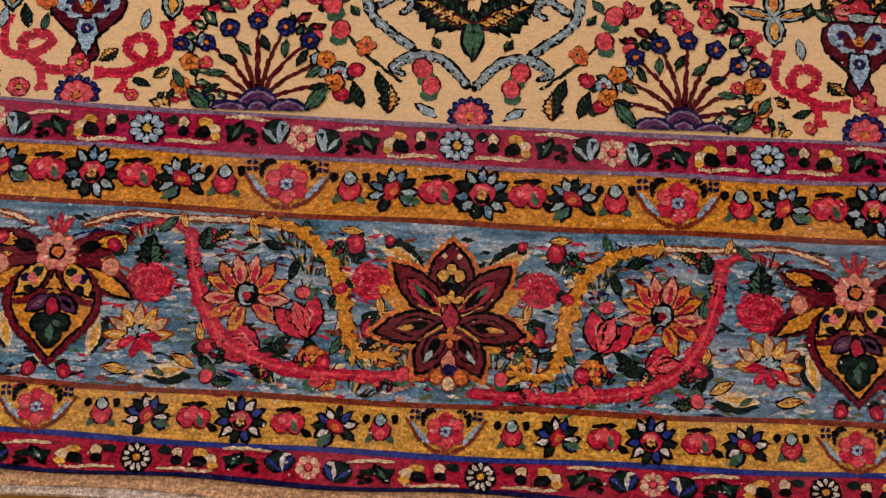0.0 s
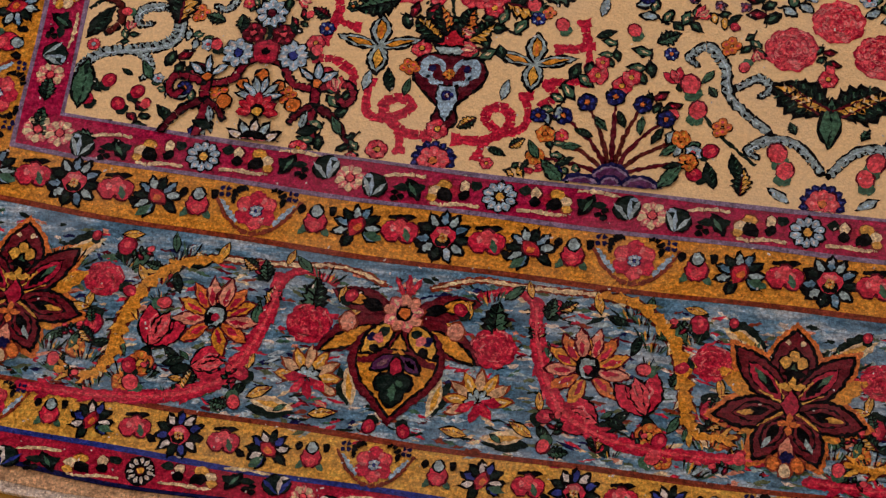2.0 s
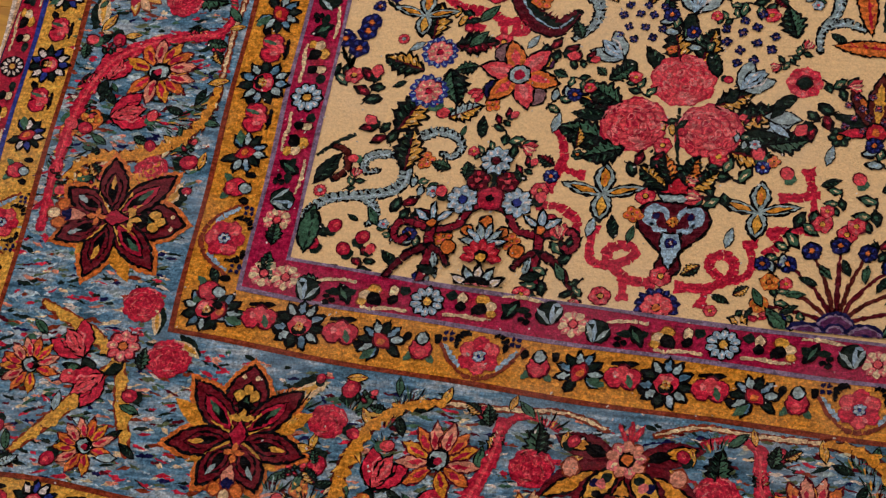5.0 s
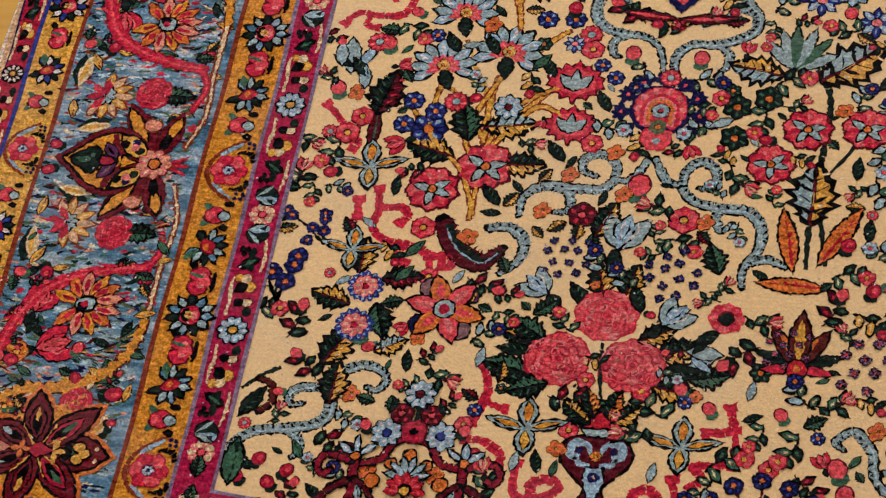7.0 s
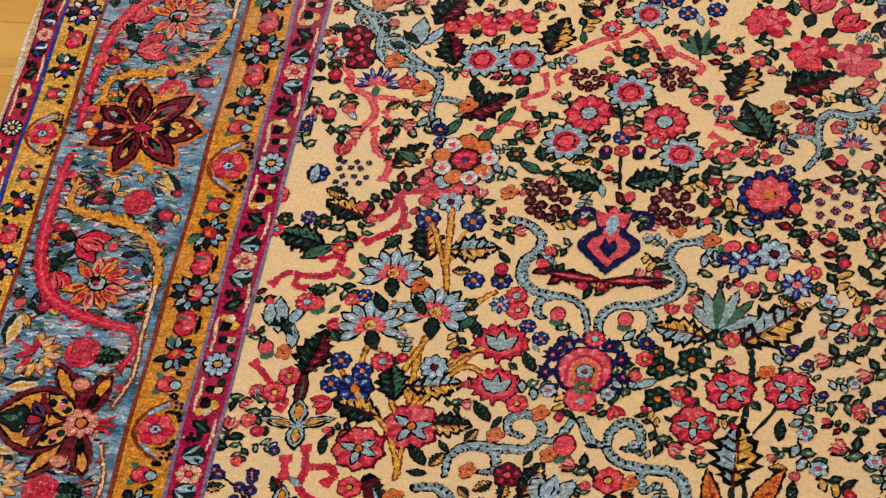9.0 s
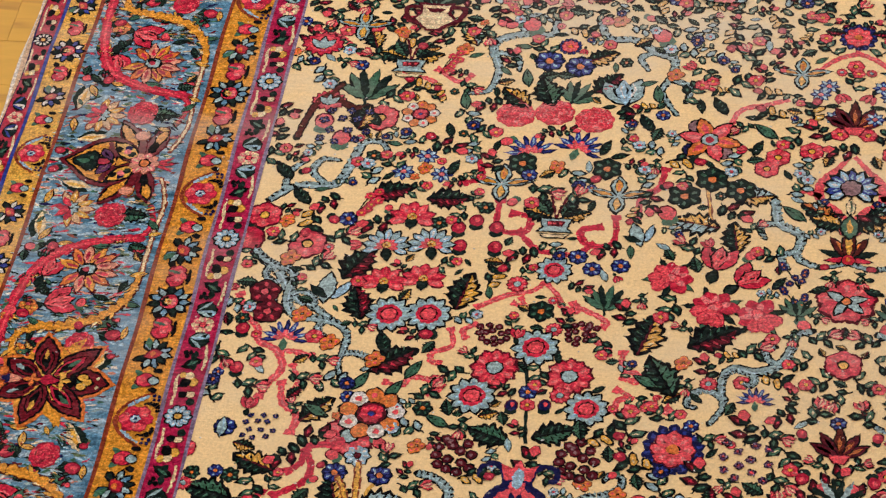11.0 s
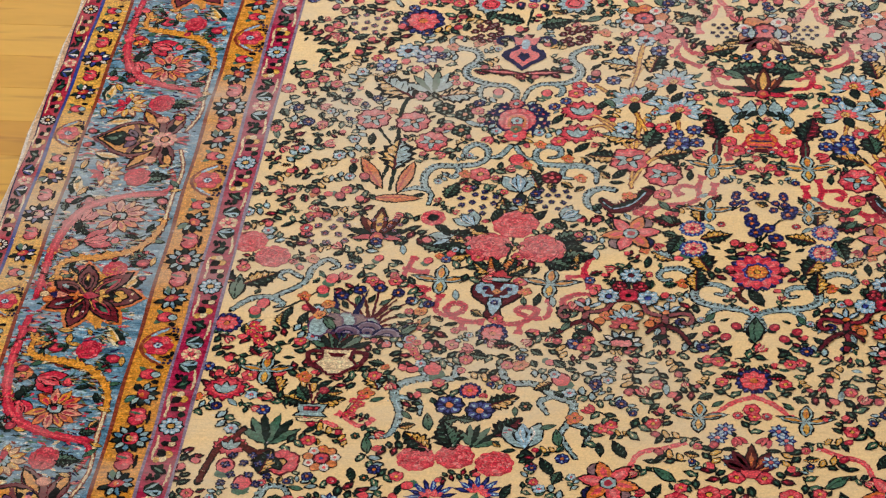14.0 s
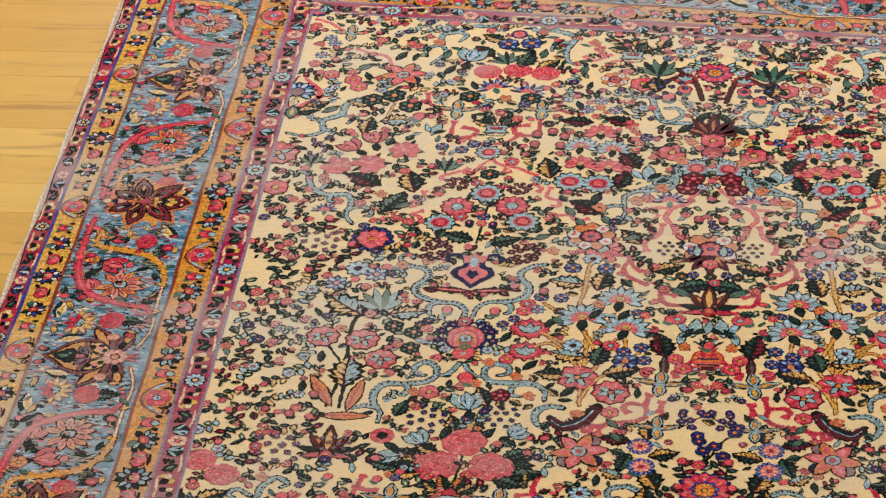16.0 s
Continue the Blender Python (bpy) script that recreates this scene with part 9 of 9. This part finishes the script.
filler("leaf_maroon", 0.781, 0.919, 6, 0.0151)
filler("pink_bud", 0.221, 0.944, 50, 0.0142)
filler("bud", 0.230, 0.654, -57, 0.0125)
filler("leaf_green", 0.477, 1.144, -135, 0.0141)
filler("leaf_green", 0.432, 0.433, -171, 0.0136)
filler("pink_bud", 0.674, 0.895, -63, 0.0170)
filler("slim_green", 0.317, 1.852, -67, 0.0134)
filler("leaf_green", 0.643, 1.676, 159, 0.0153)
filler("slim_grey", 0.122, 0.434, 57, 0.0131)
filler("coral_flower", 0.037, 0.580, 112, 0.0121)
filler("berry_cluster", 0.486, 1.588, 40, 0.0160)
filler("slim_dark", 0.557, 1.737, 103, 0.0121)
filler("tulip_red", 0.123, 0.706, -73, 0.0126)
filler("leaf_gold", 0.865, 1.748, -102, 0.0121)
filler("dark_flower", 0.590, 0.699, -172, 0.0123)
filler("red_flower", 0.431, 2.005, 116, 0.0137)
filler("navy_flower", 0.161, 1.441, 169, 0.0160)
filler("bud", 0.839, 0.335, -57, 0.0132)
filler("pink_bud", 0.740, 0.854, 170, 0.0145)
filler("leaf_green", 0.807, 1.626, -76, 0.0127)
filler("leaf_green", 0.183, 0.865, 142, 0.0160)
filler("slim_grey", 0.880, 1.538, -117, 0.0121)
filler("slim_green", 0.964, 0.590, -14, 0.0164)
filler("slim_grey", 0.212, 0.749, -77, 0.0139)
filler("slim_green", 0.905, 1.878, -52, 0.0129)
filler("navy_flower", 0.123, 1.813, 163, 0.0131)
filler("leaf_gold", 0.775, 0.518, 89, 0.0120)
filler("slim_green", 0.397, 1.880, 86, 0.0153)
filler("berry_cluster", 0.431, 0.130, 109, 0.0137)
filler("berry_cluster", 0.222, 0.263, -123, 0.0126)
filler("leaf_green", 0.916, 0.881, 72, 0.0122)
filler("slim_dark", 0.351, 0.850, 43, 0.0139)
filler("leaf_green", 0.005, 0.437, 166, 0.0121)
filler("slim_green", 0.432, 0.102, -10, 0.0127)
filler("navy_flower", 0.159, 0.762, 109, 0.0121)
filler("slim_dark", 0.466, 0.933, 105, 0.0122)
filler("slim_green", 0.373, 1.815, -132, 0.0138)
filler("leaf_green", 0.448, 1.808, -70, 0.0172)
filler("slim_green", 0.145, 0.829, 38, 0.0133)
filler("red_flower", 0.085, 1.902, 24, 0.0157)
filler("leaf_gold", 0.409, 0.448, -5, 0.0134)
filler("leaf_green", 0.634, 1.886, 70, 0.0125)
filler("tulip_red", 0.744, 1.430, 35, 0.0124)
filler("red_flower", 0.155, 1.575, 116, 0.0123)
filler("slim_green", 0.559, 1.836, -174, 0.0125)
filler("tulip_red", 0.074, 1.038, -2, 0.0153)
filler("pink_bud", 0.282, 0.977, -136, 0.0146)
filler("slim_grey", 0.908, 1.064, 127, 0.0129)
filler("slim_green", 0.209, 1.623, 78, 0.0136)
filler("leaf_gold", 0.926, 1.633, 163, 0.0138)
filler("berry_cluster", 0.262, 0.425, -56, 0.0151)
filler("dark_flower", 0.292, 1.757, -162, 0.0083)
filler("leaf_green", 0.304, 0.319, -111, 0.0098)
filler("dark_flower", 0.757, 1.538, -48, 0.0098)
filler("leaf_green", 0.616, 1.166, -80, 0.0091)
filler("slim_green", 0.120, 0.734, 136, 0.0105)
filler("slim_dark", 0.619, 0.586, 54, 0.0082)
filler("bud", 0.070, 1.546, -65, 0.0110)
filler("bud", 0.523, 0.333, -102, 0.0085)
filler("berry_cluster", 0.006, 1.841, 15, 0.0106)
filler("leaf_green", 0.882, 0.590, 101, 0.0105)
filler("slim_green", 0.858, 0.464, -114, 0.0080)
filler("berry_cluster", 0.211, 1.023, 55, 0.0082)
filler("slim_dark", 0.528, 1.424, 95, 0.0082)
filler("leaf_green", 0.920, 0.102, 27, 0.0084)
filler("leaf_green", 0.395, 1.043, -75, 0.0088)
filler("tulip_red", 0.613, 0.018, 95, 0.0087)
filler("slim_dark", 0.492, 1.292, -90, 0.0093)
filler("pink_bud", 0.819, 0.750, 19, 0.0085)
filler("leaf_green", 0.736, 0.620, -135, 0.0101)
filler("slim_green", 0.173, 1.243, -143, 0.0081)
filler("slim_dark", 0.808, 2.027, -167, 0.0091)
filler("leaf_green", 0.427, 1.410, -22, 0.0099)
filler("slim_grey", 0.788, 1.977, -81, 0.0095)
filler("leaf_green", 0.962, 1.149, 64, 0.0103)
filler("navy_flower", 0.547, 1.541, 147, 0.0086)
filler("navy_flower", 0.760, 0.184, 158, 0.0098)
filler("leaf_gold", 0.179, 1.642, -12, 0.0080)
filler("pink_bud", 0.639, 0.945, 143, 0.0097)
filler("red_flower", 0.455, 1.937, -136, 0.0084)
filler("leaf_gold", 0.868, 0.787, -12, 0.0099)
filler("leaf_maroon", 0.050, 1.606, -62, 0.0082)
filler("leaf_green", 0.133, 0.626, -56, 0.0082)
filler("slim_dark", 0.956, 0.922, -161, 0.0082)
filler("coral_flower", 0.806, 1.016, -43, 0.0082)
filler("tulip_red", 0.608, 1.340, -150, 0.0086)
filler("slim_green", 0.790, 2.027, 163, 0.0083)
filler("coral_flower", 0.140, 1.375, 115, 0.0090)
filler("slim_dark", 0.731, 0.664, -74, 0.0083)
filler("leaf_gold", 0.932, 1.210, 28, 0.0083)
filler("slim_grey", 0.420, 0.690, -137, 0.0080)
filler("pink_bud", 0.196, 0.896, -60, 0.0093)
filler("leaf_gold", 0.581, 0.045, -51, 0.0103)
filler("leaf_gold", 0.535, 1.751, -127, 0.0084)
filler("slim_dark", 0.092, 0.278, 122, 0.0100)
filler("leaf_green", 0.112, 1.851, -62, 0.0084)
filler("navy_flower", 0.014, 1.096, -30, 0.0094)
filler("leaf_gold", 0.621, 0.942, 152, 0.0081)
filler("slim_dark", 0.404, 0.855, 38, 0.0094)
filler("leaf_gold", 0.929, 0.488, -101, 0.0083)
filler("leaf_green", 0.883, 0.655, 166, 0.0109)
filler("leaf_gold", 0.449, 1.066, -52, 0.0084)
filler("dark_flower", 0.321, 1.655, 16, 0.0087)
filler("slim_dark", 0.547, 1.060, -52, 0.0085)
filler("tulip_red", 0.501, 1.873, 174, 0.0085)
filler("red_flower", 0.626, 1.071, -64, 0.0082)
filler("red_flower", 0.547, 0.014, -24, 0.0087)
filler("slim_dark", 0.771, 0.276, -104, 0.0085)
filler("berry_cluster", 0.445, 0.369, 168, 0.0082)
filler("leaf_gold", 0.355, 0.442, -134, 0.0107)
filler("leaf_green", 0.748, 0.397, -50, 0.0092)
filler("slim_dark", 0.662, 0.661, -131, 0.0091)
filler("leaf_gold", 0.468, 1.266, 66, 0.0096)
filler("leaf_green", 0.415, 1.855, -158, 0.0081)
filler("coral_flower", 0.940, 1.850, 157, 0.0093)
filler("tulip_red", 0.331, 0.618, 168, 0.0085)
filler("slim_dark", 0.519, 0.531, -94, 0.0090)
filler("coral_flower", 0.018, 0.104, 119, 0.0090)
filler("slim_green", 0.640, 0.524, -89, 0.0096)
filler("pink_bud", 0.223, 1.468, -1, 0.0097)
filler("coral_flower", 0.798, 0.508, -176, 0.0081)
filler("leaf_gold", 0.961, 1.222, 69, 0.0088)
filler("red_flower", 0.058, 1.178, -60, 0.0084)
filler("slim_grey", 0.629, 0.614, -134, 0.0093)
filler("leaf_maroon", 0.858, 1.379, -173, 0.0086)
filler("slim_dark", 0.356, 1.336, -42, 0.0084)
filler("pink_bud", 0.055, 0.158, 89, 0.0095)
filler("red_flower", 0.628, 0.780, -89, 0.0089)
filler("slim_dark", 0.834, 1.668, 18, 0.0085)
filler("slim_dark", 0.143, 2.000, -32, 0.0087)
filler("leaf_green", 0.358, 0.328, 50, 0.0085)
filler("leaf_gold", 0.274, 1.361, -30, 0.0092)
filler("dark_flower", 0.346, 0.204, -133, 0.0085)
filler("leaf_green", 0.817, 0.139, 37, 0.0083)
filler("leaf_gold", 0.908, 1.501, 27, 0.0083)
filler("leaf_green", 0.526, 1.279, 45, 0.0087)
filler("slim_green", 0.758, 0.263, 113, 0.0094)
filler("coral_flower", 0.150, 1.632, 162, 0.0084)
filler("leaf_green", 0.493, 1.227, -95, 0.0099)
filler("leaf_gold", 0.260, 1.772, 89, 0.0086)
filler("bud", 0.926, 1.391, -79, 0.0100)
filler("leaf_gold", 0.163, 1.640, 30, 0.0086)
filler("leaf_gold", 0.229, 1.738, 9, 0.0084)
filler("berry_cluster", 0.321, 1.938, -22, 0.0092)
filler("leaf_green", 0.730, 1.510, -79, 0.0088)
filler("slim_green", 0.913, 1.972, 98, 0.0094)
filler("slim_dark", 0.070, 0.072, 63, 0.0087)
filler("tulip_red", 0.690, 1.098, -128, 0.0080)
filler("red_flower", 0.294, 1.586, 21, 0.0087)
filler("slim_dark", 0.146, 1.953, -91, 0.0101)
filler("tulip_red", 0.006, 1.276, 85, 0.0088)
filler("slim_dark", 0.192, 1.403, 113, 0.0103)
filler("coral_flower", 0.512, 1.286, -1, 0.0082)
filler("coral_flower", 0.084, 0.348, 116, 0.0082)
filler("red_flower", 0.728, 1.069, -139, 0.0099)
filler("berry_cluster", 0.255, 1.546, -26, 0.0090)
filler("leaf_green", 0.581, 1.963, -153, 0.0095)
filler("leaf_maroon", 0.516, 1.096, 122, 0.0084)
filler("leaf_green", 0.647, 1.951, -91, 0.0097)
filler("bud", 0.206, 0.927, 133, 0.0092)
filler("slim_dark", 0.368, 1.358, -143, 0.0091)
filler("leaf_green", 0.392, 0.656, -128, 0.0081)
filler("slim_dark", 0.958, 0.480, -179, 0.0088)
filler("slim_green", 0.191, 0.219, -13, 0.0087)
filler("leaf_green", 0.195, 1.212, 113, 0.0085)
filler("leaf_green", 0.644, 1.746, 146, 0.0093)
filler("pink_bud", 0.854, 0.178, 153, 0.0104)

sheet = new("small_sprig_pile", pile_mesh("small_sprig_pile", REST, 1.0, False))
sheet.scale = (K, K, 1)
sheet.location = (0, 0, RUG_TOP + 0.00014)
sheet.parent = rug
tagged(sheet, kind="stuff")

# ---- sparkle of the pile: glints painted as white specks scattered over it ----
glint_rnd = random.Random(17)
glints = []
for i in range(2600):
    x, y = glint_rnd.uniform(-0.45, FIELD_W + 0.45), -0.47 + (FIELD_L + 0.94) * glint_rnd.random() ** 1.3
    x, y = warp(x, y)
    r = glint_rnd.uniform(0.0006, 0.0015)
    glints.append((arc(x, y, r * glint_rnd.uniform(1, 2.2), r, 6, glint_rnd.uniform(0, 180)), "white", 0))
specks = new("glint_pile", pile_mesh("glint_pile", glints, 40.0, False))
specks.scale = (K, K, 1)
specks.location = (0, 0, RUG_TOP + 0.0011)
specks.parent = rug
tagged(specks, kind="stuff")


# ---- floor of maple strips ----
floor = tagged(boxes("floor", [(X0 - 0.2, Y0 - 0.2, -0.12, X1 + 0.2, Y1 + 0.2, -0.003)], GAP), "honey-coloured maple strip floor with a lacquered sheen", "floor", kind="structure")
STRIP = 0.0632


def strip_mesh(length):
    v, f = box_data(0, 0.00015, -0.0029, length - 0.0003, STRIP - 0.00015, 0, 0.0002)
    me = bpy.data.meshes.new("strip")
    me.from_pydata(v, [], f)
    me.materials.append(WOOD)
    return me


wood_rnd = random.Random(11)
LENGTHS = {n: strip_mesh(n * 0.1) for n in range(4, 15)}
rest_v, rest_f, count = [], [], 0
rows_n = int((Y1 - Y0) / STRIP) + 1
for r in range(rows_n):
    y = Y0 + r * STRIP
    x = X0 - wood_rnd.uniform(0, 0.8)
    while x < X1:
        n = wood_rnd.randint(5, 14)
        near = -1.4 < x + n * 0.1 and x < 0.1 and 0.3 < y < 3.4
        if near and count < 298:
            ob = new("strip", LENGTHS[n])
            ob.location = (x, y, 0)
            ob.parent = floor
            count += 1
        elif x + n * 0.1 > X0 + 0.01:
            v, f = box_data(max(x, X0), y + 0.00025, -0.0029, min(x + n * 0.1 - 0.0005, X1), min(y + STRIP - 0.00025, Y1), 0)
            rest_f += [tuple(i + len(rest_v) for i in q) for q in f]
            rest_v += v
        x += n * 0.1
tagged(mesh_object("strips", rest_v, rest_f, WOOD, floor), kind="stuff")
